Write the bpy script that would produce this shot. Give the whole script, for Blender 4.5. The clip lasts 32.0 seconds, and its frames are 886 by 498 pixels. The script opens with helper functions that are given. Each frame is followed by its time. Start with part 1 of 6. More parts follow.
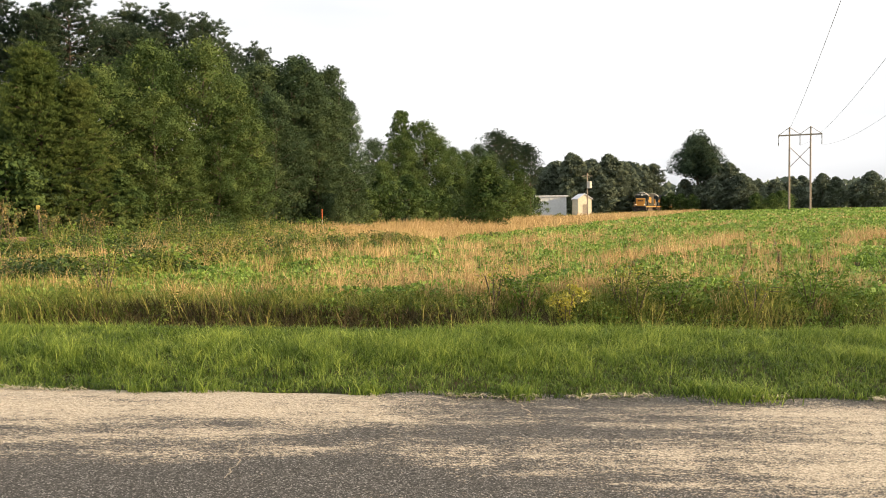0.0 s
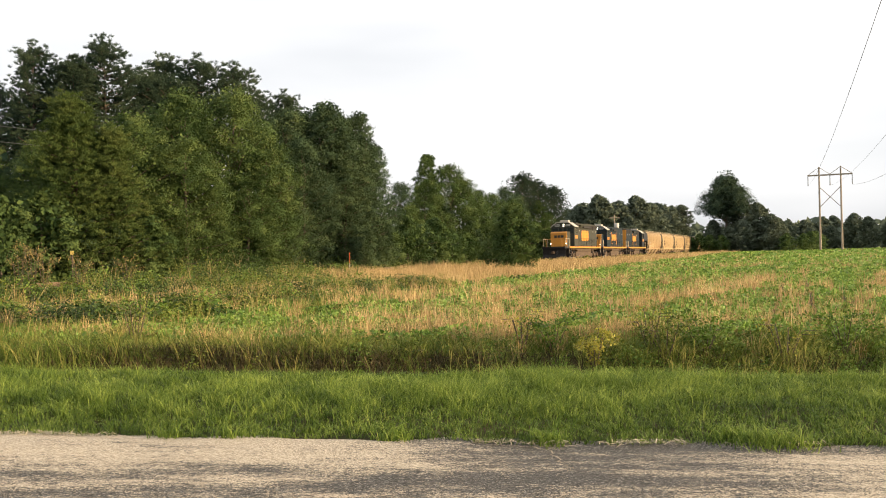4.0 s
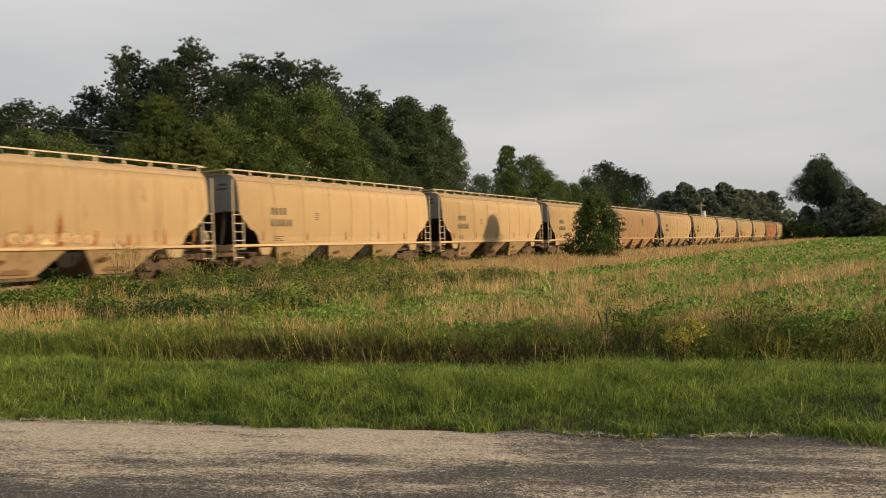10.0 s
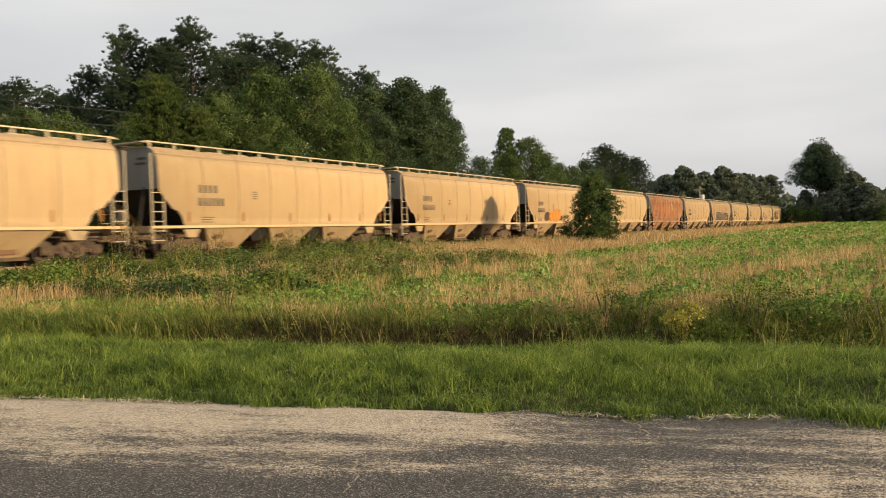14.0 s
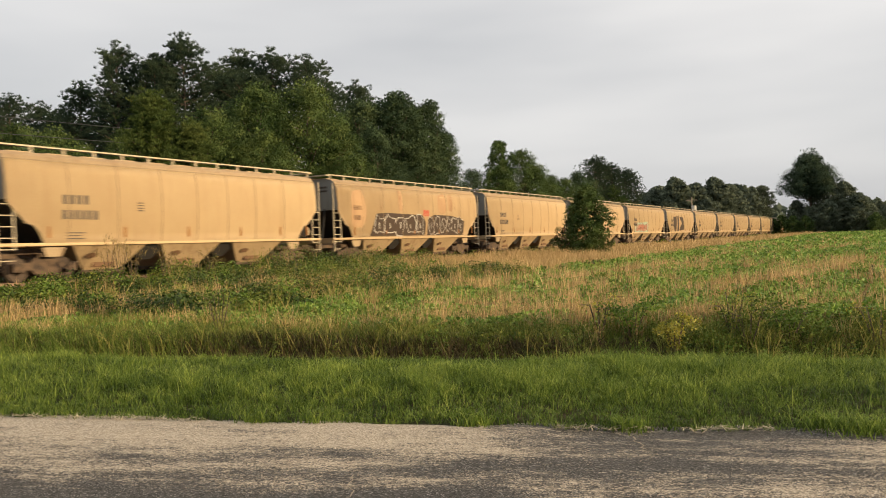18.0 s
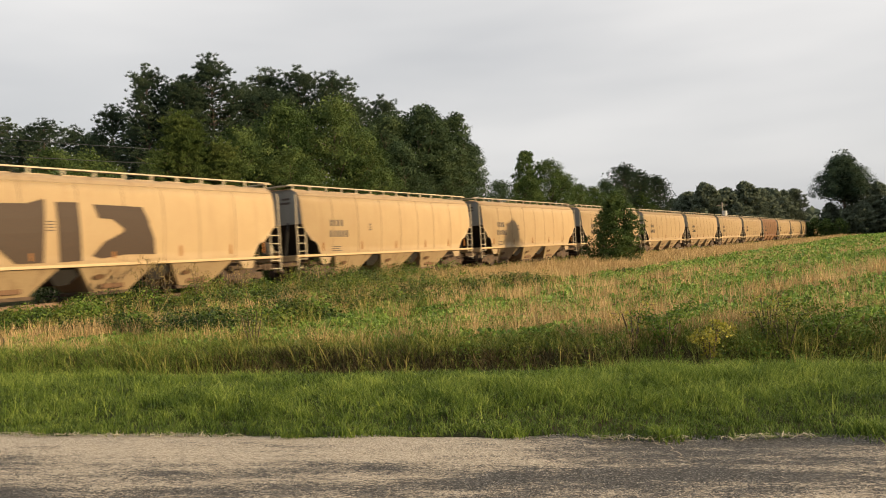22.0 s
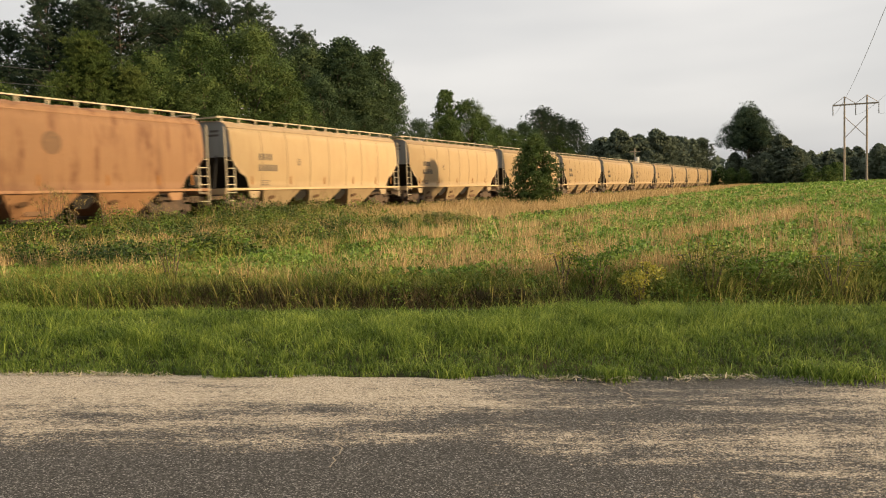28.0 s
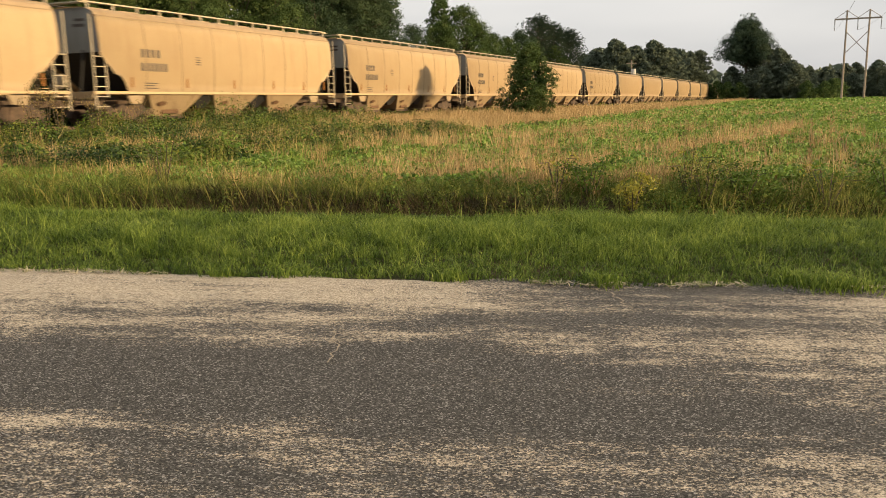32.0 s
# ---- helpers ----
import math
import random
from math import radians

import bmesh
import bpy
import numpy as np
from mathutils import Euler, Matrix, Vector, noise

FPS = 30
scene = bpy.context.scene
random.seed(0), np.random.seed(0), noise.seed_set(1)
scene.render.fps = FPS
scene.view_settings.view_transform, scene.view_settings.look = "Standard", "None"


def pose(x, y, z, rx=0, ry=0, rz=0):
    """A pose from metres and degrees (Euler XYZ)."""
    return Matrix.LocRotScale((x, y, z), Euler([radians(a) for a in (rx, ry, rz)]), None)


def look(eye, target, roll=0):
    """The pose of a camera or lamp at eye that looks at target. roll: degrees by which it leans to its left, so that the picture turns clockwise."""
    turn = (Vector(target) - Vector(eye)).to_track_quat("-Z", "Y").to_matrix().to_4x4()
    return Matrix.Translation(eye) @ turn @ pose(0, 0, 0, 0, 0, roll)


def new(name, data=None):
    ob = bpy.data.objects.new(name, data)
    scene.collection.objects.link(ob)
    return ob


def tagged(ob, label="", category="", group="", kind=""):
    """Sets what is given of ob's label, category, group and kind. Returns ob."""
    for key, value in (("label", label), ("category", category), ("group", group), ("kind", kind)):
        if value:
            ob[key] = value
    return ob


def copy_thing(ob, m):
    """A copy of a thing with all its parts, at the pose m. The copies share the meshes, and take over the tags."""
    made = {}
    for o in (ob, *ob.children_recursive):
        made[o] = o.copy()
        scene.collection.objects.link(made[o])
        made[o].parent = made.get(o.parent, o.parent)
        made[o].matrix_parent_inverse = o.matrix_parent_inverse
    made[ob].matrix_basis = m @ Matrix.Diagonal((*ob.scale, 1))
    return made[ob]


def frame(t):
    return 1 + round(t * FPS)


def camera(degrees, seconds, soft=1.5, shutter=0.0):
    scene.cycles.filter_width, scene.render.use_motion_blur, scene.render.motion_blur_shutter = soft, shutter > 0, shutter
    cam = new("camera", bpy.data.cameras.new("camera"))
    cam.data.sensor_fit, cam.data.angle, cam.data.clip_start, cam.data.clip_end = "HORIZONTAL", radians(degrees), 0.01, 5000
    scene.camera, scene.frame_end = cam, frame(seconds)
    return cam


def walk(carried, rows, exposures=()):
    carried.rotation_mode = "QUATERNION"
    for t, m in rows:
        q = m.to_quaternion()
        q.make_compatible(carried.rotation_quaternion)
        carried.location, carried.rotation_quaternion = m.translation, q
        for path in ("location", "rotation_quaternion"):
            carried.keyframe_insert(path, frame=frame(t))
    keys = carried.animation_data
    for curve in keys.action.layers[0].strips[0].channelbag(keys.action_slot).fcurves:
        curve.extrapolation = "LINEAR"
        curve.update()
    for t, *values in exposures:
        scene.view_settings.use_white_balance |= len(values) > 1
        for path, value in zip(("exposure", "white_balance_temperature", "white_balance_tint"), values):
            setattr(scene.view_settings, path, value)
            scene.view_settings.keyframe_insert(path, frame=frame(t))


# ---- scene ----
cam = camera(57.5, 32.0, 1.0, 0.3)
PATH = [
    (0, (0.187, -0.030, 1.483), (0.1781, 1.9674, 1.3860), -0.86),
    (0.5, (0.188, -0.037, 1.483), (0.1694, 1.9608, 1.3973), -0.96),
    (1, (0.190, -0.027, 1.482), (0.1576, 1.9710, 1.4036), -1.26),
    (1.5, (0.190, -0.036, 1.483), (0.1475, 1.9617, 1.4029), -1.15),
    (2, (0.184, -0.035, 1.484), (0.1324, 1.9623, 1.3993), -1.05),
    (2.5, (0.186, -0.033, 1.485), (0.1225, 1.9640, 1.4016), -1.15),
    (3, (0.182, -0.035, 1.487), (0.1124, 1.9628, 1.4339), -1.25),
    (3.5, (0.183, -0.052, 1.497), (0.1118, 1.9463, 1.4809), -1.25),
    (5.5, (0.179, -0.058, 1.506), (0.0746, 1.9385, 1.5429), -1.74),
    (6, (0.180, -0.076, 1.510), (0.0567, 1.9194, 1.5473), -2.53),
    (6.5, (0.189, -0.051, 1.510), (0.0464, 1.9433, 1.5357), -3.23),
    (7, (0.196, -0.039, 1.505), (0.0357, 1.9542, 1.5161), -3.52),
    (7.5, (0.193, -0.043, 1.504), (0.0034, 1.9476, 1.5020), -3.32),
    (8, (0.179, -0.038, 1.497), (-0.0399, 1.9496, 1.4933), -2.91),
    (8.5, (0.175, -0.042, 1.500), (-0.0617, 1.9436, 1.4989), -2.40),
    (9, (0.173, -0.031, 1.497), (-0.0738, 1.9533, 1.4953), -2.10),
    (9.5, (0.171, -0.027, 1.496), (-0.0880, 1.9558, 1.4897), -1.90),
    (10, (0.164, -0.039, 1.496), (-0.1100, 1.9417, 1.4922), -2.09),
    (10.5, (0.167, -0.040, 1.497), (-0.1201, 1.9389, 1.4885), -2.39),
    (11, (0.165, -0.018, 1.491), (-0.1307, 1.9595, 1.4660), -2.29),
    (11.5, (0.158, -0.029, 1.489), (-0.1253, 1.9500, 1.4447), -1.69),
    (12, (0.155, -0.025, 1.489), (-0.1136, 1.9558, 1.4354), -1.69),
    (12.5, (0.152, -0.034, 1.490), (-0.1165, 1.9469, 1.4385), -1.89),
    (13, (0.153, -0.015, 1.485), (-0.1135, 1.9663, 1.4355), -1.89),
    (13.5, (0.148, -0.016, 1.481), (-0.1227, 1.9647, 1.4308), -1.69),
    (15.5, (0.154, -0.066, 1.496), (-0.1168, 1.9150, 1.4652), -2.09),
    (16, (0.155, -0.058, 1.498), (-0.1156, 1.9230, 1.4713), -2.09),
    (16.5, (0.157, -0.037, 1.493), (-0.1106, 1.9445, 1.4703), -2.19),
    (17, (0.157, -0.035, 1.492), (-0.1076, 1.9469, 1.4692), -2.29),
    (17.5, (0.151, -0.048, 1.497), (-0.1096, 1.9344, 1.4742), -2.30),
    (18, (0.151, -0.049, 1.494), (-0.1024, 1.9344, 1.4770), -2.20),
    (18.5, (0.150, -0.031, 1.491), (-0.1023, 1.9526, 1.4791), -2.10),
    (19, (0.145, -0.063, 1.500), (-0.1131, 1.9200, 1.4902), -2.10),
    (19.5, (0.152, -0.044, 1.494), (-0.1061, 1.9389, 1.4871), -2.70),
    (20, (0.154, -0.053, 1.501), (-0.1070, 1.9296, 1.4951), -3.10),
    (20.5, (0.145, -0.043, 1.491), (-0.1340, 1.9371, 1.4889), -3.39),
    (21, (0.140, -0.040, 1.489), (-0.1638, 1.9364, 1.4958), -3.58),
    (21.5, (0.143, -0.059, 1.497), (-0.1763, 1.9148, 1.5170), -3.78),
    (22, (0.139, -0.070, 1.499), (-0.1833, 1.9035, 1.5151), -3.58),
    (22.5, (0.132, -0.033, 1.489), (-0.1946, 1.9397, 1.5077), -3.07),
    (23, (0.131, -0.048, 1.497), (-0.2216, 1.9202, 1.5023), -3.27),
    (23.5, (0.117, -0.038, 1.497), (-0.2558, 1.9263, 1.4664), -3.26),
    (24, (0.111, -0.034, 1.480), (-0.2503, 1.9316, 1.4102), -2.46),
    (24.5, (0.122, 0.001, 1.480), (-0.2533, 1.9628, 1.3825), -1.96),
    (26.5, (0.092, 0.030, 1.488), (-0.3570, 1.9785, 1.4646), -2.43),
    (27, (-0.047, 0.132, 1.494), (-0.2889, 2.1168, 1.4636), -3.80),
    (27.5, (-0.110, 0.161, 1.474), (-0.2760, 2.1521, 1.3885), -2.63),
    (28, (-0.146, 0.184, 1.469), (-0.2659, 2.1751, 1.3253), -2.04),
    (28.5, (-0.158, 0.162, 1.466), (-0.2671, 2.1507, 1.2851), -3.35),
    (29, (-0.152, 0.183, 1.454), (-0.2887, 2.1655, 1.2289), -4.24),
    (29.5, (-0.164, 0.180, 1.448), (-0.3195, 2.1586, 1.2007), -3.84),
    (30, (-0.175, 0.171, 1.439), (-0.2962, 2.1502, 1.1769), -2.35),
    (30.5, (-0.172, 0.155, 1.434), (-0.2440, 2.1335, 1.1494), -1.66),
    (31, (-0.176, 0.166, 1.431), (-0.2409, 2.1406, 1.1192), -1.67),
    (31.5, (-0.180, 0.179, 1.420), (-0.2622, 2.1473, 1.0740), -0.97),
    (32, (-0.185, 0.176, 1.417), (-0.2868, 2.1404, 1.0544), -0.97),
]
EXPOSURES = [(0, 0.45, 6600, 10), (3, 0.43, 6600, 10), (6, 0.16, 6650, 10), (7, 0.14, 6700, 10), (8, 0.15, 6700, 10), (9, 0.05, 6700, 10), (10, -0.46, 6700, 10), (11, -0.25, 6700, 10), (12, -0.10, 6700, 10), (13, -0.15, 6700, 10), (20, -0.21, 6650, 10), (24.5, -0.18, 6700, 10), (27, -0.20, 6750, 10), (28, -0.12, 6850, 10), (29, -0.24, 6900, 10), (30, -0.16, 6850, 10), (32, -0.10, 6850, 10)]
walk(cam, [(t, look(eye, target, roll)) for t, eye, target, roll in PATH], EXPOSURES)

# ---- light ----
TO_SUN = Vector((0.955, -0.235, 0.178)).normalized()
sun_data = bpy.data.lights.new("sun", "SUN")
sun_data.energy, sun_data.angle, sun_data.color = 7.1, radians(0.8), (1.0, 0.74, 0.43)
sun = new("sun", sun_data)
sun.matrix_world = look((0, 0, 60), Vector((0, 0, 60)) - TO_SUN)

world = bpy.data.worlds.new("evening_sky")
scene.world = world
world.use_nodes = True
wn, wl = world.node_tree.nodes, world.node_tree.links
wn.clear()
w_out = wn.new("ShaderNodeOutputWorld")
w_bg = wn.new("ShaderNodeBackground")
w_sky = wn.new("ShaderNodeTexSky")
w_sky.sky_type, w_sky.sun_disc = "NISHITA", False
w_sky.sun_elevation, w_sky.sun_rotation = radians(10), radians(104)
w_sky.dust_density, w_sky.air_density = 2.5, 1.0
w_dim = wn.new("ShaderNodeMix"); w_dim.data_type, w_dim.blend_type = "RGBA", "MULTIPLY"
w_dim.inputs[0].default_value = 1.0
w_dim.inputs[7].default_value = (0.10, 0.10, 0.10, 1)
w_co = wn.new("ShaderNodeTexCoord")
w_map = wn.new("ShaderNodeMapping")
w_map.inputs["Scale"].default_value = (1.0, 1.0, 4.5)
w_map.inputs["Rotation"].default_value = (0.0, radians(9), 0.0)
w_noise = wn.new("ShaderNodeTexNoise")
w_noise.inputs["Scale"].default_value, w_noise.inputs["Detail"].default_value = 1.3, 4.0
w_noise.inputs["Roughness"].default_value = 0.45
w_sep = wn.new("ShaderNodeSeparateXYZ")
w_add = wn.new("ShaderNodeMath"); w_add.operation = "MULTIPLY_ADD"
w_add.inputs[1].default_value, w_add.inputs[2].default_value = 1.0, 0.0
w_ramp = wn.new("ShaderNodeValToRGB")
w_ramp.color_ramp.elements[0].position, w_ramp.color_ramp.elements[0].color = 0.42, (0.385, 0.40, 0.43, 1)
w_ramp.color_ramp.elements[1].position, w_ramp.color_ramp.elements[1].color = 0.90, (0.97, 0.965, 0.97, 1)
w_mid = w_ramp.color_ramp.elements.new(0.64); w_mid.color = (0.70, 0.715, 0.745, 1)
w_mix = wn.new("ShaderNodeMix"); w_mix.data_type = "RGBA"
w_mix.inputs[0].default_value = 0.86
wl.new(w_co.outputs["Generated"], w_map.inputs["Vector"])
wl.new(w_map.outputs["Vector"], w_noise.inputs["Vector"])
wl.new(w_co.outputs["Generated"], w_sep.inputs[0])
wl.new(w_sep.outputs["Z"], w_add.inputs[0])
wl.new(w_noise.outputs["Fac"], w_add.inputs[2])
wl.new(w_add.outputs[0], w_ramp.inputs["Fac"])
wl.new(w_sky.outputs["Color"], w_dim.inputs[6])
wl.new(w_dim.outputs[2], w_mix.inputs[6])
wl.new(w_ramp.outputs["Color"], w_mix.inputs[7])
wl.new(w_mix.outputs[2], w_bg.inputs["Color"])
wl.new(w_bg.outputs[0], w_out.inputs[0])
w_bg.inputs["Strength"].default_value = 1.10
scene.view_settings.exposure = 0.0


# ---- materials ----
class Net:
    """A node material: principled surface with a few short ways to vary it."""

    def __init__(self, name, rough=0.7, metal=0.0, spec=0.4):
        self.mat = bpy.data.materials.new(name)
        self.mat.use_nodes = True
        self.n, self.l = self.mat.node_tree.nodes, self.mat.node_tree.links
        self.bsdf = self.n["Principled BSDF"]
        self.bsdf.inputs["Roughness"].default_value = rough
        self.bsdf.inputs["Metallic"].default_value = metal
        self.bsdf.inputs["Specular IOR Level"].default_value = spec
        self.co = self.n.new("ShaderNodeTexCoord")
        self.geo = self.n.new("ShaderNodeNewGeometry")

    def noise(self, scale, detail=4.0, stretch=None, where=None, rough=0.55, turn=0.0):
        m = self.n.new("ShaderNodeMapping")
        m.inputs["Scale"].default_value = stretch or (1, 1, 1)
        m.inputs["Rotation"].default_value = (0, 0, turn)
        self.l.new(where or self.co.outputs["Object"], m.inputs[0])
        t = self.n.new("ShaderNodeTexNoise")
        t.inputs["Scale"].default_value, t.inputs["Detail"].default_value, t.inputs["Roughness"].default_value = scale, detail, rough
        self.l.new(m.outputs[0], t.inputs["Vector"])
        return t.outputs["Fac"]

    def cells(self, scale, where, stretch=(1, 1, 1)):
        """One random value for each small grain."""
        m = self.n.new("ShaderNodeMapping")
        m.inputs["Scale"].default_value = stretch
        self.l.new(where, m.inputs[0])
        t = self.n.new("ShaderNodeTexVoronoi")
        t.inputs["Scale"].default_value = scale
        self.l.new(m.outputs[0], t.inputs["Vector"])
        s = self.n.new("ShaderNodeSeparateColor")
        self.l.new(t.outputs["Color"], s.inputs[0])
        return s.outputs[0]

    def sepy(self, where):
        s = self.n.new("ShaderNodeSeparateXYZ")
        self.l.new(where, s.inputs[0])
        return s.outputs["Y"]

    def ramp(self, fac, *stops):
        r = self.n.new("ShaderNodeValToRGB")
        e = r.color_ramp.elements
        while len(e) < len(stops):
            e.new(0.5)
        for k, (pos, col) in zip(e, stops):
            k.position = pos
            k.color = (*col, 1) if len(col) == 3 else col
        self.l.new(fac, r.inputs["Fac"])
        return r.outputs["Color"]

    def val(self, fac, lo, hi, a=0.0, b=1.0):
        m = self.n.new("ShaderNodeMapRange")
        for i, v in enumerate((lo, hi, a, b)):
            m.inputs[i + 1].default_value = v
        self.l.new(fac, m.inputs[0])
        return m.outputs[0]

    def math(self, op, a, b):
        m = self.n.new("ShaderNodeMath")
        m.operation = op
        for i, v in enumerate((a, b)):
            if isinstance(v, (int, float)):
                m.inputs[i].default_value = v
            else:
                self.l.new(v, m.inputs[i])
        return m.outputs[0]

    def mix(self, fac, a, b, mode="MIX"):
        m = self.n.new("ShaderNodeMix")
        m.data_type, m.blend_type = "RGBA", mode
        for i, v in ((0, fac), (6, a), (7, b)):
            if isinstance(v, (int, float)):
                m.inputs[i].default_value = v
            elif isinstance(v, tuple):
                m.inputs[i].default_value = (*v, 1)
            else:
                self.l.new(v, m.inputs[i])
        return m.outputs[2]

    def color(self, out):
        if isinstance(out, tuple):
            self.bsdf.inputs["Base Color"].default_value = (*out, 1)
        else:
            self.l.new(out, self.bsdf.inputs["Base Color"])
        return self

    def rough(self, out):
        self.l.new(out, self.bsdf.inputs["Roughness"])
        return self

    def bump(self, fac, strength=0.3, dist=0.02):
        b = self.n.new("ShaderNodeBump")
        b.inputs["Strength"].default_value, b.inputs["Distance"].default_value = strength, dist
        self.l.new(fac, b.inputs["Height"])
        self.l.new(b.outputs[0], self.bsdf.inputs["Normal"])
        return self

    def leafy(self, share=0.35, tint=None):
        """Light passes through: thin leaves."""
        tr = self.n.new("ShaderNodeBsdfTranslucent")
        mx = self.n.new("ShaderNodeMixShader")
        mx.inputs[0].default_value = share
        src = self.bsdf.inputs["Base Color"]
        if src.links:
            self.l.new(src.links[0].from_socket, tr.inputs["Color"])
        out = self.n["Material Output"]
        self.l.new(self.bsdf.outputs[0], mx.inputs[1])
        self.l.new(tr.outputs[0], mx.inputs[2])
        self.l.new(mx.outputs[0], out.inputs["Surface"])
        return self


def leaf_material(name, dark, mid, light, share=0.3, rough=0.6, patch=0.35, speckle=0.6, gloss=0.25):
    m = Net(name, rough, 0, gloss)
    isl = m.geo.outputs["Random Per Island"]
    big = m.noise(patch, 3)
    own = m.math("MULTIPLY", m.math("SUBTRACT", m.n.new("ShaderNodeObjectInfo").outputs["Random"], 0.5), 0.22 if speckle < 0.5 else 0.0)
    k = m.math("ADD", own, m.math("ADD", m.math("MULTIPLY", isl, speckle), m.math("MULTIPLY", m.val(big, 0.3, 0.7), 1 - speckle)))
    m.color(m.ramp(k, (0.10, dark), (0.5, mid), (0.92, light)))
    return m.leafy(share).mat


def paint_material(name, base, dirt, rust=None, rough=0.45, rust_share=0.0, streak=0.5, spec=0.4):
    """Weathered coach paint: broad fading, dirt that ran down in streaks, grime low down, a little rust."""
    m = Net(name, rough, 0, spec)
    fade = m.noise(0.7, 3)
    c = m.mix(m.val(fade, 0.3, 0.75, 0, 0.55), base, tuple(0.5 * (u + v) for u, v in zip(base, dirt)))
    run = m.noise(3.2, 5, (1.0, 1.0, 0.07))
    c = m.mix(m.val(run, 0.52, 0.75, 0, streak), c, dirt)
    fine = m.noise(28, 4)
    c = m.mix(m.val(fine, 0.45, 0.8, 0, 0.28), c, dirt)
    if rust:
        spots = m.noise(2.1, 6, (1.0, 1.0, 0.22), rough=0.65)
        edge = 0.72 - 0.45 * rust_share
        c = m.mix(m.val(spots, edge, edge + 0.12, 0, 0.9), c, rust)
    m.color(c)
    m.rough(m.val(fine, 0.3, 0.7, rough - 0.08, rough + 0.22))
    m.bump(m.noise(1.1, 3), 0.25, 0.03)
    return m.mat


def plain_material(name, col, rough=0.6, metal=0.0, vary=0.35, scale=14.0):
    m = Net(name, rough, metal, 0.4)
    f = m.noise(scale, 5)
    m.color(m.mix(m.val(f, 0.3, 0.75), tuple(c * (1 - vary) for c in col), tuple(min(1, c * (1 + vary * 0.6)) for c in col)))
    m.rough(m.val(f, 0.3, 0.7, max(0.05, rough - 0.12), min(1, rough + 0.15)))
    m.bump(f, 0.2, 0.006)
    return m.mat


M_CREAM = paint_material("cream_hopper_paint", (0.515, 0.378, 0.210), (0.36, 0.235, 0.12), (0.19, 0.085, 0.035), 0.5, 0.08, 0.35)
M_CREAM_DUSTY = paint_material("dusty_cream_paint", (0.45, 0.325, 0.178), (0.27, 0.165, 0.08), (0.16, 0.068, 0.028), 0.55, 0.22, 0.6)
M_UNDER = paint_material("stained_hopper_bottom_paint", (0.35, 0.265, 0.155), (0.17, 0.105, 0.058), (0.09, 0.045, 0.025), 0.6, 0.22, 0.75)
M_ROOFDUST = paint_material("dusty_roof_paint", (0.42, 0.315, 0.195), (0.27, 0.18, 0.105), (0.17, 0.08, 0.04), 0.75, 0.2, 0.6, 0.2)
M_GRATE = plain_material("dark_walkway_grating", (0.06, 0.055, 0.05), 0.7)
M_SEAM = plain_material("dull_weld_seam", (0.30, 0.215, 0.12), 0.6, 0, 0.4, 3)
M_TAN = paint_material("faded_tan_paint", (0.40, 0.255, 0.135), (0.20, 0.11, 0.055), (0.15, 0.06, 0.027), 0.6, 0.22, 0.7)
M_RUST = paint_material("rusted_red_paint", (0.32, 0.205, 0.115), (0.27, 0.135, 0.068), (0.24, 0.08, 0.03), 0.7, 0.55, 0.7)
M_PINK = plain_material("pink_brown_graffiti_paint", (0.40, 0.16, 0.10), 0.5)
M_TEAL = plain_material("pale_teal_graffiti_paint", (0.36, 0.45, 0.33), 0.5)
M_BROWN = paint_material("oxide_brown_paint", (0.30, 0.165, 0.082), (0.19, 0.095, 0.048), (0.15, 0.065, 0.03), 0.6, 0.42, 0.9)
# car ends turned from the sun: their shade is painted in as grey
M_END = paint_material("shade_greyed_end_paint", (0.25, 0.25, 0.235), (0.15, 0.14, 0.12), (0.2, 0.1, 0.05), 0.6, 0.1, 0.6)
M_OLIVE = paint_material("dusty_grey_paint", (0.044, 0.047, 0.040), (0.068, 0.061, 0.045), (0.08, 0.04, 0.02), 0.6, 0.04, 0.5, 0.15)
M_BLUE = paint_material("dark_blue_paint", (0.011, 0.021, 0.031), (0.032, 0.035, 0.034), (0.07, 0.035, 0.02), 0.55, 0.03, 0.5, 0.15)
M_ORANGE = paint_material("orange_yellow_paint", (0.55, 0.235, 0.025), (0.30, 0.13, 0.035), (0.2, 0.08, 0.03), 0.45, 0.05, 0.5)
M_CABWHITE = paint_material("white_cab_roof_paint", (0.46, 0.43, 0.37), (0.24, 0.20, 0.15), None, 0.5)
# soot on real parts; painted shade on hopper slope sheets and bay gaps
M_BLACK = plain_material("soot_and_shade_black", (0.018, 0.017, 0.016), 0.65)
M_TRUCK = plain_material("brown_road_grime", (0.105, 0.072, 0.048), 0.85, 0.0, 0.75, 5)
M_STEEL = plain_material("worn_wheel_steel", (0.070, 0.050, 0.038), 0.6, 0.3)
M_RAIL = plain_material("rail_steel", (0.22, 0.15, 0.11), 0.45, 0.6)
M_GRILLE = plain_material("brown_grille_mesh", (0.020, 0.015, 0.014), 0.7, 0.2, 0.5, 40)
M_LETTER = plain_material("faded_black_lettering", (0.085, 0.07, 0.058), 0.7)
M_WHITEMARK = plain_material("white_marking", (0.55, 0.53, 0.48), 0.55)
M_RED = plain_material("red_graffiti_paint", (0.50, 0.06, 0.035), 0.5)
M_GREEN = plain_material("faded_green_emblem", (0.17, 0.20, 0.07), 0.6)
M_PALE = paint_material("scraped_pale_paint", (0.68, 0.53, 0.30), (0.48, 0.32, 0.16), None, 0.4)
M_LIME = plain_material("faded_lime_emblem", (0.30, 0.34, 0.08), 0.6)
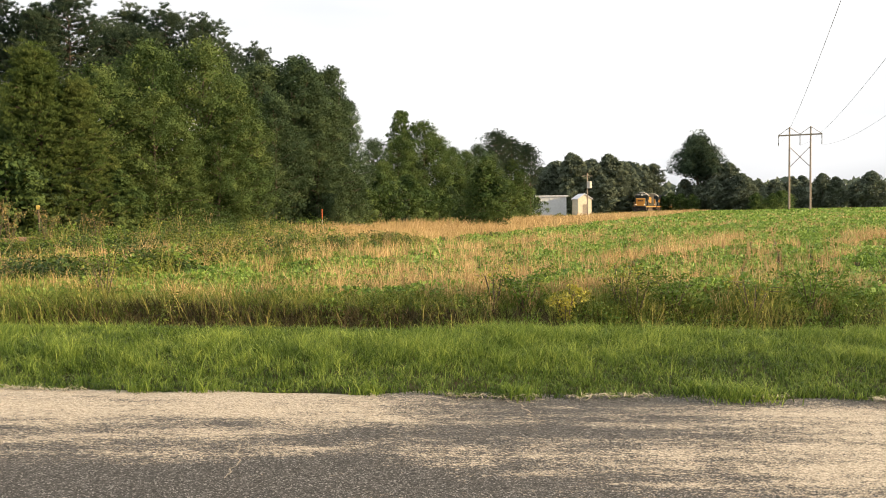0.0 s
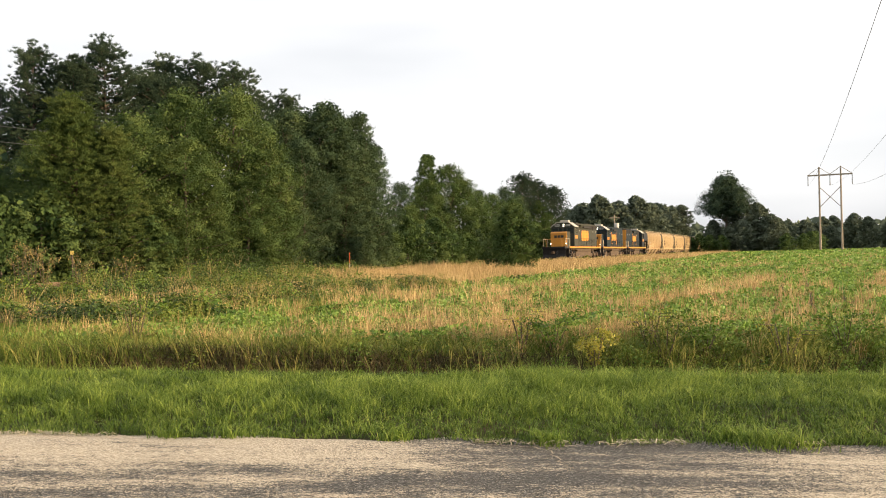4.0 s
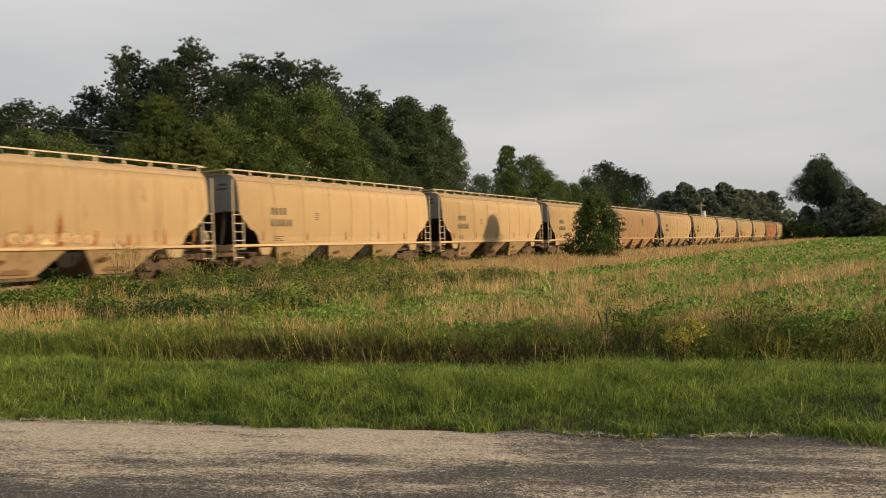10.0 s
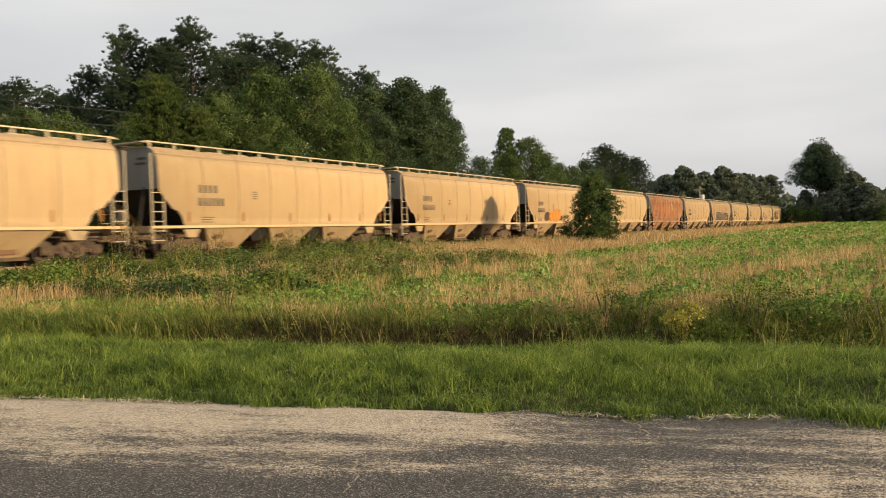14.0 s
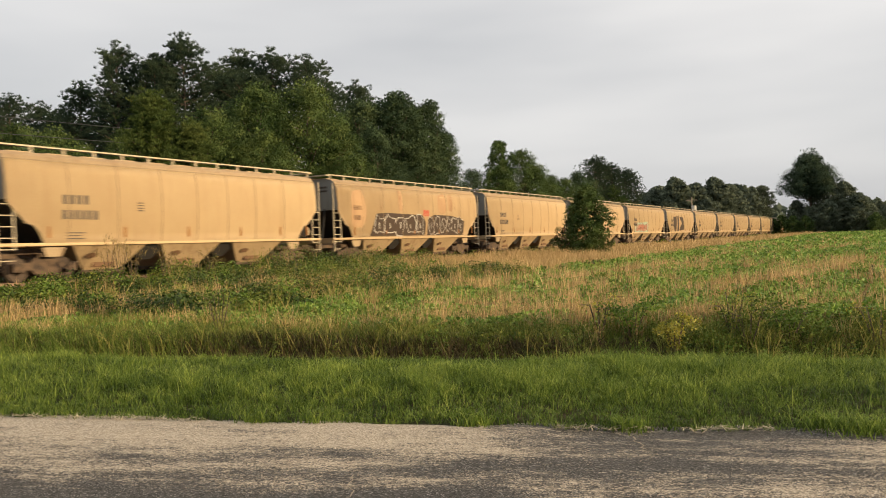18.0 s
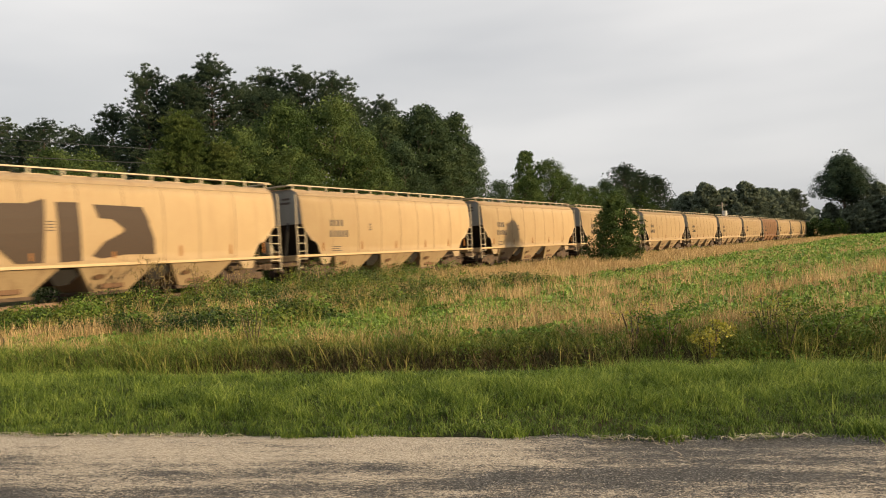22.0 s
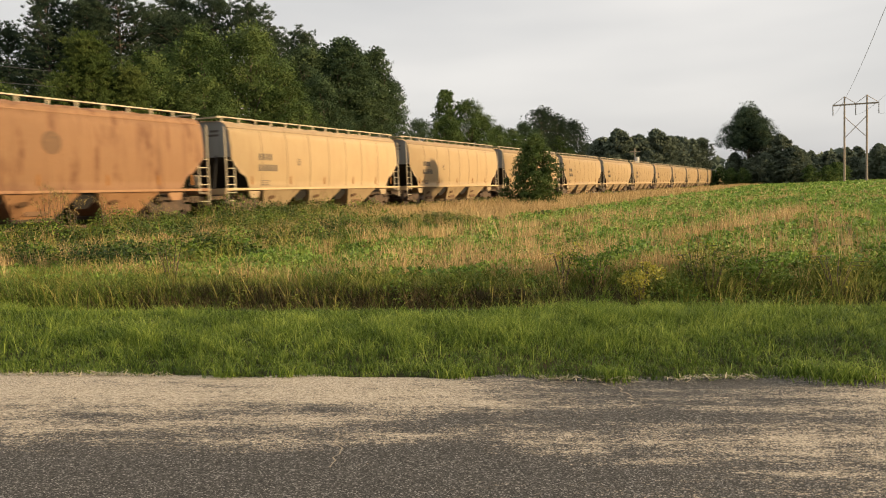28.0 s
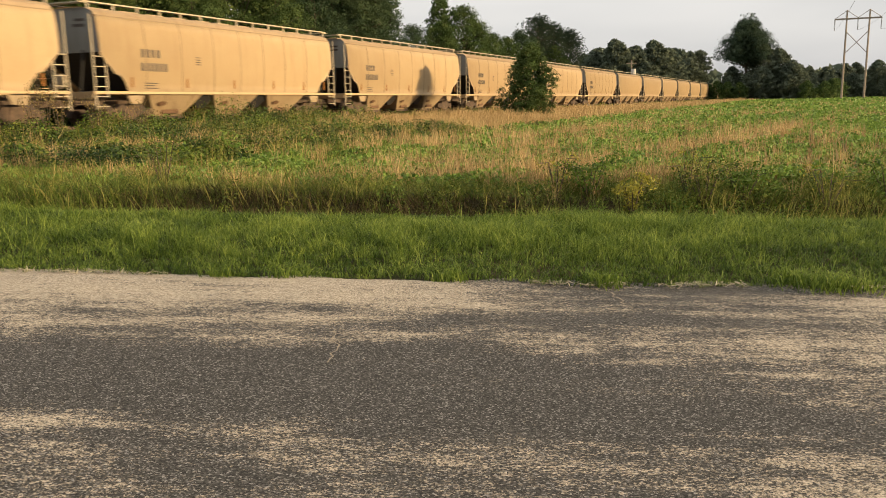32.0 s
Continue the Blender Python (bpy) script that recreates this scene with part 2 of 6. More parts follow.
M_BROWNMARK = plain_material("brown_graffiti_paint", (0.050, 0.030, 0.018), 0.6)
M_REFLECT = plain_material("amber_reflector_strip", (0.30, 0.12, 0.02), 0.4)
M_HAND = plain_material("pale_handrail_paint", (0.52, 0.44, 0.31), 0.5)
m = Net("cab_glass", 0.08, 0, 0.6); m.color((0.03, 0.035, 0.035)); M_GLASS = m.mat
# side glass lighter than the windscreen: a reflection painted into its colour
m = Net("painted_reflection_window", 0.12, 0, 0.6); m.color((0.12, 0.125, 0.10)); M_GLASS_PALED = m.mat
m = Net("headlight_lens", 0.2); m.color((0.9, 0.85, 0.7))
m.bsdf.inputs["Emission Color"].default_value = (1.0, 0.9, 0.7, 1); m.bsdf.inputs["Emission Strength"].default_value = 3.0
M_LAMP = m.mat


# ---- mesh helpers ----
def part(name, bm, mat, parent=None, label=""):
    me = bpy.data.meshes.new(name)
    bm.to_mesh(me)
    bm.free()
    me.materials.append(mat)
    ob = new(name, me)
    if parent is not None:
        ob.parent = parent
    if label:
        ob["label"] = label
    return ob


def box(bm, x0, x1, y0, y1, z0, z1, bevel=0.0):
    g = bmesh.ops.create_cube(bm, size=1.0, matrix=Matrix.LocRotScale(((x0 + x1) / 2, (y0 + y1) / 2, (z0 + z1) / 2), None, (abs(x1 - x0), abs(y1 - y0), abs(z1 - z0))))
    if bevel:
        es = list({e for v in g["verts"] for e in v.link_edges})
        bmesh.ops.bevel(bm, geom=es, offset=bevel, segments=2, affect="EDGES", profile=0.6)
    return bm


def rod(bm, p0, p1, r0, r1=None, seg=6, caps=True):
    p0, p1 = Vector(p0), Vector(p1)
    m = Matrix.Translation((p0 + p1) / 2) @ (p1 - p0).to_track_quat("Z", "Y").to_matrix().to_4x4()
    bmesh.ops.create_cone(bm, cap_ends=caps, segments=seg, radius1=r0, radius2=r0 if r1 is None else r1, depth=(p1 - p0).length, matrix=m)
    return bm


def prism(bm, outline, y0, y1):
    """A plate of the outline (x, z), from y0 to y1."""
    a = [bm.verts.new((x, y0, z)) for x, z in outline]
    b = [bm.verts.new((x, y1, z)) for x, z in outline]
    k = len(a)
    for i in range(k):
        bm.faces.new((a[i], a[(i + 1) % k], b[(i + 1) % k], b[i]))
    bm.faces.new(a[::-1])
    bm.faces.new(b)
    bmesh.ops.recalc_face_normals(bm, faces=bm.faces)
    return bm


def hexa(bm, low, high):
    """A block between two rectangles (x0, x1, y0, y1, z)."""
    v = []
    for x0, x1, y0, y1, z in (low, high):
        v += [bm.verts.new(p) for p in ((x0, y0, z), (x1, y0, z), (x1, y1, z), (x0, y1, z))]
    for f in ((3, 2, 1, 0), (4, 5, 6, 7), (0, 1, 5, 4), (1, 2, 6, 5), (2, 3, 7, 6), (3, 0, 4, 7)):
        bm.faces.new([v[i] for i in f])
    return bm


def B():
    return bmesh.new()


def mesh_np(name, verts, quads=None, tris=None, mat=None, smooth=False):
    me = bpy.data.meshes.new(name)
    verts = np.asarray(verts, np.float32)
    me.vertices.add(len(verts))
    me.vertices.foreach_set("co", verts.ravel())
    q = np.zeros((0, 4), np.int32) if quads is None else np.asarray(quads, np.int32)
    t = np.zeros((0, 3), np.int32) if tris is None else np.asarray(tris, np.int32)
    me.loops.add(q.size + t.size)
    me.loops.foreach_set("vertex_index", np.concatenate([q.ravel(), t.ravel()]))
    me.polygons.add(len(q) + len(t))
    start = np.concatenate([np.arange(len(q)) * 4, q.size + np.arange(len(t)) * 3]).astype(np.int32)
    me.polygons.foreach_set("loop_start", start)
    me.polygons.foreach_set("use_smooth", np.full(len(q) + len(t), smooth, bool))
    me.update(calc_edges=True)
    if mat:
        me.materials.append(mat)
    return me


rng = np.random.default_rng(7)


def blades(base, height, width, bend=0.35, facing=None, tip=0.15):
    """Grass blades: two quads each, bent over. base (N, 3)."""
    k = len(base)
    a = rng.uniform(0, 2 * np.pi, k)
    lean = rng.uniform(0, 2 * np.pi, k) if facing is None else facing
    side = np.stack([np.cos(a), np.sin(a), 0 * a], 1) * width[:, None] * 0.5
    over = np.stack([np.cos(lean), np.sin(lean), 0 * lean], 1) * (height * bend * rng.uniform(0.2, 1.3, k))[:, None]
    up = np.stack([0 * a, 0 * a, height], 1)
    p1 = base + up * 0.55 + over * 0.32
    p2 = base + up * np.sqrt(np.clip(1 - (bend * 0.6) ** 2, 0.3, 1)) + over
    v = np.stack([base - side, base + side, p1 - side * 0.8, p1 + side * 0.8, p2 - side * tip, p2 + side * tip], 1).reshape(-1, 3)
    i = np.arange(k)[:, None] * 6
    q = np.concatenate([i + [0, 1, 3, 2], i + [2, 3, 5, 4]])
    return v, q


def leaves(centre, size, up=0.5, aspect=0.65, out=None):
    """Leaves: one folded-free diamond each, at random turns that lean to the sky by up."""
    k = len(centre)
    n = rng.normal(size=(k, 3))
    n[:, 2] += up * 2
    if out is not None:
        n = n * 0.55 + out
    n /= np.linalg.norm(n, axis=1)[:, None]
    t = np.cross(n, rng.normal(size=(k, 3)))
    t /= np.linalg.norm(t, axis=1)[:, None] + 1e-9
    b = np.cross(n, t)
    s = size[:, None]
    v = np.stack([centre - t * s * 0.5, centre + b * s * 0.5 * aspect, centre + t * s * 0.5, centre - b * s * 0.5 * aspect], 1).reshape(-1, 3)
    q = np.arange(k)[:, None] * 4 + [0, 1, 2, 3]
    return v, q


def joined(*sets):
    vs, qs, off = [], [], 0
    for v, q in sets:
        vs.append(v); qs.append(q + off); off += len(v)
    return np.concatenate(vs), np.concatenate(qs)


def smooth(x, lo, hi):
    k = np.clip((x - lo) / (hi - lo), 0, 1)
    return k * k * (3 - 2 * k)


def fnoise(x, y, seed=0, octaves=3):
    """Cheap rolling noise over the plan, about 0..1."""
    r = np.random.default_rng(seed)
    out, amp, tot = 0, 1.0, 0
    for o in range(octaves):
        for _ in range(4):
            a, ph = r.uniform(0, 2 * np.pi), r.uniform(0, 2 * np.pi)
            f = r.uniform(0.7, 1.4) * 2.0**o
            out = out + amp * np.sin((x * np.cos(a) + y * np.sin(a)) * f + ph)
        tot += amp * 4
        amp *= 0.6
    return 0.5 + 0.9 * out / tot

# ---- plan: the line of the track, and the lie of the land ----
TRACK_TURN = 68.5                                  # degrees from +x to the track's far end
T_D = np.array([math.cos(radians(TRACK_TURN)), math.sin(radians(TRACK_TURN))])
T_N = np.array([-T_D[1], T_D[0]])
T_OFF = 26.85


def rail_z(s):
    """Top of rail: the line falls gently away from the wood."""
    return 0.72 - 0.0035 * np.clip(s, -140, 260)



def track_xy(s, off=0.0):
    """A place s along the track and off beyond it (negative: on the field's side)."""
    s, off = np.asarray(s, float), np.asarray(off, float)
    return np.stack([T_D[0] * s + T_N[0] * (T_OFF + off), T_D[1] * s + T_N[1] * (T_OFF + off)], -1)


def track_so(x, y):
    return T_D[0] * x + T_D[1] * y, T_N[0] * x + T_N[1] * y - T_OFF


def land(x, y):
    x, y = np.asarray(x, float), np.asarray(y, float)
    xc = np.clip(x, -14, 14)
    z = (-0.029 * xc + 0.0069 * np.clip(y, -6, 12)) * (1 - smooth(y, 9.5, 14))
    dy = 10.6 + 0.05 * xc
    ditch = np.exp(-(((y - dy) / 0.80) ** 2)) * (0.42 + 0.38 * smooth(x, -6.5, -4.2) * (1 - smooth(x, -0.4, 1.5)))
    z = z - ditch
    z = z + 0.05 * smooth(y, 6.4, 7.6) * (1 - smooth(y, 8.6, 9.8))
    s, o = track_so(x, y)
    z = z + np.maximum(rail_z(s) - 0.38, -0.2) * (1 - smooth(np.abs(o + 0.5), 2.6, 8.5))
    z = z + 0.05 * (fnoise(x * 0.5, y * 0.5, 3) - 0.5) * smooth(y, 11, 14)
    return z


def spread(lo, hi, fine0, fine1, step, grow=1.22):
    mid = list(np.arange(fine0, fine1, step))
    a, k = [], step
    while (a[-1] if a else fine1) < hi:
        a.append((a[-1] if a else fine1) + k); k *= grow
    b, k = [], step
    while (b[-1] if b else fine0) > lo:
        b.append((b[-1] if b else fine0) - k); k *= grow
    return np.array(b[::-1] + mid + a)


def sheet(name, xs, ys, mat, lift=0.0):
    X, Y = np.meshgrid(xs, ys)
    v = np.stack([X, Y, land(X, Y) + lift], -1).reshape(-1, 3)
    w = len(xs)
    i = (np.arange(len(ys) - 1)[:, None] * w + np.arange(w - 1)[None]).ravel()
    q = np.stack([i, i + 1, i + w + 1, i + w], 1)
    return new(name, mesh_np(name, v, q, None, mat, True))


# soil and thatch under the plants
m = Net("soil_and_thatch", 0.95, 0, 0.1)
pos = m.geo.outputs["Position"]
big = m.noise(0.22, 4, where=pos)
row = m.noise(0.9, 4, (0.18, 2.2, 1), pos, turn=radians(-TRACK_TURN))
fine = m.noise(16, 5, where=pos)
field = m.val(m.sepy(pos), 12.5, 14.5)
c = m.mix(m.val(big, 0.35, 0.65), (0.034, 0.036, 0.014), (0.075, 0.055, 0.026))
c = m.mix(field, c, m.mix(m.val(big, 0.35, 0.65), (0.046, 0.052, 0.020), (0.115, 0.085, 0.040)))
c = m.mix(m.val(row, 0.45, 0.62, 0, 0.6), c, (0.036, 0.05, 0.016))
c = m.mix(m.val(fine, 0.35, 0.7, 0, 0.6), c, (0.022, 0.018, 0.010))
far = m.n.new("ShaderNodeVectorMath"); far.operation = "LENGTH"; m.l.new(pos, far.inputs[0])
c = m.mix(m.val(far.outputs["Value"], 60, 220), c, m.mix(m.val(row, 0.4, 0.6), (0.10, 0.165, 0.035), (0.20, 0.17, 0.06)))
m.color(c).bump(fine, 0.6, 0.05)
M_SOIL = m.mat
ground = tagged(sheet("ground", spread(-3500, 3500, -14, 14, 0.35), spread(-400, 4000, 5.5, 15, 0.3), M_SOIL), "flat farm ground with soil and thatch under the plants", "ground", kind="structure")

# the road: asphalt with sand driven into long streaks along it
m = Net("sandy_asphalt", 0.9, 0, 0.2)
pos = m.geo.outputs["Position"]
sep = m.n.new("ShaderNodeSeparateXYZ"); m.l.new(pos, sep.inputs[0])
grit = m.cells(165, pos, (0.85, 1.15, 1))
pale = m.cells(140, pos, (0.8, 1.2, 1))
dust = m.noise(34, 5, (0.6, 1.5, 1), pos, rough=0.8)
stones = m.cells(130, pos)
lines = m.noise(5, 6, (0.16, 1.5, 1), pos, rough=0.75)
streak = m.noise(1.35, 6, (0.28, 1.5, 1), pos, rough=0.65)
patch = m.noise(0.55, 4, (0.5, 1.1, 1), pos)
yy = m.math("ADD", sep.outputs["Y"], m.math("MULTIPLY", sep.outputs["X"], 0.035))
yy = m.math("ADD", yy, m.math("MULTIPLY", m.math("SUBTRACT", patch, 0.5), 0.7))
band = m.ramp(m.val(yy, 1.5, 6.8), (0.0, (0.66,) * 3), (0.21, (0.70,) * 3), (0.32, (0.52,) * 3), (0.385, (0.06,) * 3), (0.47, (0.22,) * 3), (0.55, (0.60,) * 3), (0.63, (0.60,) * 3), (0.685, (0.30,) * 3), (0.73, (0.52,) * 3), (0.82, (0.50,) * 3), (0.90, (0.30,) * 3), (0.97, (0.52,) * 3))
leftish = m.val(sep.outputs["X"], -3.0, 0.6, -0.05, 0.0)
edge_left = m.math("MULTIPLY", m.val(sep.outputs["X"], -1.2, 0.6, 1.0, 0.0), m.val(sep.outputs["Y"], 4.6, 5.6, 0.0, 0.46))
rightish = m.math("MULTIPLY", m.val(sep.outputs["X"], 0.5, 3.2, 0.0, 0.40), m.val(sep.outputs["Y"], 5.1, 5.7, 1.0, 0.6))
k = m.math("ADD", m.math("MULTIPLY", band, 0.62), m.math("MULTIPLY", m.math("SUBTRACT", streak, 0.5), 1.1))
k = m.math("ADD", k, m.math("MULTIPLY", m.math("SUBTRACT", lines, 0.5), 0.6))
k = m.math("ADD", k, m.math("ADD", m.math("ADD", leftish, edge_left), rightish))
k = m.math("ADD", m.math("MULTIPLY", m.math("SUBTRACT", k, 0.45), 2.7), 0.46)
k2 = m.math("ADD", m.math("ADD", k, 0.06), m.math("MULTIPLY", m.math("SUBTRACT", dust, 0.5), 3.0))
blotch = m.noise(2.6, 6, (0.60, 1.5, 1), pos, rough=0.7)
k2 = m.math("ADD", k2, m.math("MULTIPLY", m.math("SUBTRACT", blotch, 0.5), 2.2))
k2 = m.math("ADD", k2, m.math("MULTIPLY", m.math("SUBTRACT", pale, 0.5), 0.9))
asphalt = m.ramp(grit, (0.0, (0.022, 0.021, 0.019)), (0.5, (0.060, 0.057, 0.051)), (0.86, (0.108, 0.102, 0.092)), (0.98, (0.34, 0.325, 0.30)))
sand = m.ramp(stones, (0.05, (0.20, 0.165, 0.12)), (0.5, (0.47, 0.395, 0.295)), (0.95, (0.66, 0.57, 0.44)))
m.color(m.mix(m.val(k2, 0.50, 0.84, 0.0, 0.95), asphalt, sand))
m.bump(m.math("ADD", grit, m.math("ADD", pale, dust)), 0.6, 0.006)
M_ROAD = m.mat
xs = np.arange(-70, 70.1, 0.25)
ys = np.concatenate([[-2.2], np.arange(-2.0, 6.01, 0.5), [6.2]])
X, Y = np.meshgrid(xs, ys)
edge = 0.055 * np.sin(X * 1.3) + 0.05 * np.sin(X * 3.7 + 1) + 0.04 * np.sin(X * 8.1 + 2) + 0.012 * X
Y = Y + np.where(Y > 6.1, edge + 0.06, np.where(Y < -2.1, -edge, 0.02 * X * (Y > 0)))
Z = land(X, Y) + np.where((Y > 6.0) | (Y < -2.05), 0.004, 0.028)
w = len(xs)
i = (np.arange(len(ys) - 1)[:, None] * w + np.arange(w - 1)[None]).ravel()
road = tagged(new("road", mesh_np("road", np.stack([X, Y, Z], -1).reshape(-1, 3), np.stack([i, i + 1, i + w + 1, i + w], 1), None, M_ROAD, True)),
              "worn grey asphalt road with sand streaks along it", "road", kind="structure")

# sand-filled cracks in the road
M_SAND = plain_material("crack_sand", (0.36, 0.30, 0.22), 0.95, 0, 0.4, 30)


def crack(points, width):
    vs = []
    for j, (x, y) in enumerate(points):
        g = width * (0.5 + 0.5 * math.sin(j * 2.1 + x) ** 2)
        for e in (-g, g):
            vs.append((x + e, y + e * 0.3, float(land(x + e, y)) + 0.033))
    q = [(2 * j, 2 * j + 1, 2 * j + 3, 2 * j + 2) for j in range(len(points) - 1)]
    return tagged(new("road_crack", mesh_np("road_crack", vs, q, None, M_SAND)), "pale sand-filled crack in the asphalt", "crack", "cracks in the road", "structure")


def wander(x0, y0, x1, y1, k, amp, seed):
    r = random.Random(seed)
    return [(x0 + (x1 - x0) * j / k + r.uniform(-amp, amp), y0 + (y1 - y0) * j / k) for j in range(k + 1)]


crack(wander(-0.40, 6.1, -0.37, 5.3, 12, 0.025, 1), 0.004)
crack(wander(0.64, 6.0, 0.78, 5.5, 12, 0.05, 2), 0.007)
crack(wander(0.80, 5.45, 0.72, 5.1, 8, 0.05, 3), 0.003)
crack(wander(-1.05, 4.75, -0.98, 4.15, 12, 0.03, 4), 0.005)
crack(wander(-0.98, 4.13, -0.80, 4.22, 6, 0.02, 5), 0.005)
crack(wander(1.75, 4.55, 1.95, 4.3, 8, 0.04, 7), 0.003)

# ---- plants ----
M_GRASS = leaf_material("verge_grass", (0.036, 0.070, 0.012), (0.138, 0.208, 0.032), (0.35, 0.42, 0.095), 0.3, 0.6, 1.6, 0.6, 0.15)
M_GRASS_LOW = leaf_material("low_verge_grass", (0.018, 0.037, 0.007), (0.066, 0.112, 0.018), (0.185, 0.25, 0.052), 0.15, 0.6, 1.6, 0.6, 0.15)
M_DRY = leaf_material("dry_golden_grass", (0.21, 0.135, 0.058), (0.46, 0.325, 0.155), (0.70, 0.53, 0.28), 0.25, 0.8, 0.8, 0.6, 0.1)
M_DITCH = leaf_material("rank_ditch_grass", (0.050, 0.070, 0.015), (0.180, 0.190, 0.042), (0.46, 0.40, 0.14), 0.25, 0.7, 1.4, 0.6, 0.15)
# dead brown grass, with the ditch's shade painted into its colour
M_THATCH = leaf_material("shade_darkened_thatch", (0.024, 0.022, 0.011), (0.070, 0.058, 0.026), (0.20, 0.155, 0.07), 0.1, 0.8, 1.2)
M_SOY = leaf_material("bean_leaves", (0.046, 0.096, 0.016), (0.140, 0.240, 0.038), (0.30, 0.42, 0.095), 0.3, 0.5, 1.2, 0.48, 0.25)
M_WEED = leaf_material("weed_leaves", (0.027, 0.044, 0.010), (0.102, 0.136, 0.024), (0.28, 0.30, 0.060), 0.25, 0.6, 1.0, 0.6, 0.12)
M_WEED_DARK = leaf_material("dark_weed_leaves", (0.013, 0.027, 0.008), (0.044, 0.078, 0.016), (0.125, 0.17, 0.036), 0.15, 0.6, 1.0, 0.6, 0.15)
M_VINE = leaf_material("bright_vine_leaves", (0.030, 0.066, 0.011), (0.100, 0.170, 0.026), (0.24, 0.32, 0.060), 0.25, 0.55, 1.2, 0.5, 0.15)
M_YELLOWWEED = leaf_material("yellowing_weed_leaves", (0.14, 0.155, 0.024), (0.33, 0.31, 0.045), (0.52, 0.45, 0.08), 0.3, 0.55, 2.0)
M_LEAF_A = leaf_material("oak_leaves", (0.034, 0.062, 0.022), (0.066, 0.104, 0.033), (0.112, 0.150, 0.048), 0.25, 0.75, 0.5, 0.2, 0.06)
M_LEAF_B = leaf_material("gum_leaves", (0.038, 0.068, 0.023), (0.076, 0.116, 0.036), (0.130, 0.170, 0.054), 0.25, 0.75, 0.5, 0.2, 0.06)
M_LEAF_DARK = leaf_material("dark_evergreen_leaves", (0.033, 0.057, 0.031), (0.060, 0.092, 0.044), (0.097, 0.132, 0.056), 0.25, 0.75, 0.4, 0.2, 0.06)
M_NEEDLE = leaf_material("pine_needles", (0.031, 0.052, 0.034), (0.056, 0.083, 0.050), (0.092, 0.121, 0.066), 0.25, 0.75, 0.4, 0.2, 0.06)
M_NEEDLE_LIGHT = leaf_material("young_pine_needles", (0.034, 0.058, 0.018), (0.072, 0.106, 0.030), (0.130, 0.160, 0.048), 0.2, 0.75, 0.5, 0.25, 0.06)
# paler and greyer than near leaves: distance haze painted into the colour
M_FAR = leaf_material("haze_tinted_leaves", (0.074, 0.095, 0.072), (0.110, 0.135, 0.095), (0.160, 0.185, 0.120), 0.2, 0.8, 0.06, 0.2, 0.05)
m = Net("grey_brown_bark", 0.9, 0, 0.2)
f = m.noise(9, 5, (1, 1, 0.25))
m.color(m.ramp(f, (0.3, (0.05, 0.038, 0.028)), (0.7, (0.15, 0.12, 0.095)))).bump(f, 0.8, 0.03)
M_BARK = m.mat


def stuff(name, mesh, label, category):
    return tagged(new(name, mesh), label, category, kind="stuff")


def on_land(x, y, lift=0.0):
    return np.stack([x, y, land(x, y) + lift], 1)


def pick(x0, x1, y0, y1, per_m2):
    k = int((x1 - x0) * (y1 - y0) * per_m2)
    return rng.uniform(x0, x1, k), rng.uniform(y0, y1, k)


def in_view(x, y):
    return (x < 1.2 + 0.68 * y) & (x > -1.6 - 0.92 * y)


def tufts(cx, cy, per, rad, h, width, bend):
    """Tussocks: per blades from each centre, fanned outwards; h and rad one value a tussock."""
    x0, y0 = np.repeat(cx, per), np.repeat(cy, per)
    r, hh = np.repeat(rad, per), np.repeat(h, per)
    k = len(x0)
    a = rng.uniform(0, 2 * np.pi, k)
    d = np.sqrt(rng.uniform(size=k)) * r
    base = on_land(x0 + np.cos(a) * d, y0 + np.sin(a) * d)
    hh = hh * rng.uniform(0.45, 1.1, k)
    return blades(base, hh, rng.uniform(0.6, 1.4, k) * width, bend, a + rng.normal(size=k) * 0.9)


def mounds(cx, cy, rad, high, per, size, up=0.35, lift=0.0):
    """Leafy cushions: leaves over the upper half of a flattened dome at each centre."""
    x0, y0, r, hh = (np.repeat(v, per) for v in (cx, cy, rad, high))
    k = len(x0)
    d = rng.normal(size=(k, 3))
    d /= np.linalg.norm(d, axis=1)[:, None]
    d[:, 2] = np.abs(d[:, 2])
    f = rng.uniform(0.5, 1.12, k) ** 0.6
    x, y = x0 + d[:, 0] * r * f, y0 + d[:, 1] * r * f
    return leaves(on_land(x, y, lift + d[:, 2] * hh * f), rng.uniform(0.55, 1.35, k) * size, up, 0.55, d)


# verge between the road and the ditch: a low dark sward, tussocks over it, some long stems
def verge_edge(x):
    return 6.16 + 0.02 * x + 0.20 * (fnoise(x * 2.3, x * 0, 5, 4) - 0.5)


x, y = pick(-11.5, 9.5, 6.0, 10.3, 1350)
far_edge = 9.6 + 0.05 * x + 0.5 * (fnoise(x * 0.8, y * 0, 6) - 0.5)
ok = (y > verge_edge(x)) & (y < far_edge) & in_view(x, y)
x, y = x[ok], y[ok]
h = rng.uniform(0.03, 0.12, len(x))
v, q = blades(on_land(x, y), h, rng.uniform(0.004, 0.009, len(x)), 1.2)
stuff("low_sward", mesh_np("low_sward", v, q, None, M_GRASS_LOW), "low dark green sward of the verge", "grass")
x, y = pick(-11.5, 9.5, 6.05, 10.4, 122)
far_edge = 9.75 + 0.05 * x + 0.7 * (fnoise(x * 1.1, y * 0, 6) - 0.5)
lush = fnoise(x * 1.5, y * 2.2, 8, 4)
ok = (y > verge_edge(x) + 0.04) & (y < far_edge) & in_view(x, y) & (rng.uniform(size=len(x)) < 0.45 + 0.9 * lush)
x, y, lush = x[ok], y[ok], lush[ok]
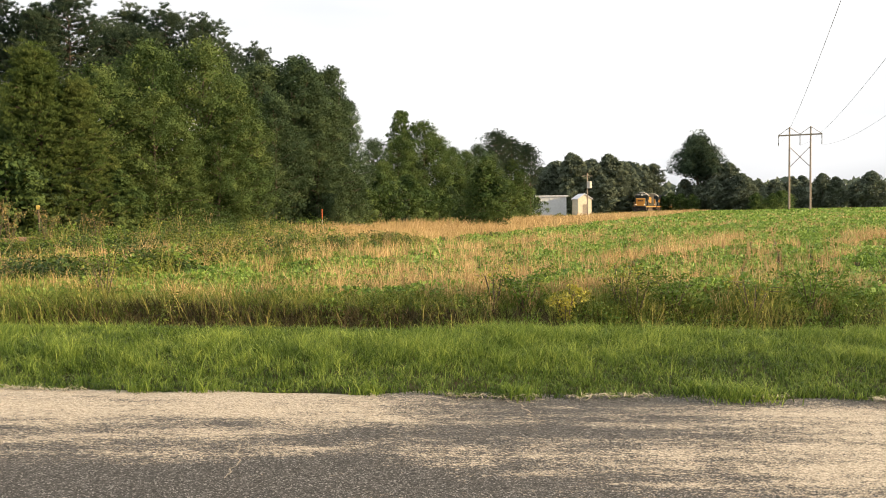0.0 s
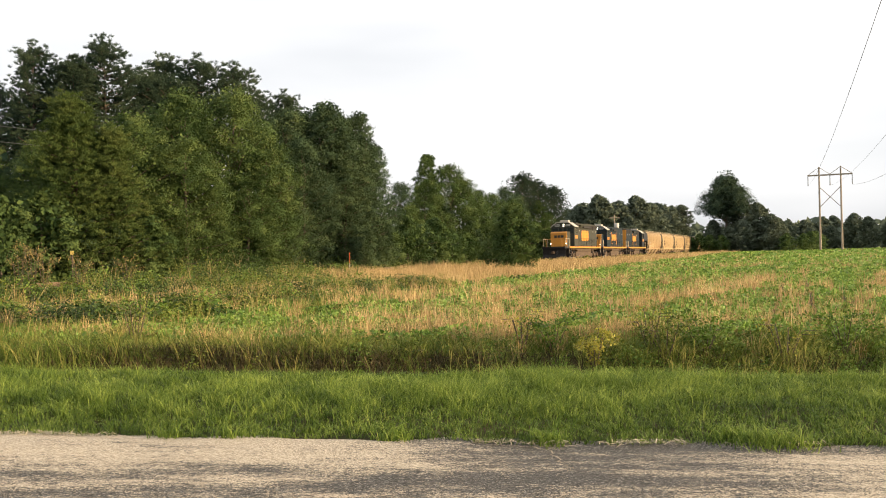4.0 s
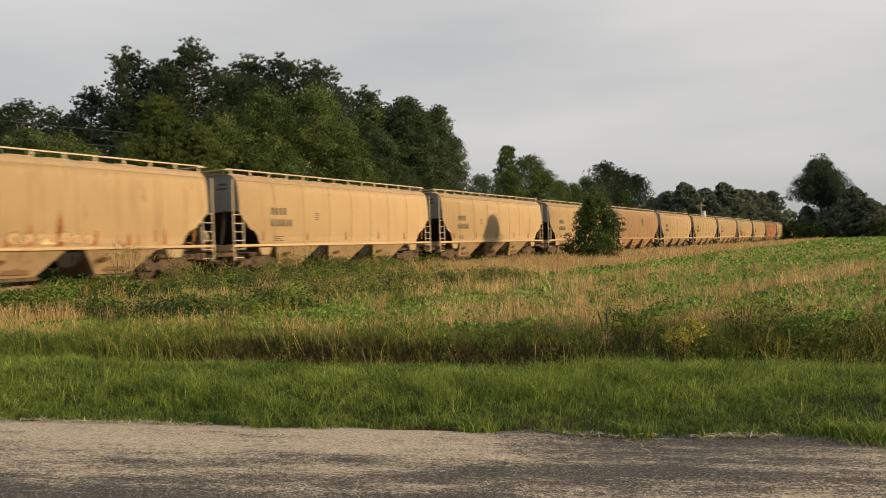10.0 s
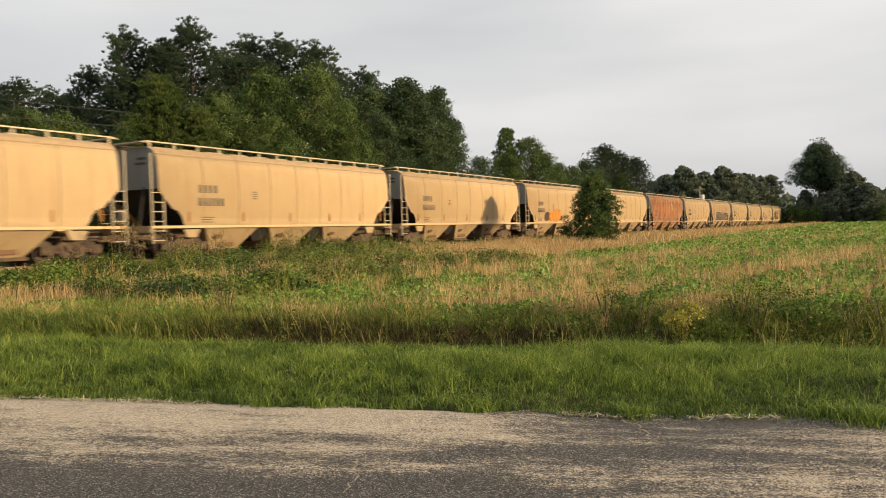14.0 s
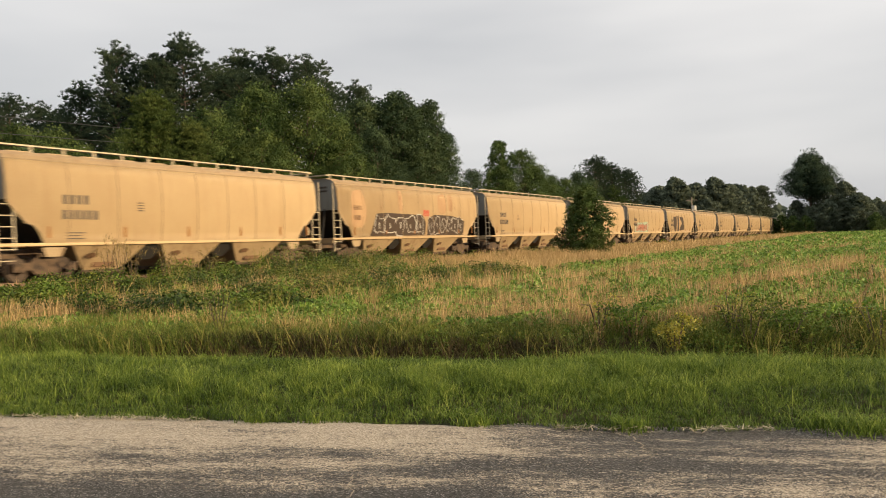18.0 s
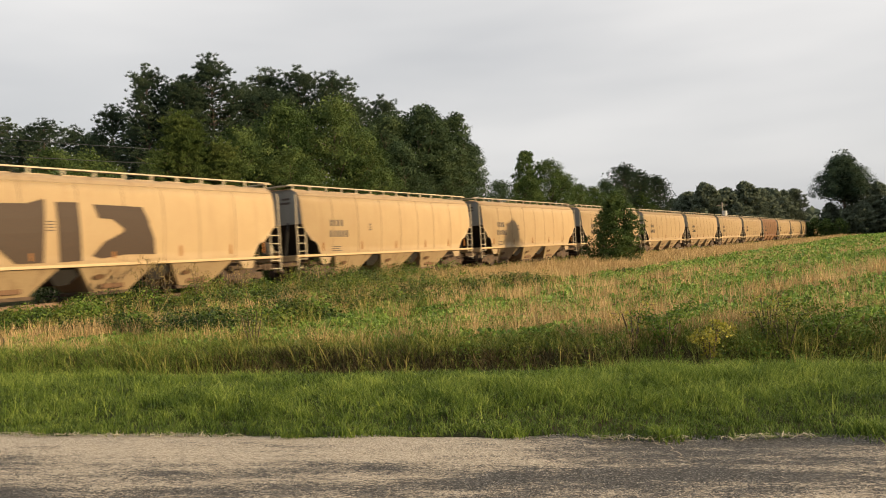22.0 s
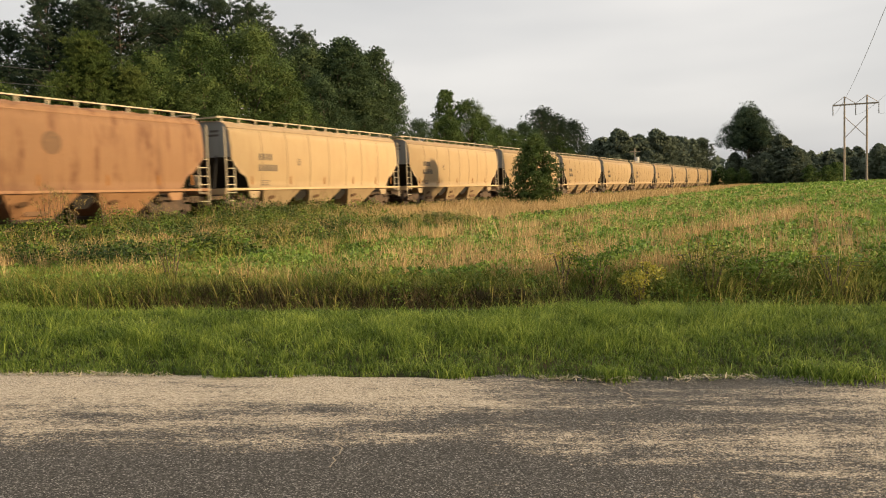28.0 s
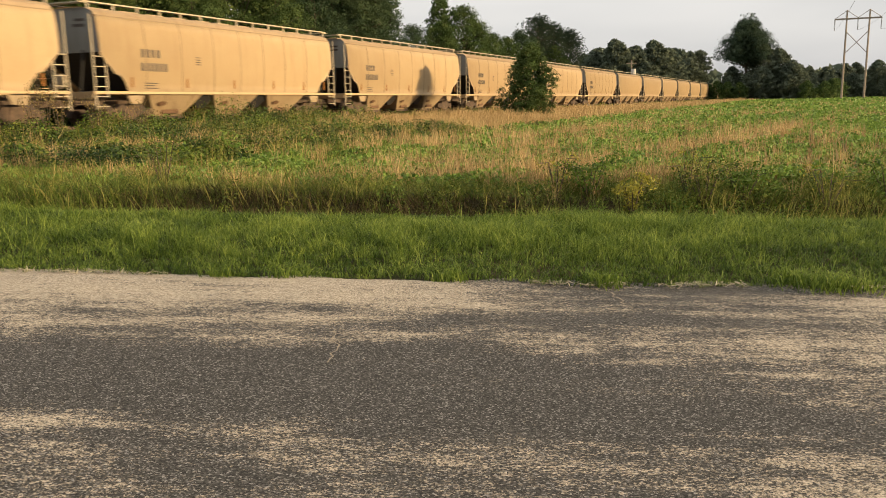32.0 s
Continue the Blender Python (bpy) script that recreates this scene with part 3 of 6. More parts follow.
h = rng.uniform(0.055, 0.175, len(x)) * (0.5 + 0.6 * smooth(y, 6.2, 7.2)) * (0.35 + 1.25 * lush)
v, q = tufts(x, y, 25, rng.uniform(0.02, 0.085, len(x)), h, 0.0044, 1.0)
stuff("verge_grass", mesh_np("verge_grass", v, q, None, M_GRASS), "rough yellow-green tussocks of verge grass beside the road", "grass")
x, y = pick(-11.5, 9.5, 6.5, 10.2, 34)
ok = in_view(x, y)
x, y = x[ok], y[ok]
v, q = blades(on_land(x, y), rng.uniform(0.12, 0.28, len(x)), rng.uniform(0.004, 0.007, len(x)), 0.7)
stuff("verge_grass_stems", mesh_np("verge_grass_stems", v, q, None, M_GRASS), "longer grass stems on the verge", "grass")

# tufts that hang over the road's edge
for cx, cy, rad, cnt in ((2.47, 6.2, 0.26, 420), (-0.45, 6.18, 0.16, 160), (0.72, 6.15, 0.15, 170), (-2.2, 6.12, 0.12, 90), (-1.75, 6.14, 0.1, 80), (2.2, 6.3, 0.2, 200)):
    k = rng.normal(size=(cnt, 2)) * rad * 0.55
    tx, ty = cx + k[:, 0], cy + k[:, 1] * 0.7
    v, q = blades(on_land(tx, ty), rng.uniform(0.06, 0.20, cnt), rng.uniform(0.005, 0.009, cnt), 1.1)
    tagged(new("grass_tuft", mesh_np("grass_tuft", v, q, None, M_GRASS)), "green grass tuft growing over the asphalt edge", "grass tuft", "tufts at the road edge")
# dry clippings and dead stalks along the road's edge
x = rng.uniform(-6, 6.5, 2200)
x = x[fnoise(x * 2.1, x * 0, 9, 3) > 0.5]
y = verge_edge(x) - 0.01 + rng.normal(size=len(x)) * 0.035
v, q = leaves(on_land(x, y, 0.035), rng.uniform(0.02, 0.12, len(x)), 2.5, 0.09)
M_STRAW = leaf_material("bleached_straw", (0.22, 0.18, 0.11), (0.42, 0.36, 0.24), (0.62, 0.55, 0.40), 0.1, 0.8, 2.0)
stuff("dry_clippings", mesh_np("dry_clippings", v, q, None, M_STRAW), "dry grass clippings along the asphalt edge", "litter")

# the ditch: dead thatch on its far side, colour darkened for shade, long grass hanging over it, green further on
M_RANK = leaf_material("long_green_grass", (0.036, 0.068, 0.013), (0.150, 0.205, 0.034), (0.42, 0.43, 0.12), 0.25, 0.6, 1.4, 0.6, 0.15)


def hollow(x):
    """How open and bare the ditch is along its run."""
    return smooth(x, -6.5, -4.2) * (1 - smooth(x, -0.4, 1.2))


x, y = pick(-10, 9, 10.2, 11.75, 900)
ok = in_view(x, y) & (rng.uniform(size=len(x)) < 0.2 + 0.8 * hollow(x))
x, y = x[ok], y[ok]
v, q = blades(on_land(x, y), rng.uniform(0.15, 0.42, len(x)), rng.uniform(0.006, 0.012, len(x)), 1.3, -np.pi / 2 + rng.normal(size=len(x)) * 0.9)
stuff("ditch_thatch", mesh_np("ditch_thatch", v, q, None, M_THATCH), "dead brown grass down the ditch side, darkened for its shade", "grass")
x, y = pick(-14, 12, 10.6, 12.9, 60)
yc = y - 0.05 * x
ok = in_view(x, y) & (rng.uniform(size=len(x)) < smooth(yc, 11.45, 11.8) + 0.6 * (1 - hollow(x)))
x, y = x[ok], y[ok]
lush = fnoise(x * 1.3, y * 1.3, 11, 4)
v, q = tufts(x, y, 22, rng.uniform(0.03, 0.12, len(x)), rng.uniform(0.16, 0.40, len(x)) * (0.3 + 1.1 * lush), 0.0085, 1.0)
stuff("ditch_grass", mesh_np("ditch_grass", v, q, None, M_RANK), "long green grass arching over the ditch", "grass")
x, y = pick(-8, 5, 10.7, 12.0, 90)
ok = in_view(x, y) & (fnoise(x * 2.1, y * 1.1, 13, 3) > 0.40)
x, y = x[ok], y[ok]
v, q = blades(on_land(x, y), rng.uniform(0.45, 0.85, len(x)), rng.uniform(0.006, 0.011, len(x)), 1.0, -np.pi / 2 + rng.normal(size=len(x)) * 0.8)
stuff("arching_grass", mesh_np("arching_grass", v, q, None, M_DITCH), "long pale grass stems arching over the ditch", "grass")
x, y = pick(-14, -1, 10.0, 12.2, 60)
ok = in_view(x, y) & (rng.uniform(size=len(x)) < 1 - hollow(x))
x, y = x[ok], y[ok]
v, q = tufts(x, y, 20, rng.uniform(0.03, 0.1, len(x)), rng.uniform(0.15, 0.42, len(x)), 0.0085, 0.9)
stuff("ditch_end_grass", mesh_np("ditch_end_grass", v, q, None, M_GRASS), "lush yellow-green grass where the ditch runs out", "grass")
x, y = pick(-15, 12, 11.7, 14.6, 26)
straw = fnoise(x * 1.7, y * 1.9, 12, 4) + 0.01 * x
ok = (straw + 0.10 * rng.normal(size=len(x)) > 0.67) & in_view(x, y)
x, y = x[ok], y[ok]
v, q = tufts(x, y, 20, rng.uniform(0.03, 0.14, len(x)), rng.uniform(0.25, 0.52, len(x)), 0.0085, 0.45)
stuff("dry_bank_grass", mesh_np("dry_bank_grass", v, q, None, M_DRY), "dry straw-coloured grass on the ditch bank", "grass")
x, y = pick(-15, 12, 11.65, 14.8, 34)
ok = in_view(x, y) & (rng.uniform(size=len(x)) < 1 - 0.7 * smooth(x + y - 12, -0.5, 2.0))
x, y = x[ok], y[ok]
v, q = tufts(x, y, 18, rng.uniform(0.03, 0.14, len(x)), rng.uniform(0.14, 0.36, len(x)), 0.008, 0.7)
stuff("mixed_bank_grass", mesh_np("mixed_bank_grass", v, q, None, M_DITCH), "mixed green and straw grass on the ditch bank", "grass")
# low leafy weeds along the bank, thicker towards the right
x, y = pick(-3, 12, 11.0, 12.8, 5.0)
ok = (rng.uniform(size=len(x)) < smooth(x, -2, 2.5)) & in_view(x, y)
x, y = x[ok], y[ok]
v, q = mounds(x, y, rng.uniform(0.12, 0.32, len(x)), rng.uniform(0.12, 0.38, len(x)), 150, 0.05)
stuff("bank_weeds", mesh_np("bank_weeds", v, q, None, M_VINE), "dark small-leaved weeds on the ditch bank", "weeds")
x, y = pick(-6, 12, 11.1, 14.4, 3.0)
ok = in_view(x, y)
x, y = x[ok], y[ok]
v, q = mounds(x, y, rng.uniform(0.1, 0.26, len(x)), rng.uniform(0.15, 0.42, len(x)), 130, 0.045)
stuff("pale_bank_weeds", mesh_np("pale_bank_weeds", v, q, None, M_WEED), "yellow-green small-leaved weeds on the ditch bank", "weeds")


def straw_share(x, y):
    """How much straw stands at a place of the field: small patches, drawn out along the track, and a belt beside it."""
    s, o = track_so(x, y)
    k = 0.35 * fnoise(s * 0.30, o * 0.9, 21, 4) + 0.65 * fnoise(s * 1.3, o * 2.4, 23, 4)
    return k + 0.38 * smooth(o, -16.0, -9.5) + 0.05 * (1 - smooth(y, 13.0, 16.5)) - 0.05 - 0.16 * smooth(-x, 1.5, 6.0) * (1 - smooth(y, 17.0, 26.0))


def field_points(y0, y1, per_m2, wide=0.62):
    k = int((y1 - y0) * (y1 + y0) * wide * 1.15 * per_m2)
    yy = np.sqrt(rng.uniform(y0 * y0, y1 * y1, k))
    xx = yy * rng.uniform(-wide * 1.25, wide * 1.3, k)
    s, o = track_so(xx, yy)
    ok = o < -7.0 - 1.5 * fnoise(s * 0.2, o * 0, 4)
    return xx[ok], yy[ok]


# beans and straw, thinning out with distance
for y0, y1, soy_n, soy_s, dry_n, dry_w, dry_h in ((12.4, 20, 560, 0.074, 19, 0.010, 0.52), (20, 34, 300, 0.095, 11.0, 0.014, 0.55), (34, 62, 90, 0.15, 2.6, 0.022, 0.44), (62, 120, 18.0, 0.30, 0.6, 0.05, 0.44), (120, 240, 3.0, 0.60, 0.14, 0.10, 0.44)):
    x, y = field_points(y0, y1, soy_n)
    s, o = track_so(x, y)
    gap = fnoise(x * 3.3, y * 3.3, 25, 3)
    ok = (straw_share(x, y) + rng.normal(size=len(x)) * 0.07 < 0.62) & (np.abs((o / 0.76 + 0.25 * (gap - 0.5)) % 1 - 0.5) < 0.41) & (gap + rng.normal(size=len(x)) * 0.1 > 0.30)
    x, y = x[ok], y[ok]
    top = 0.03 + (0.08 + 0.26 * fnoise(x * 2.4, y * 2.4, 24)) * rng.uniform(size=len(x)) ** 0.5
    v, q = leaves(on_land(x, y, top), rng.uniform(0.6, 1.35, len(x)) * soy_s, 0.2, 0.75)
    stuff("bean_crop", mesh_np("bean_crop", v, q, None, M_SOY), "low green bean plants in rows", "crop")
    x, y = field_points(y0, y1, dry_n)
    ok = straw_share(x, y) + rng.normal(size=len(x)) * 0.05 > 0.548
    x, y = x[ok], y[ok]
    v, q = tufts(x, y, 17, rng.uniform(0.05, 0.22, len(x)) * (1 + dry_w * 20), rng.uniform(0.6, 1.25, len(x)) * dry_h, dry_w, 0.3)
    stuff("straw_stubble", mesh_np("straw_stubble", v, q, None, M_DRY), "dry straw-coloured stubble among the beans", "stubble")

# tall golden grass in a belt along the track
for s0, s1, n2, wd in ((18, 45, 12, 0.015), (45, 85, 5.0, 0.024), (85, 150, 2.0, 0.04), (150, 300, 0.6, 0.08)):
    k = int((s1 - s0) * 12 * n2)
    s, o = rng.uniform(s0, s1, k), rng.uniform(-14.0, -2.4, k)
    ok = rng.uniform(size=k) < smooth(s, 22, 38) * (0.25 + 0.75 * fnoise(s * 0.5, o * 0.6, 31))
    s, o = s[ok], o[ok]
    p = track_xy(s, o)
    h = rng.uniform(0.40, 0.85, len(s)) * (0.7 + 0.5 * fnoise(s * 0.35, o * 0.6, 32))
    v, q = tufts(p[:, 0], p[:, 1], 18, rng.uniform(0.08, 0.4, len(s)) * (1 + wd * 12), h, wd, 0.3)
    stuff("golden_grass", mesh_np("golden_grass", v, q, None, M_DRY), "tall golden grass in a belt beside the railway", "grass")


# green weeds along the track: leafy heaps, low where the trucks show, higher further on
def heap_height(s, o):
    near = np.interp(s, [8, 16, 20, 24, 28, 36, 42], [0.46, 0.62, 0.92, 1.22, 1.36, 1.30, 0.82])
    out = np.interp(s, [8, 16, 22, 28, 34], [0.60, 0.74, 0.78, 0.68, 0.36])
    return near + (out - near) * smooth(-o, 3.0, 8.0)


for mat, n2, look_of, size, lift, patch in ((M_WEED_DARK, 0.80, "dark green weeds and vines heaped along the track", 0.085, 0.95, 0.0), (M_WEED, 0.50, "yellow-green bushy weeds heaped along the track", 0.070, 1.05, 0.30), (M_VINE, 0.42, "bright green vines over the weeds along the track", 0.095, 1.12, 0.42)):
    k = int(28 * 13 * n2)
    s, o = rng.uniform(12, 40, k), rng.uniform(-15.0, -2.3, k)
    hump = fnoise(s * 0.85, o * 1.15, 46, 3)
    ok = (rng.uniform(size=k) < 1 - 0.95 * smooth(s + (-o - 2.3) * 0.8, 36, 44)) & (fnoise(s * 0.6 + 9, o * 0.8, 47, 3) > patch)
    s, o, hump = s[ok], o[ok], hump[ok]
    p = track_xy(s, o)
    hh = heap_height(s, o) * lift * np.clip(0.3 + 1.25 * hump, 0.35, 1.05) * rng.uniform(0.8, 1.08, len(s))
    v, q = mounds(p[:, 0], p[:, 1], 0.22 + hh * rng.uniform(0.40, 0.70, len(s)), hh, 430, size)
    stuff("track_weeds", mesh_np("track_weeds", v, q, None, mat), look_of, "weeds")
for s0, s1, o0, n2, top, size in ((36, 64, -4.6, 1.4, 0.75, 0.11), (64, 240, -3.6, 0.5, 0.8, 0.26)):
    k = int((s1 - s0) * (-2.0 - o0) * n2)
    s, o = rng.uniform(s0, s1, k), rng.uniform(o0, -2.0, k)
    p = track_xy(s, o)
    hh = top * rng.uniform(0.5, 1.1, k)
    v, q = mounds(p[:, 0], p[:, 1], hh * 0.9, hh, 70, size)
    stuff("track_weeds", mesh_np("track_weeds", v, q, None, M_WEED), "green weeds along the track", "weeds")
for mat, n2, look_of in ((M_DITCH, 0.8, "mixed green grass among the weeds by the track"), (M_DRY, 0.45, "tan seeding grass among the weeds by the track")):
    k = int(28 * 13 * n2)
    s, o = rng.uniform(12, 40, k), rng.uniform(-16.0, -3.0, k)
    ok = fnoise(s * 0.9, o * 1.2, 44, 3) > 0.42
    s, o = s[ok], o[ok]
    p = track_xy(s, o)
    v, q = tufts(p[:, 0], p[:, 1], 16, rng.uniform(0.05, 0.25, len(s)), heap_height(s, o) * rng.uniform(0.8, 1.35, len(s)), 0.012, 0.4)
    stuff("track_grass", mesh_np("track_grass", v, q, None, mat), look_of, "grass")
for mat, n2 in ((M_DITCH, 9.0), (M_GRASS, 7.0), (M_DRY, 1.6)):
    x, y = pick(-24, -1, 12.3, 24, n2)
    s, o = track_so(x, y)
    ok = (o < -13) & (rng.uniform(size=len(x)) < smooth(-x + 0.25 * y, 5, 10)) & (fnoise(x * 0.7, y * 0.9, 43) > 0.3)
    x, y = x[ok], y[ok]
    v, q = tufts(x, y, 16, rng.uniform(0.05, 0.2, len(x)), rng.uniform(0.2, 0.5, len(x)), 0.011, 0.55)
    stuff("rough_grass", mesh_np("rough_grass", v, q, None, mat), "rough green and straw grass at the field's corner", "grass")


# ---- weeds that stand out, shrubs, trees ----
def clump_points(k, centre, radii, shell=0.55):
    d = rng.normal(size=(k, 3))
    d /= np.linalg.norm(d, axis=1)[:, None]
    r = (shell + (1 - shell) * rng.uniform(size=k)) ** 0.6
    return np.asarray(centre) + d * r[:, None] * np.asarray(radii)


def weed(px, py, h, rad, mat, label, n=700, size=0.06, droop=0.0):
    thing = new("tall_weed")
    tagged(thing, label, "weed", "weeds on the ditch bank")
    thing.location = (px, py, float(land(px, py)))
    along = []
    for e in range(7):
        bm = B()
        a = e * 0.9 + px
        top = Vector((rad * 0.55 * math.cos(a), rad * 0.55 * math.sin(a), h * (0.7 + 0.05 * e)))
        tip = top + Vector((rad * 0.6 * math.cos(a), rad * 0.6 * math.sin(a) - droop, h * (0.12 - droop)))
        rod(bm, (0, 0, -0.05), top, 0.010, 0.005, 5)
        rod(bm, top, tip, 0.005, 0.002, 4)
        k = n // 7
        g = rng.uniform(0.25, 2.0, k)[:, None]
        along.append(np.where(g < 1, np.array(top) * g, np.array(top) + (np.array(tip) - np.array(top)) * (g - 1)) + rng.normal(size=(k, 3)) * rad * 0.13)
        part("stem", bm, M_BARK, thing)
    c = np.concatenate(along)
    v, q = leaves(c, rng.uniform(0.6, 1.4, len(c)) * size, 0.4, 0.45)
    ob = new("foliage", mesh_np("foliage", v, q, None, mat))
    ob.parent = thing
    return thing


weed(1.85, 11.3, 0.60, 0.26, M_YELLOWWEED, "yellowing leafy weed leaning over the ditch", 1100, 0.042, 0.25)
weed(1.35, 11.9, 0.52, 0.42, M_VINE, "dark green leafy weed on the ditch bank", 900, 0.06)
weed(2.9, 11.6, 0.62, 0.4, M_WEED, "yellow-green leafy weed on the ditch bank", 600, 0.05)
weed(3.5, 11.8, 0.52, 0.45, M_VINE, "dark green leafy weed on the ditch bank", 800, 0.06)
weed(4.6, 11.6, 0.6, 0.4, M_YELLOWWEED, "thin yellowing weed on the ditch bank", 260, 0.036, 0.1)
weed(0.9, 12.0, 0.6, 0.30, M_YELLOWWEED, "thin yellowing weed on the ditch bank", 280, 0.036, 0.1)
weed(2.75, 11.9, 0.66, 0.30, M_YELLOWWEED, "thin yellowing weed on the ditch bank", 280, 0.036, 0.1)
weed(5.6, 12.0, 0.55, 0.45, M_VINE, "dark green leafy weed on the ditch bank", 700, 0.06)
weed(-5.2, 12.6, 0.8, 0.35, M_WEED, "tall seeding weed in the rough grass", 400, 0.05)


M_STALK = leaf_material("brown_seed_heads", (0.10, 0.075, 0.03), (0.22, 0.165, 0.06), (0.42, 0.33, 0.13), 0.2, 0.8, 2.0)
for px, py, h in ((-14.6, 26.5, 1.7), (-13.9, 26.0, 1.5), (-13.2, 27.0, 1.4), (-15.6, 27.5, 1.6), (-12.2, 28.5, 1.3)):
    weed(px, py, h, 0.40, M_STALK, "tall brown weed gone to seed beside the track", 420, 0.055)["group"] = "seeding weeds by the track"


def crown_leaves(clumps, per_m2, size, spray=0.30, soft=0.24, up=0.35):
    """Leaves in sprays over the outside of round clumps (centre, radius), turned outwards and to the sky."""
    pts, away = [], []
    for c, rad in clumps:
        k = max(10, int(rad * rad * per_m2 / 22))
        d = rng.normal(size=(k, 3))
        d[:, 2] = d[:, 2] * 0.9 + 0.30
        d /= np.linalg.norm(d, axis=1)[:, None]
        at = d * (rad * rng.uniform(0.62, 1.06, k))[:, None] * (1, 1, 0.85)
        pts.append(np.repeat(np.asarray(c) + at, 22, 0) + rng.normal(size=(k * 22, 3)) * (spray * 0.55, spray * 0.55, spray * 0.38))
        away.append(np.repeat(d, 22, 0))
    pts, away = np.concatenate(pts), np.concatenate(away)
    ok = pts[:, 2] > 0.1
    pts, away = pts[ok], away[ok]
    away[:, 2] += up
    return leaves(pts, rng.uniform(0.6, 1.35, len(pts)) * size, 0.1, 0.65, away / soft * 0.55)


def broadleaf(name, h, r, mat, seed, low=0.12, dense=760, size=0.105, lobes=70, label="", trunk=0.2, peak=0.0, clumps=None):
    """A broad-leaved tree: trunk, limbs, and a crown of leaf clumps, crowded, of uneven size and reach.
    peak: 0 for a round head, towards 1 for a pointed one."""
    global rng
    keep, rng = rng, np.random.default_rng(seed)
    rr = random.Random(seed)
    t = new(name)
    tagged(t, label, "tree", "trees of the wood")
    bm = B()
    bend = (rr.uniform(-0.3, 0.3), rr.uniform(-0.3, 0.3))
    rod(bm, (0, 0, -0.3), (bend[0], bend[1], h * 0.45), trunk, trunk * 0.6, 8)
    rod(bm, (bend[0], bend[1], h * 0.45), (bend[0] * 1.5, bend[1] * 1.5, h * 0.85), trunk * 0.6, trunk * 0.12, 7)
    if clumps is None:
        clumps = []
        lean = [rr.uniform(0, 6.28) for _ in range(3)]
        for e in range(lobes):
            z = low + (0.97 - low) * ((e + rr.random()) / lobes) ** 0.92
            u = (z - low * 0.5) / (1.0 - low * 0.5)
            env = math.sin(math.pi * min(0.985, 0.10 + 0.88 * u)) ** 0.55
            env = env * (1 - peak * u**1.4)
            a = e * 2.4 + rr.uniform(-0.5, 0.5)
            wave = 1 + 0.16 * math.sin(2 * a + lean[0] + 5 * z) + 0.12 * math.sin(3 * a + lean[1] - 7 * z)
            d = r * env * wave * rr.uniform(0.62, 0.92)
            rad = r * rr.uniform(0.15, 0.29) * (0.6 + 0.4 * env)
            clumps.append(((math.cos(a) * d, math.sin(a) * d, z * h - rad * 0.7), rad))
        for _ in range(4):
            a = rr.uniform(0, 6.28)
            rad = r * rr.uniform(0.13, 0.2)
            clumps.append(((math.cos(a) * r * 0.14, math.sin(a) * r * 0.14, h - rad), rad))
    for c, rad in clumps[::2]:
        rod(bm, (bend[0], bend[1], max(0.3, c[2] * 0.78)), Vector(c) * 0.95, trunk * 0.22, 0.02, 4)
    tr = new("trunk", bpy.data.meshes.new("trunk"))
    bm.to_mesh(tr.data); bm.free()
    tr.data.materials.append(M_BARK)
    tr.parent = t
    v, q = crown_leaves(clumps, dense, size, spray=r * 0.085)
    inner = np.concatenate([clump_points(105, (c[0] * 0.6, c[1] * 0.6, c[2]), (rad * 1.5,) * 3, 0.1) for c, rad in clumps])
    inner = inner[inner[:, 2] > 0.1]
    v, q = joined((v, q), leaves(inner, rng.uniform(0.8, 1.5, len(inner)) * size * 1.7, 0.35, 0.8))
    cr = new("crown", mesh_np("crown", v, q, None, mat))
    cr.parent = t
    rng = keep
    return t


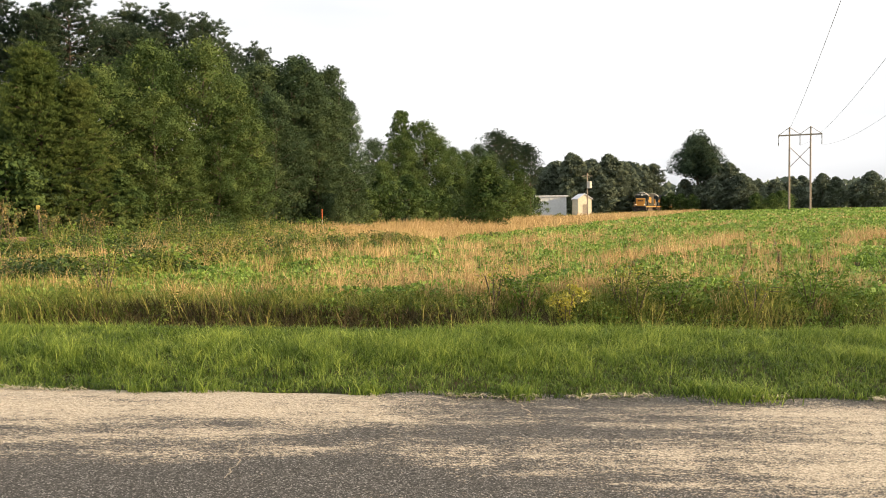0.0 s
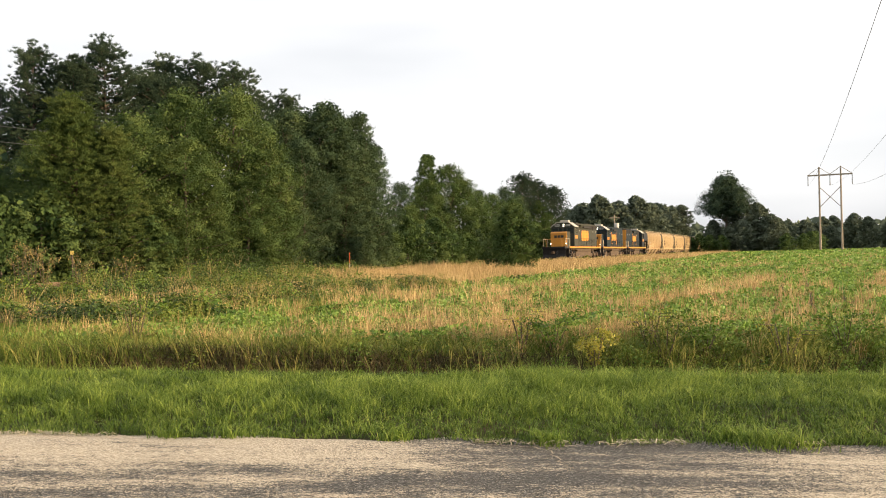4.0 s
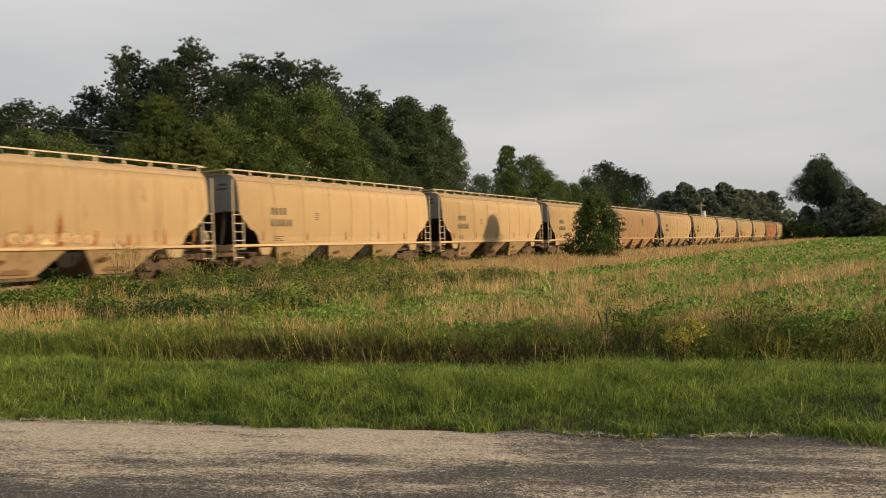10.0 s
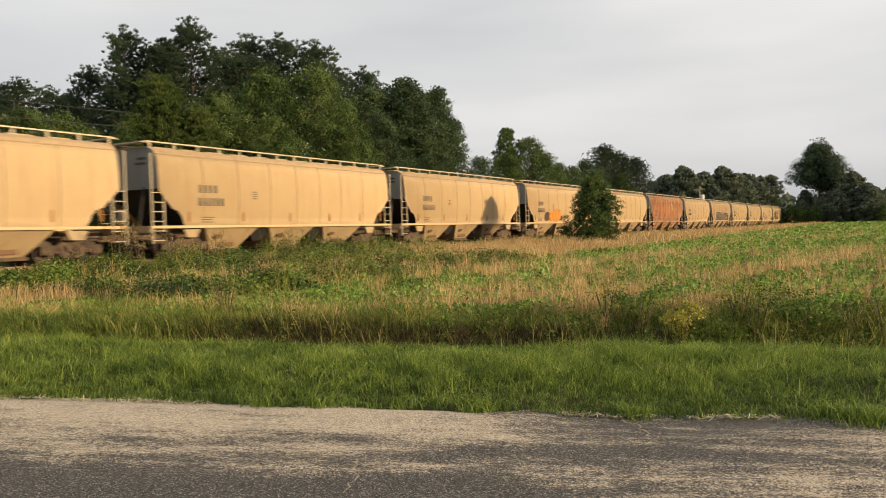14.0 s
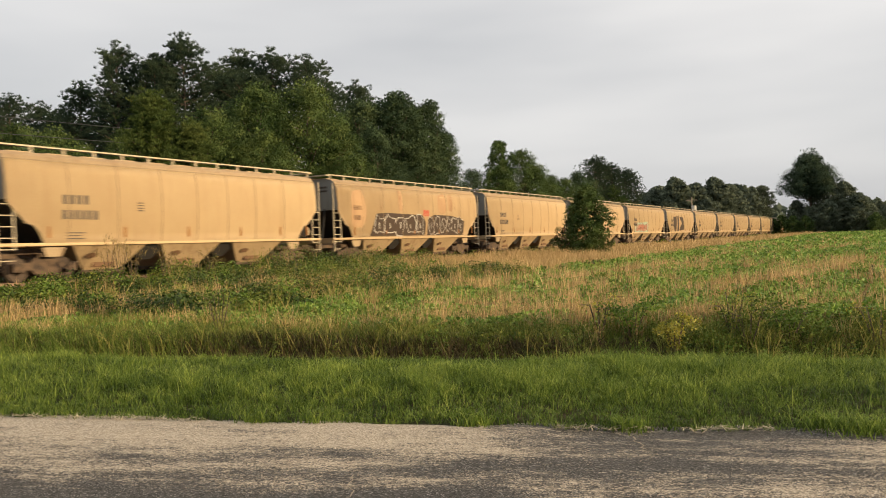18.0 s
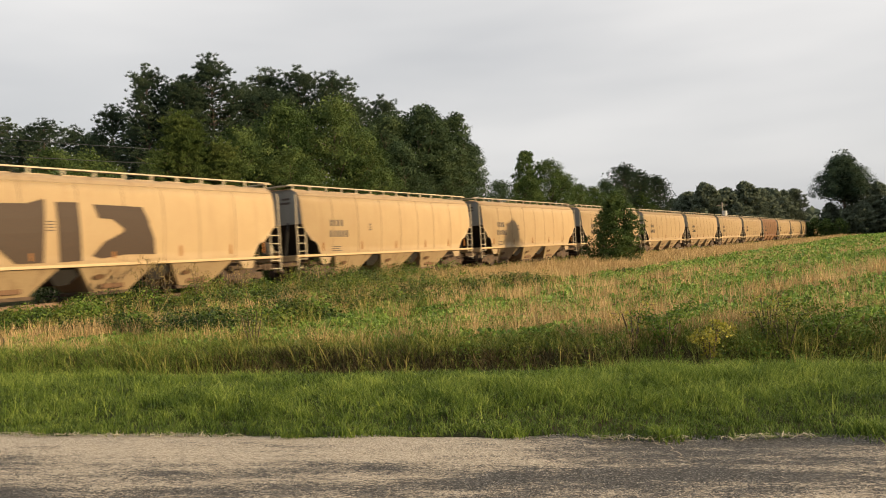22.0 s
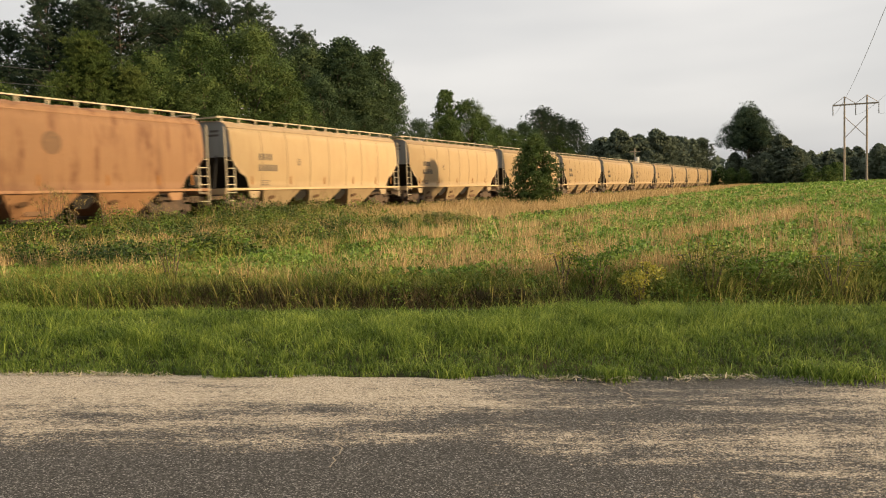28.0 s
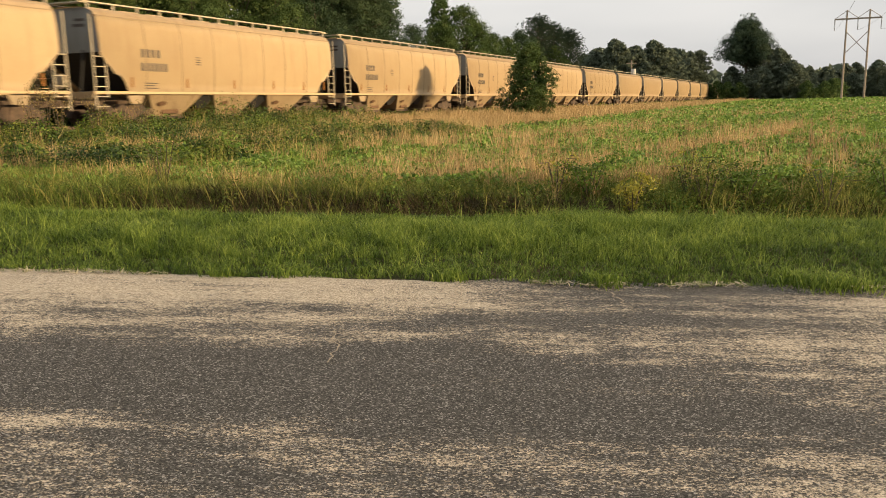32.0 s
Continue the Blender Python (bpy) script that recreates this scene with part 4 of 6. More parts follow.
def pine(name, h, r, mat, seed, low=0.45, boughs=64, size=0.28, label="", trunk=0.2, spire=False, fine=1.0):
    """A pine: bare lower trunk, boughs that rise at their ends, cushions of upright needle tufts on them."""
    global rng
    keep, rng = rng, np.random.default_rng(seed)
    rr = random.Random(seed)
    t = new(name)
    tagged(t, label, "tree", "trees of the wood")
    bm = B()
    rod(bm, (0, 0, -0.3), (0.1, 0.1, h * 0.6), trunk, trunk * 0.6, 8)
    rod(bm, (0.1, 0.1, h * 0.6), (0.1, 0.0, h * 0.97), trunk * 0.6, 0.03, 7)
    ends = []
    lean = [rr.uniform(0, 6.28) for _ in range(2)]
    for e in range(boughs):
        z = low + (0.96 - low) * ((e + rr.random()) / boughs) ** 0.85
        env = (1.03 - z) / (1.03 - low)
        a = e * 2.4 + rr.uniform(-0.6, 0.6)
        d = r * (env**0.8 if spire else min(1.0, 0.20 + 1.15 * env**0.75)) * rr.uniform(0.55, 1.1) * (1 + 0.25 * math.sin(2 * a + lean[0] + 8 * z))
        tip = Vector((math.cos(a) * d, math.sin(a) * d, min(h - size, z * h + d * 0.25)))
        rod(bm, (0.05, 0.05, z * h - d * 0.15), tip, 0.045, 0.015, 4)
        for g in (0.5, 0.78, 1.0):
            c = np.array(tip) * (g, g, 1) + (0, 0, -(1 - g) * d * 0.3)
            w = r * rr.uniform(0.11, 0.19) * (0.7 + 0.5 * env)
            ends.append(c + rng.normal(size=(int(9 * fine), 3)) * (w, w, w * 0.55))
    ends.append(np.array((0.1, 0.0, h - size)) + np.clip(rng.normal(size=(22, 3)), -1.5, 1.0) * (0.35, 0.35, 0.5))
    tr = new("trunk", bpy.data.meshes.new("trunk"))
    bm.to_mesh(tr.data); bm.free()
    tr.data.materials.append(M_BARK)
    tr.parent = t
    ends = np.concatenate(ends)
    per = 30
    c = np.repeat(ends, per, 0)
    d = rng.normal(size=c.shape)
    d[:, 2] = np.abs(d[:, 2]) * 0.9 + 0.55
    d[:, :2] += c[:, :2] / (r * 1.2)
    d /= np.linalg.norm(d, axis=1)[:, None]
    ln = rng.uniform(0.6, 1.2, len(c))[:, None] * size
    sd = np.cross(d, rng.normal(size=c.shape)); sd /= np.linalg.norm(sd, axis=1)[:, None]
    w = size * 0.055
    v = np.stack([c - sd * w * 0.6, c + sd * w * 0.6, c + d * ln + sd * w * 0.8, c + d * ln - sd * w * 0.8], 1).reshape(-1, 3)
    q = np.arange(len(c))[:, None] * 4 + [0, 1, 2, 3]
    cr = new("crown", mesh_np("crown", v, q, None, mat))
    cr.parent = t
    rng = keep
    return t


def stand(protos, places, label="", group=""):
    """Copies of the prototypes at (x, y, height), each turned and sized of its own."""
    r = random.Random(len(places) * 7 + 1)
    for j, (x, y, h) in enumerate(places):
        src, h0 = protos[j % len(protos)]
        k = h / h0
        wide = k * r.uniform(0.9, 1.12)
        m = Matrix.LocRotScale((x, y, float(land(x, y)) - 0.05), Euler((0, 0, r.uniform(0, 6.28))), (wide, wide, k))
        if not src.get("used"):
            src["used"] = 1
            src.matrix_basis = m
            t = src
        else:
            t = src.copy()
            scene.collection.objects.link(t)
            for o in src.children:
                c = o.copy()
                scene.collection.objects.link(c)
                c.parent = t
            t.matrix_basis = m
        tagged(t, label, "", group)
    return


PINE_A = (pine("pine_tree", 20, 3.4, M_NEEDLE, 101, 0.45), 20)
PINE_B = (pine("pine_tree", 20, 3.0, M_NEEDLE, 102, 0.38), 20)
PINE_C = (pine("pine_tree", 19, 3.6, M_NEEDLE, 103, 0.5), 19)
YOUNG = (pine("pine_tree", 10, 2.9, M_NEEDLE_LIGHT, 104, 0.06, 110, 0.24, spire=True), 10)
OAK_A = (broadleaf("broadleaf_tree", 12, 3.9, M_LEAF_B, 111, 0.08), 12)
OAK_B = (broadleaf("broadleaf_tree", 12, 3.7, M_LEAF_A, 112, 0.06), 12)
OAK_C = (broadleaf("broadleaf_tree", 12, 4.2, M_LEAF_B, 113, 0.05), 12)
DARK_A = (broadleaf("broadleaf_tree", 13, 3.7, M_LEAF_DARK, 114, 0.04, 700), 13)
DARK_B = (broadleaf("broadleaf_tree", 13, 3.1, M_LEAF_DARK, 115, 0.04, 700, peak=0.2), 13)
AIRY = (broadleaf("broadleaf_tree", 12, 2.6, M_LEAF_B, 116, 0.30, 300, 0.13, 34), 12)

stand([PINE_A, PINE_B, PINE_C], [(-39.7, 66.0, 16.5), (-34.0, 62.0, 18.6), (-32.0, 64.6, 18.0), (-28.7, 63.0, 19.1), (-30.6, 61.5, 17.2), (-27.2, 66.6, 17.4), (-26.8, 70.0, 19.3), (-22.9, 68.0, 18.7), (-20.2, 69.4, 18.2), (-18.7, 72.0, 16.2), (-16.9, 74.0, 16.7), (-24.6, 66.0, 16.6), (-36.6, 66.6, 15.8), (-25.0, 71.5, 17.6)],
      "tall dark pine with a ragged crown behind the wood", "pines behind the wood")
stand([PINE_B, PINE_C], [(-69.6, 92.0, 22.0), (-62.0, 88.0, 20.6), (-60.6, 92.0, 20.3), (-57.0, 90.0, 18.8), (-53.0, 88.0, 17.4), (-65.5, 90.0, 19.6), (-49.0, 88.0, 16.4), (-46.0, 90.0, 15.6), (-74.0, 94.0, 21.0)], "distant dark pine beyond the power line gap", "pines far off")
stand([YOUNG], [(-20.4, 40.9, 9.9), (-18.8, 42.0, 8.4)], "young bushy pine with light green tips beside the track", "young pines")
stand([OAK_A, OAK_B, OAK_C], [(-19.1, 45.0, 9.8), (-17.5, 49.0, 11.9), (-15.2, 51.2, 12.3), (-16.6, 46.8, 8.6), (-13.4, 51.6, 9.6), (-19.6, 50.0, 10.8), (-34.6, 50.0, 10.4), (-30.0, 48.0, 8.5), (-37.5, 59.0, 11.6), (-26.5, 50.0, 9.5), (-23.2, 47.5, 8.8), (-13.9, 49.6, 6.6)],
      "full green broad-leaved tree at the wood's edge beside the track", "broad-leaved trees of the wood")
stand([DARK_A, DARK_B], [(-13.3, 59.2, 12.4), (-10.7, 60.4, 12.9), (-11.9, 56.8, 9.8), (-8.6, 63.4, 12.6), (-9.6, 61.6, 11.0), (-7.8, 65.4, 10.4), (-14.4, 62.3, 12.2), (-9.4, 59.8, 8.4), (-12.6, 54.4, 7.2), (-9.9, 63.0, 12.3), (-12.0, 61.6, 12.7)],
      "dark evergreen tree at the end of the wood", "dark trees of the wood")
stand([OAK_B, DARK_A, OAK_A], [(-2.2, 92.6, 11.6), (-7.5, 88.0, 9.3), (-0.8, 94.6, 10.2), (1.1, 97.6, 9.0), (4.4, 103.6, 9.8), (-4.8, 89.0, 9.6), (2.6, 100.5, 8.8), (6.2, 108.4, 9.2), (-6.4, 85.5, 6.8), (9.4, 114.6, 8.6), (-3.6, 90.6, 8.0)],
      "green tree in the row behind the track", "trees behind the track")
stand([AIRY], [(-4.7, 91.0, 12.6)], "thin-crowned tree that stands above the row behind the track", "trees behind the track")
stand([PINE_C, PINE_A], [(7.2, 113.0, 12.5), (9.6, 115.6, 11.6), (11.6, 118.0, 11.0), (12.6, 118.6, 10.6), (8.3, 116.5, 12.0)], "dark pine in the row behind the track", "pines behind the track")

# undergrowth that closes the wood below the crowns
SHRUB_A = (broadleaf("shrub", 4, 2.2, M_LEAF_A, 121, 0.02, 500, 0.115, 20, trunk=0.06), 4)
SHRUB_B = (broadleaf("shrub", 4, 2.4, M_LEAF_B, 122, 0.02, 500, 0.115, 20, trunk=0.06), 4)
SHRUB_C = (broadleaf("shrub", 4, 2.1, M_LEAF_DARK, 123, 0.02, 500, 0.115, 20, trunk=0.06), 4)
r = random.Random(5)
places = []
for j in range(20):
    s = 26 + j * 2.6
    p = track_xy(s, 6.0 + r.uniform(-0.6, 1.5))
    places.append((float(p[0]), float(p[1]), r.uniform(2.8, 5.0)))
for j in range(18):
    s = 78 + j * 2.6
    p = track_xy(s, 7.0 + r.uniform(-1, 2.5))
    places.append((float(p[0]), float(p[1]), r.uniform(3.5, 6.0)))
stand([SHRUB_A, SHRUB_B, SHRUB_C], places, "leafy undergrowth at the wood's edge behind the track", "undergrowth")

# the bush on the field's side of the track
BUSH = broadleaf("broadleaf_tree", 5.05, 1.95, M_LEAF_A, 131, 0.02, 1500, 0.09, 56, "lone dense green sapling between the field and the track", 0.07, 0.08)
BUSH["group"] = "lone trees"
BUSH.location = (2.95, 56.3, float(land(2.95, 56.3)) - 0.05)

# far trees, their haze mixed into the leaf colour
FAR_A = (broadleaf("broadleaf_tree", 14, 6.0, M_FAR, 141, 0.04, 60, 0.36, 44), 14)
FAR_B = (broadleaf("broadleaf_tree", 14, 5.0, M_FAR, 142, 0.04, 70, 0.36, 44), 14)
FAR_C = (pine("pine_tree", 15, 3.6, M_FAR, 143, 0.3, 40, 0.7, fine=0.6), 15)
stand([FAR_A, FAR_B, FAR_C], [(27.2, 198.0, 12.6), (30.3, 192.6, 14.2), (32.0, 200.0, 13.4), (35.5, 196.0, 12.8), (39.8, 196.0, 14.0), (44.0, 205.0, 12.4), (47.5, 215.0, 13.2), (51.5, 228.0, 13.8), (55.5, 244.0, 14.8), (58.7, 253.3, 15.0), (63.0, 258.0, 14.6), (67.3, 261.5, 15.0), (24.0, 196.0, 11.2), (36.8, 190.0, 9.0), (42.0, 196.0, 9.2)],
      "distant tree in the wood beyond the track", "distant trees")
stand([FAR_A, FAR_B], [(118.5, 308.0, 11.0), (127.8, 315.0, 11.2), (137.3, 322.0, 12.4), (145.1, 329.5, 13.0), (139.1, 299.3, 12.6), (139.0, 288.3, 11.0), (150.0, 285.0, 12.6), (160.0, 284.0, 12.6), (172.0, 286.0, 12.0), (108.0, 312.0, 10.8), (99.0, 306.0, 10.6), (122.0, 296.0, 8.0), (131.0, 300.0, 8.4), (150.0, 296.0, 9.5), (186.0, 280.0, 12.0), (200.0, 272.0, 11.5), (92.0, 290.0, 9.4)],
      "hazy distant tree across the field", "distant trees")
# the big spreading tree and what grows at its foot
r = random.Random(15)
heads = []
for dx, dz, rad in ((0.0, 18.9, 2.2), (-2.0, 18.0, 1.9), (2.0, 18.3, 1.8), (-1.0, 16.6, 2.6), (1.6, 16.2, 2.6), (-4.6, 15.9, 1.7), (-5.6, 14.6, 1.7), (4.6, 15.9, 1.8), (6.2, 14.6, 1.7), (7.3, 13.0, 1.5), (-3.0, 14.2, 2.4), (3.4, 13.6, 2.4), (-7.0, 12.6, 1.4), (-4.4, 12.2, 1.9), (0.2, 13.6, 2.8), (5.0, 11.6, 1.8), (-7.8, 11.2, 1.2), (1.0, 11.0, 2.2), (-2.4, 11.0, 1.9)):
    for turn in (0.0, 0.9, -0.8, 1.9):
        heads.append(((dx * math.cos(turn), dx * math.sin(turn) + r.uniform(-1.5, 1.5), dz * 1.06 + r.uniform(-0.4, 0.2) - 0.3 * abs(turn)), rad * r.uniform(0.85, 1.05)))
BIG = broadleaf("pine_tree", 20.6, 7.0, M_NEEDLE, 151, 0.42, 170, 0.26, 34, "big dark pine with a domed crown at the field's far edge", 0.5, clumps=heads)
BIG["group"] = "lone trees"
BIG.location = (69.5, 223.0, -0.2)
stand([FAR_B, FAR_A], [(66.4, 224.4, 9.0), (74.0, 223.0, 13.8), (76.0, 217.0, 12.8), (77.5, 212.0, 9.6), (80.5, 216.0, 8.8), (71.0, 214.0, 8.4), (83.0, 222.0, 8.2), (64.5, 221.0, 6.4), (68.0, 216.0, 7.0)], "bushy tree at the foot of the big tree", "trees at the big tree")
stand([SHRUB_A, SHRUB_B], [(60.5, 216.7, 5.2), (62.5, 215.0, 4.8), (58.6, 217.5, 4.4), (65.0, 213.0, 4.6), (79.0, 206.0, 4.6), (84.0, 208.0, 4.4), (88.0, 214.0, 5.0), (92.0, 222.0, 5.2), (97.0, 232.0, 5.4), (103.0, 246.0, 5.6), (110.0, 262.0, 5.6)], "round green shrub at the field's far edge", "far shrubs")

# dense background of the wood
k = 26000
s, o = rng.uniform(-30, 82, k), rng.uniform(20, 56, k)
p = track_xy(s, o)
z = rng.uniform(0.2, 1, k) ** 0.8 * (8.5 - 2.0 * smooth(s, 50, 82))
v, q = leaves(np.stack([p[:, 0], p[:, 1], z], 1), rng.uniform(0.6, 1.3, k) * 0.62, 0.3, 0.7)
stuff("wood_interior", mesh_np("wood_interior", v, q, None, M_LEAF_DARK), "dark foliage inside the wood", "foliage")
# horizon wood, in the same leaf colour with haze painted in
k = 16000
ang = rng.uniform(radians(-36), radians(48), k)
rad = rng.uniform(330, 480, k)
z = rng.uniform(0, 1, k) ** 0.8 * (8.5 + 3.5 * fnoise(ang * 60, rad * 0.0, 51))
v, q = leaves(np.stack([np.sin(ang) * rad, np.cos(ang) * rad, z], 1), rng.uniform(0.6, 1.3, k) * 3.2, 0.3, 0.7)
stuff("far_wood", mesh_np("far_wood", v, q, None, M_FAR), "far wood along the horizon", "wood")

# ---- power line ----
M_POLE = plain_material("weathered_pole_wood", (0.30, 0.25, 0.20), 0.85, 0, 0.3, 6)
M_WIRE = plain_material("grey_wire", (0.12, 0.12, 0.12), 0.5, 0.6)
M_SHED = plain_material("pale_sheet_metal", (0.55, 0.57, 0.60), 0.5, 0.2, 0.15, 3)
M_HUT = plain_material("cream_hut_paint", (0.62, 0.55, 0.42), 0.6, 0, 0.2, 3)

tower = new("power_line_tower")
tagged(tower, "two-legged wooden power line tower with crossarm and bracing", "power tower")
tower.matrix_world = pose(86.2, 197.0, 0, 0, 0, -23)
W = 2.35
legs = []
for x in (-W, W):
    bm = B(); rod(bm, (x, 0, -0.5), (x, 0, 20.3), 0.26, 0.17, 8); part("leg", bm, M_POLE, tower)
bm = B(); box(bm, -4.9, 4.9, -0.12, 0.12, 18.15, 18.5); part("crossarm", bm, M_POLE, tower)
for x0, z0, x1, z1 in ((-W, 10.5, W, 15.5), (-W, 15.5, W, 10.5)):
    bm = B(); rod(bm, (x0, 0, z0), (x1, 0, z1), 0.09, seg=5); part("cross_brace", bm, M_POLE, tower)
for x0, x1 in ((-W, -4.7), (-W, 0), (W, 0), (W, 4.7)):
    bm = B(); rod(bm, (x0, 0, 20.2), (x1, 0, 18.5), 0.07, seg=5); part("arm_brace", bm, M_POLE, tower)
for x in (-4.8, 0, 4.8):
    bm = B()
    for z in np.arange(15.9, 18.1, 0.22):
        rod(bm, (x, 0, z), (x, 0, z + 0.12), 0.13, seg=8)
    rod(bm, (x, 0, 15.8), (x, 0, 18.2), 0.03, seg=5)
    part("insulator_string", bm, M_WIRE, tower)


def wire(name, a, b, sag, r, label, steps=24, group="power line wires"):
    bm = B()
    a, b = Vector(a), Vector(b)
    last = a
    for j in range(1, steps + 1):
        t = j / steps
        p = a.lerp(b, t) - Vector((0, 0, 4 * sag * t * (1 - t)))
        rod(bm, last, p, r, seg=4, caps=False)
        last = p
    return tagged(part(name, bm, M_WIRE), label, "wire", group)


T = tower.matrix_world
for arm, ex, ey, sag in ((-4.8, -6.0, -30.0, 3.4), (0.0, -1.6, -31.9, 4.2), (4.8, 2.8, -33.8, 5.0)):
    wire("overhead_wire", T @ Vector((arm, 0, 15.8)), (ex, ey, 18.5), sag, 0.02, "sagging power line wire", 40)

# lines along the railway at the wood
for z0, z1 in ((13.8, 9.4), (12.4, 8.5)):
    wire("overhead_wire", (-60, 24, z0), (-24.0, 50.5, z1), 0.5, 0.018, "thin line wire before the trees", group="line wires by the wood")

# ---- far buildings ----
shed = new("metal_shed")
tagged(shed, "long low pale sheet-metal shed behind the track", "shed")
shed.matrix_world = pose(17.0, 150.0, 0, 0, 0, 4)
bm = B(); box(bm, -6, 5.6, 0, 9, -0.2, 3.6); part("wall", bm, M_SHED, shed)
bm = B(); prism(bm, [(-6.3, 3.6), (5.9, 3.6), (5.9, 3.85), (-6.3, 3.85)], -0.3, 9.3); part("roof", bm, M_SHED, shed)
for x in np.arange(-5.5, 5.5, 1.0):
    bm = B(); box(bm, x - 0.03, x + 0.03, -0.05, 0, 0, 3.6); part("wall_rib", bm, M_SHED, shed)
hut = new("small_hut")
tagged(hut, "small cream hut with a pitched roof behind the track", "hut")
hut.matrix_world = pose(25.6, 148.0, 0, 0, 0, 12)
bm = B(); prism(bm, [(-1.3, -0.2), (1.3, -0.2), (1.3, 3.1), (0, 3.9), (-1.3, 3.1)], 0, 3); part("wall", bm, M_HUT, hut)
bm = B(); prism(bm, [(-1.5, 3.0), (0, 3.93), (1.5, 3.0), (1.5, 3.12), (0, 4.08), (-1.5, 3.12)], -0.2, 3.2); part("roof", bm, M_SHED, hut)
bm = B(); box(bm, -0.35, 0.45, -0.06, 0, -0.1, 2.1); part("door", bm, M_POLE, hut)
pole = new("utility_pole")
tagged(pole, "wooden utility pole with a pale transformer", "utility pole")
pole.location = (25.2, 143.0, 0)
bm = B(); rod(bm, (0, 0, -0.4), (0, 0, 7.6), 0.14, 0.10, 8); part("pole", bm, M_POLE, pole)
bm = B(); rod(bm, (0.35, -0.1, 4.9), (0.35, -0.1, 6.1), 0.40, 0.40, 12); part("transformer", bm, M_WHITEMARK, pole, "pale grey transformer can")
bm = B(); box(bm, -0.9, 0.9, -0.06, 0.06, 7.0, 7.12); part("crossarm", bm, M_POLE, pole)

# ---- line-side markers ----
M_MARK_ORANGE = plain_material("orange_marker_plastic", (0.50, 0.11, 0.03), 0.5)
mk = new("marker_post")
tagged(mk, "thin orange and white line-side marker post in the weeds", "marker post")
mk.location = (-8.2, 54.6, -0.1)
bm = B(); rod(bm, (0, 0, -0.1), (0, 0, 1.05), 0.028, seg=8); part("post", bm, M_WHITEMARK, mk, "white post")
bm = B(); rod(bm, (0, 0, 1.05), (0, 0, 1.75), 0.032, seg=8); part("sleeve", bm, M_MARK_ORANGE, mk, "orange sleeve")
M_YSIGN = plain_material("faded_yellow_sign", (0.55, 0.42, 0.10), 0.5)
sg = new("yellow_sign")
tagged(sg, "small yellow sign on a post among vines beside the track", "sign")
sg.location = (-17.6, 35.2, 0.1)
bm = B(); rod(bm, (0, 0, -0.1), (0, 0, 1.85), 0.03, seg=8); part("post", bm, M_BARK, sg)
bm = B(); box(bm, -0.08, 0.08, -0.06, -0.03, 1.66, 1.84, 0.01); part("plate", bm, M_YSIGN, sg)

# ---- track ----
m = Net("red_brown_ballast", 0.95, 0, 0.1)
f = m.noise(22, 4, where=m.geo.outputs["Position"], rough=0.7)
m.color(m.ramp(f, (0.3, (0.09, 0.055, 0.035)), (0.55, (0.20, 0.115, 0.07)), (0.75, (0.30, 0.21, 0.15)))).bump(f, 1.0, 0.06)
M_BALLAST = m.mat
prof = [(-2.7, -0.34), (-1.55, -0.10), (1.55, -0.10), (2.7, -0.34)]
vs, qs = [], []
for s in np.arange(-140, 1261, 20.0):
    for o, z in prof:
        vs.append((*track_xy(s, o), z + float(rail_z(s)) - 0.02))
k = len(vs) // 4
for j in range(k - 1):
    for e in range(3):
        qs.append((4 * j + e, 4 * j + 4 + e, 4 * j + 5 + e, 4 * j + 1 + e))
ballast = tagged(new("track_bed", mesh_np("track_bed", vs, qs, None, M_BALLAST)), "reddish ballast bed of the railway line", "track bed", kind="structure")
for o in (-0.76, 0.76):
    bm = B()
    prism(bm, [(-0.07, -0.17), (0.07, -0.17), (0.07, -0.15), (0.015, -0.13), (0.015, -0.04), (0.036, -0.03), (0.036, 0.0), (-0.036, 0.0), (-0.036, -0.03), (-0.015, -0.04), (-0.015, -0.13), (-0.07, -0.15)], -140, 260)
    rail = part("rail", bm, M_RAIL)
    x, y = track_xy(0, o)
    rail.matrix_world = pose(x, y, 0.72, 0, 0, TRACK_TURN - 90) @ pose(0, 0, 0, -0.2, 0, 0)
    tagged(rail, "worn steel rail with a bright top", "rail", "rails of the track", "structure")

M_GATE = plain_material("rusty_gate_cover", (0.15, 0.085, 0.045), 0.8)

# ---- the train ----
CAR = 18.4


def ring(bm, cx, cz, r, y0, y1, seg=16):
    return rod(bm, (cx, y0, cz), (cx, y1, cz), r, seg=seg)


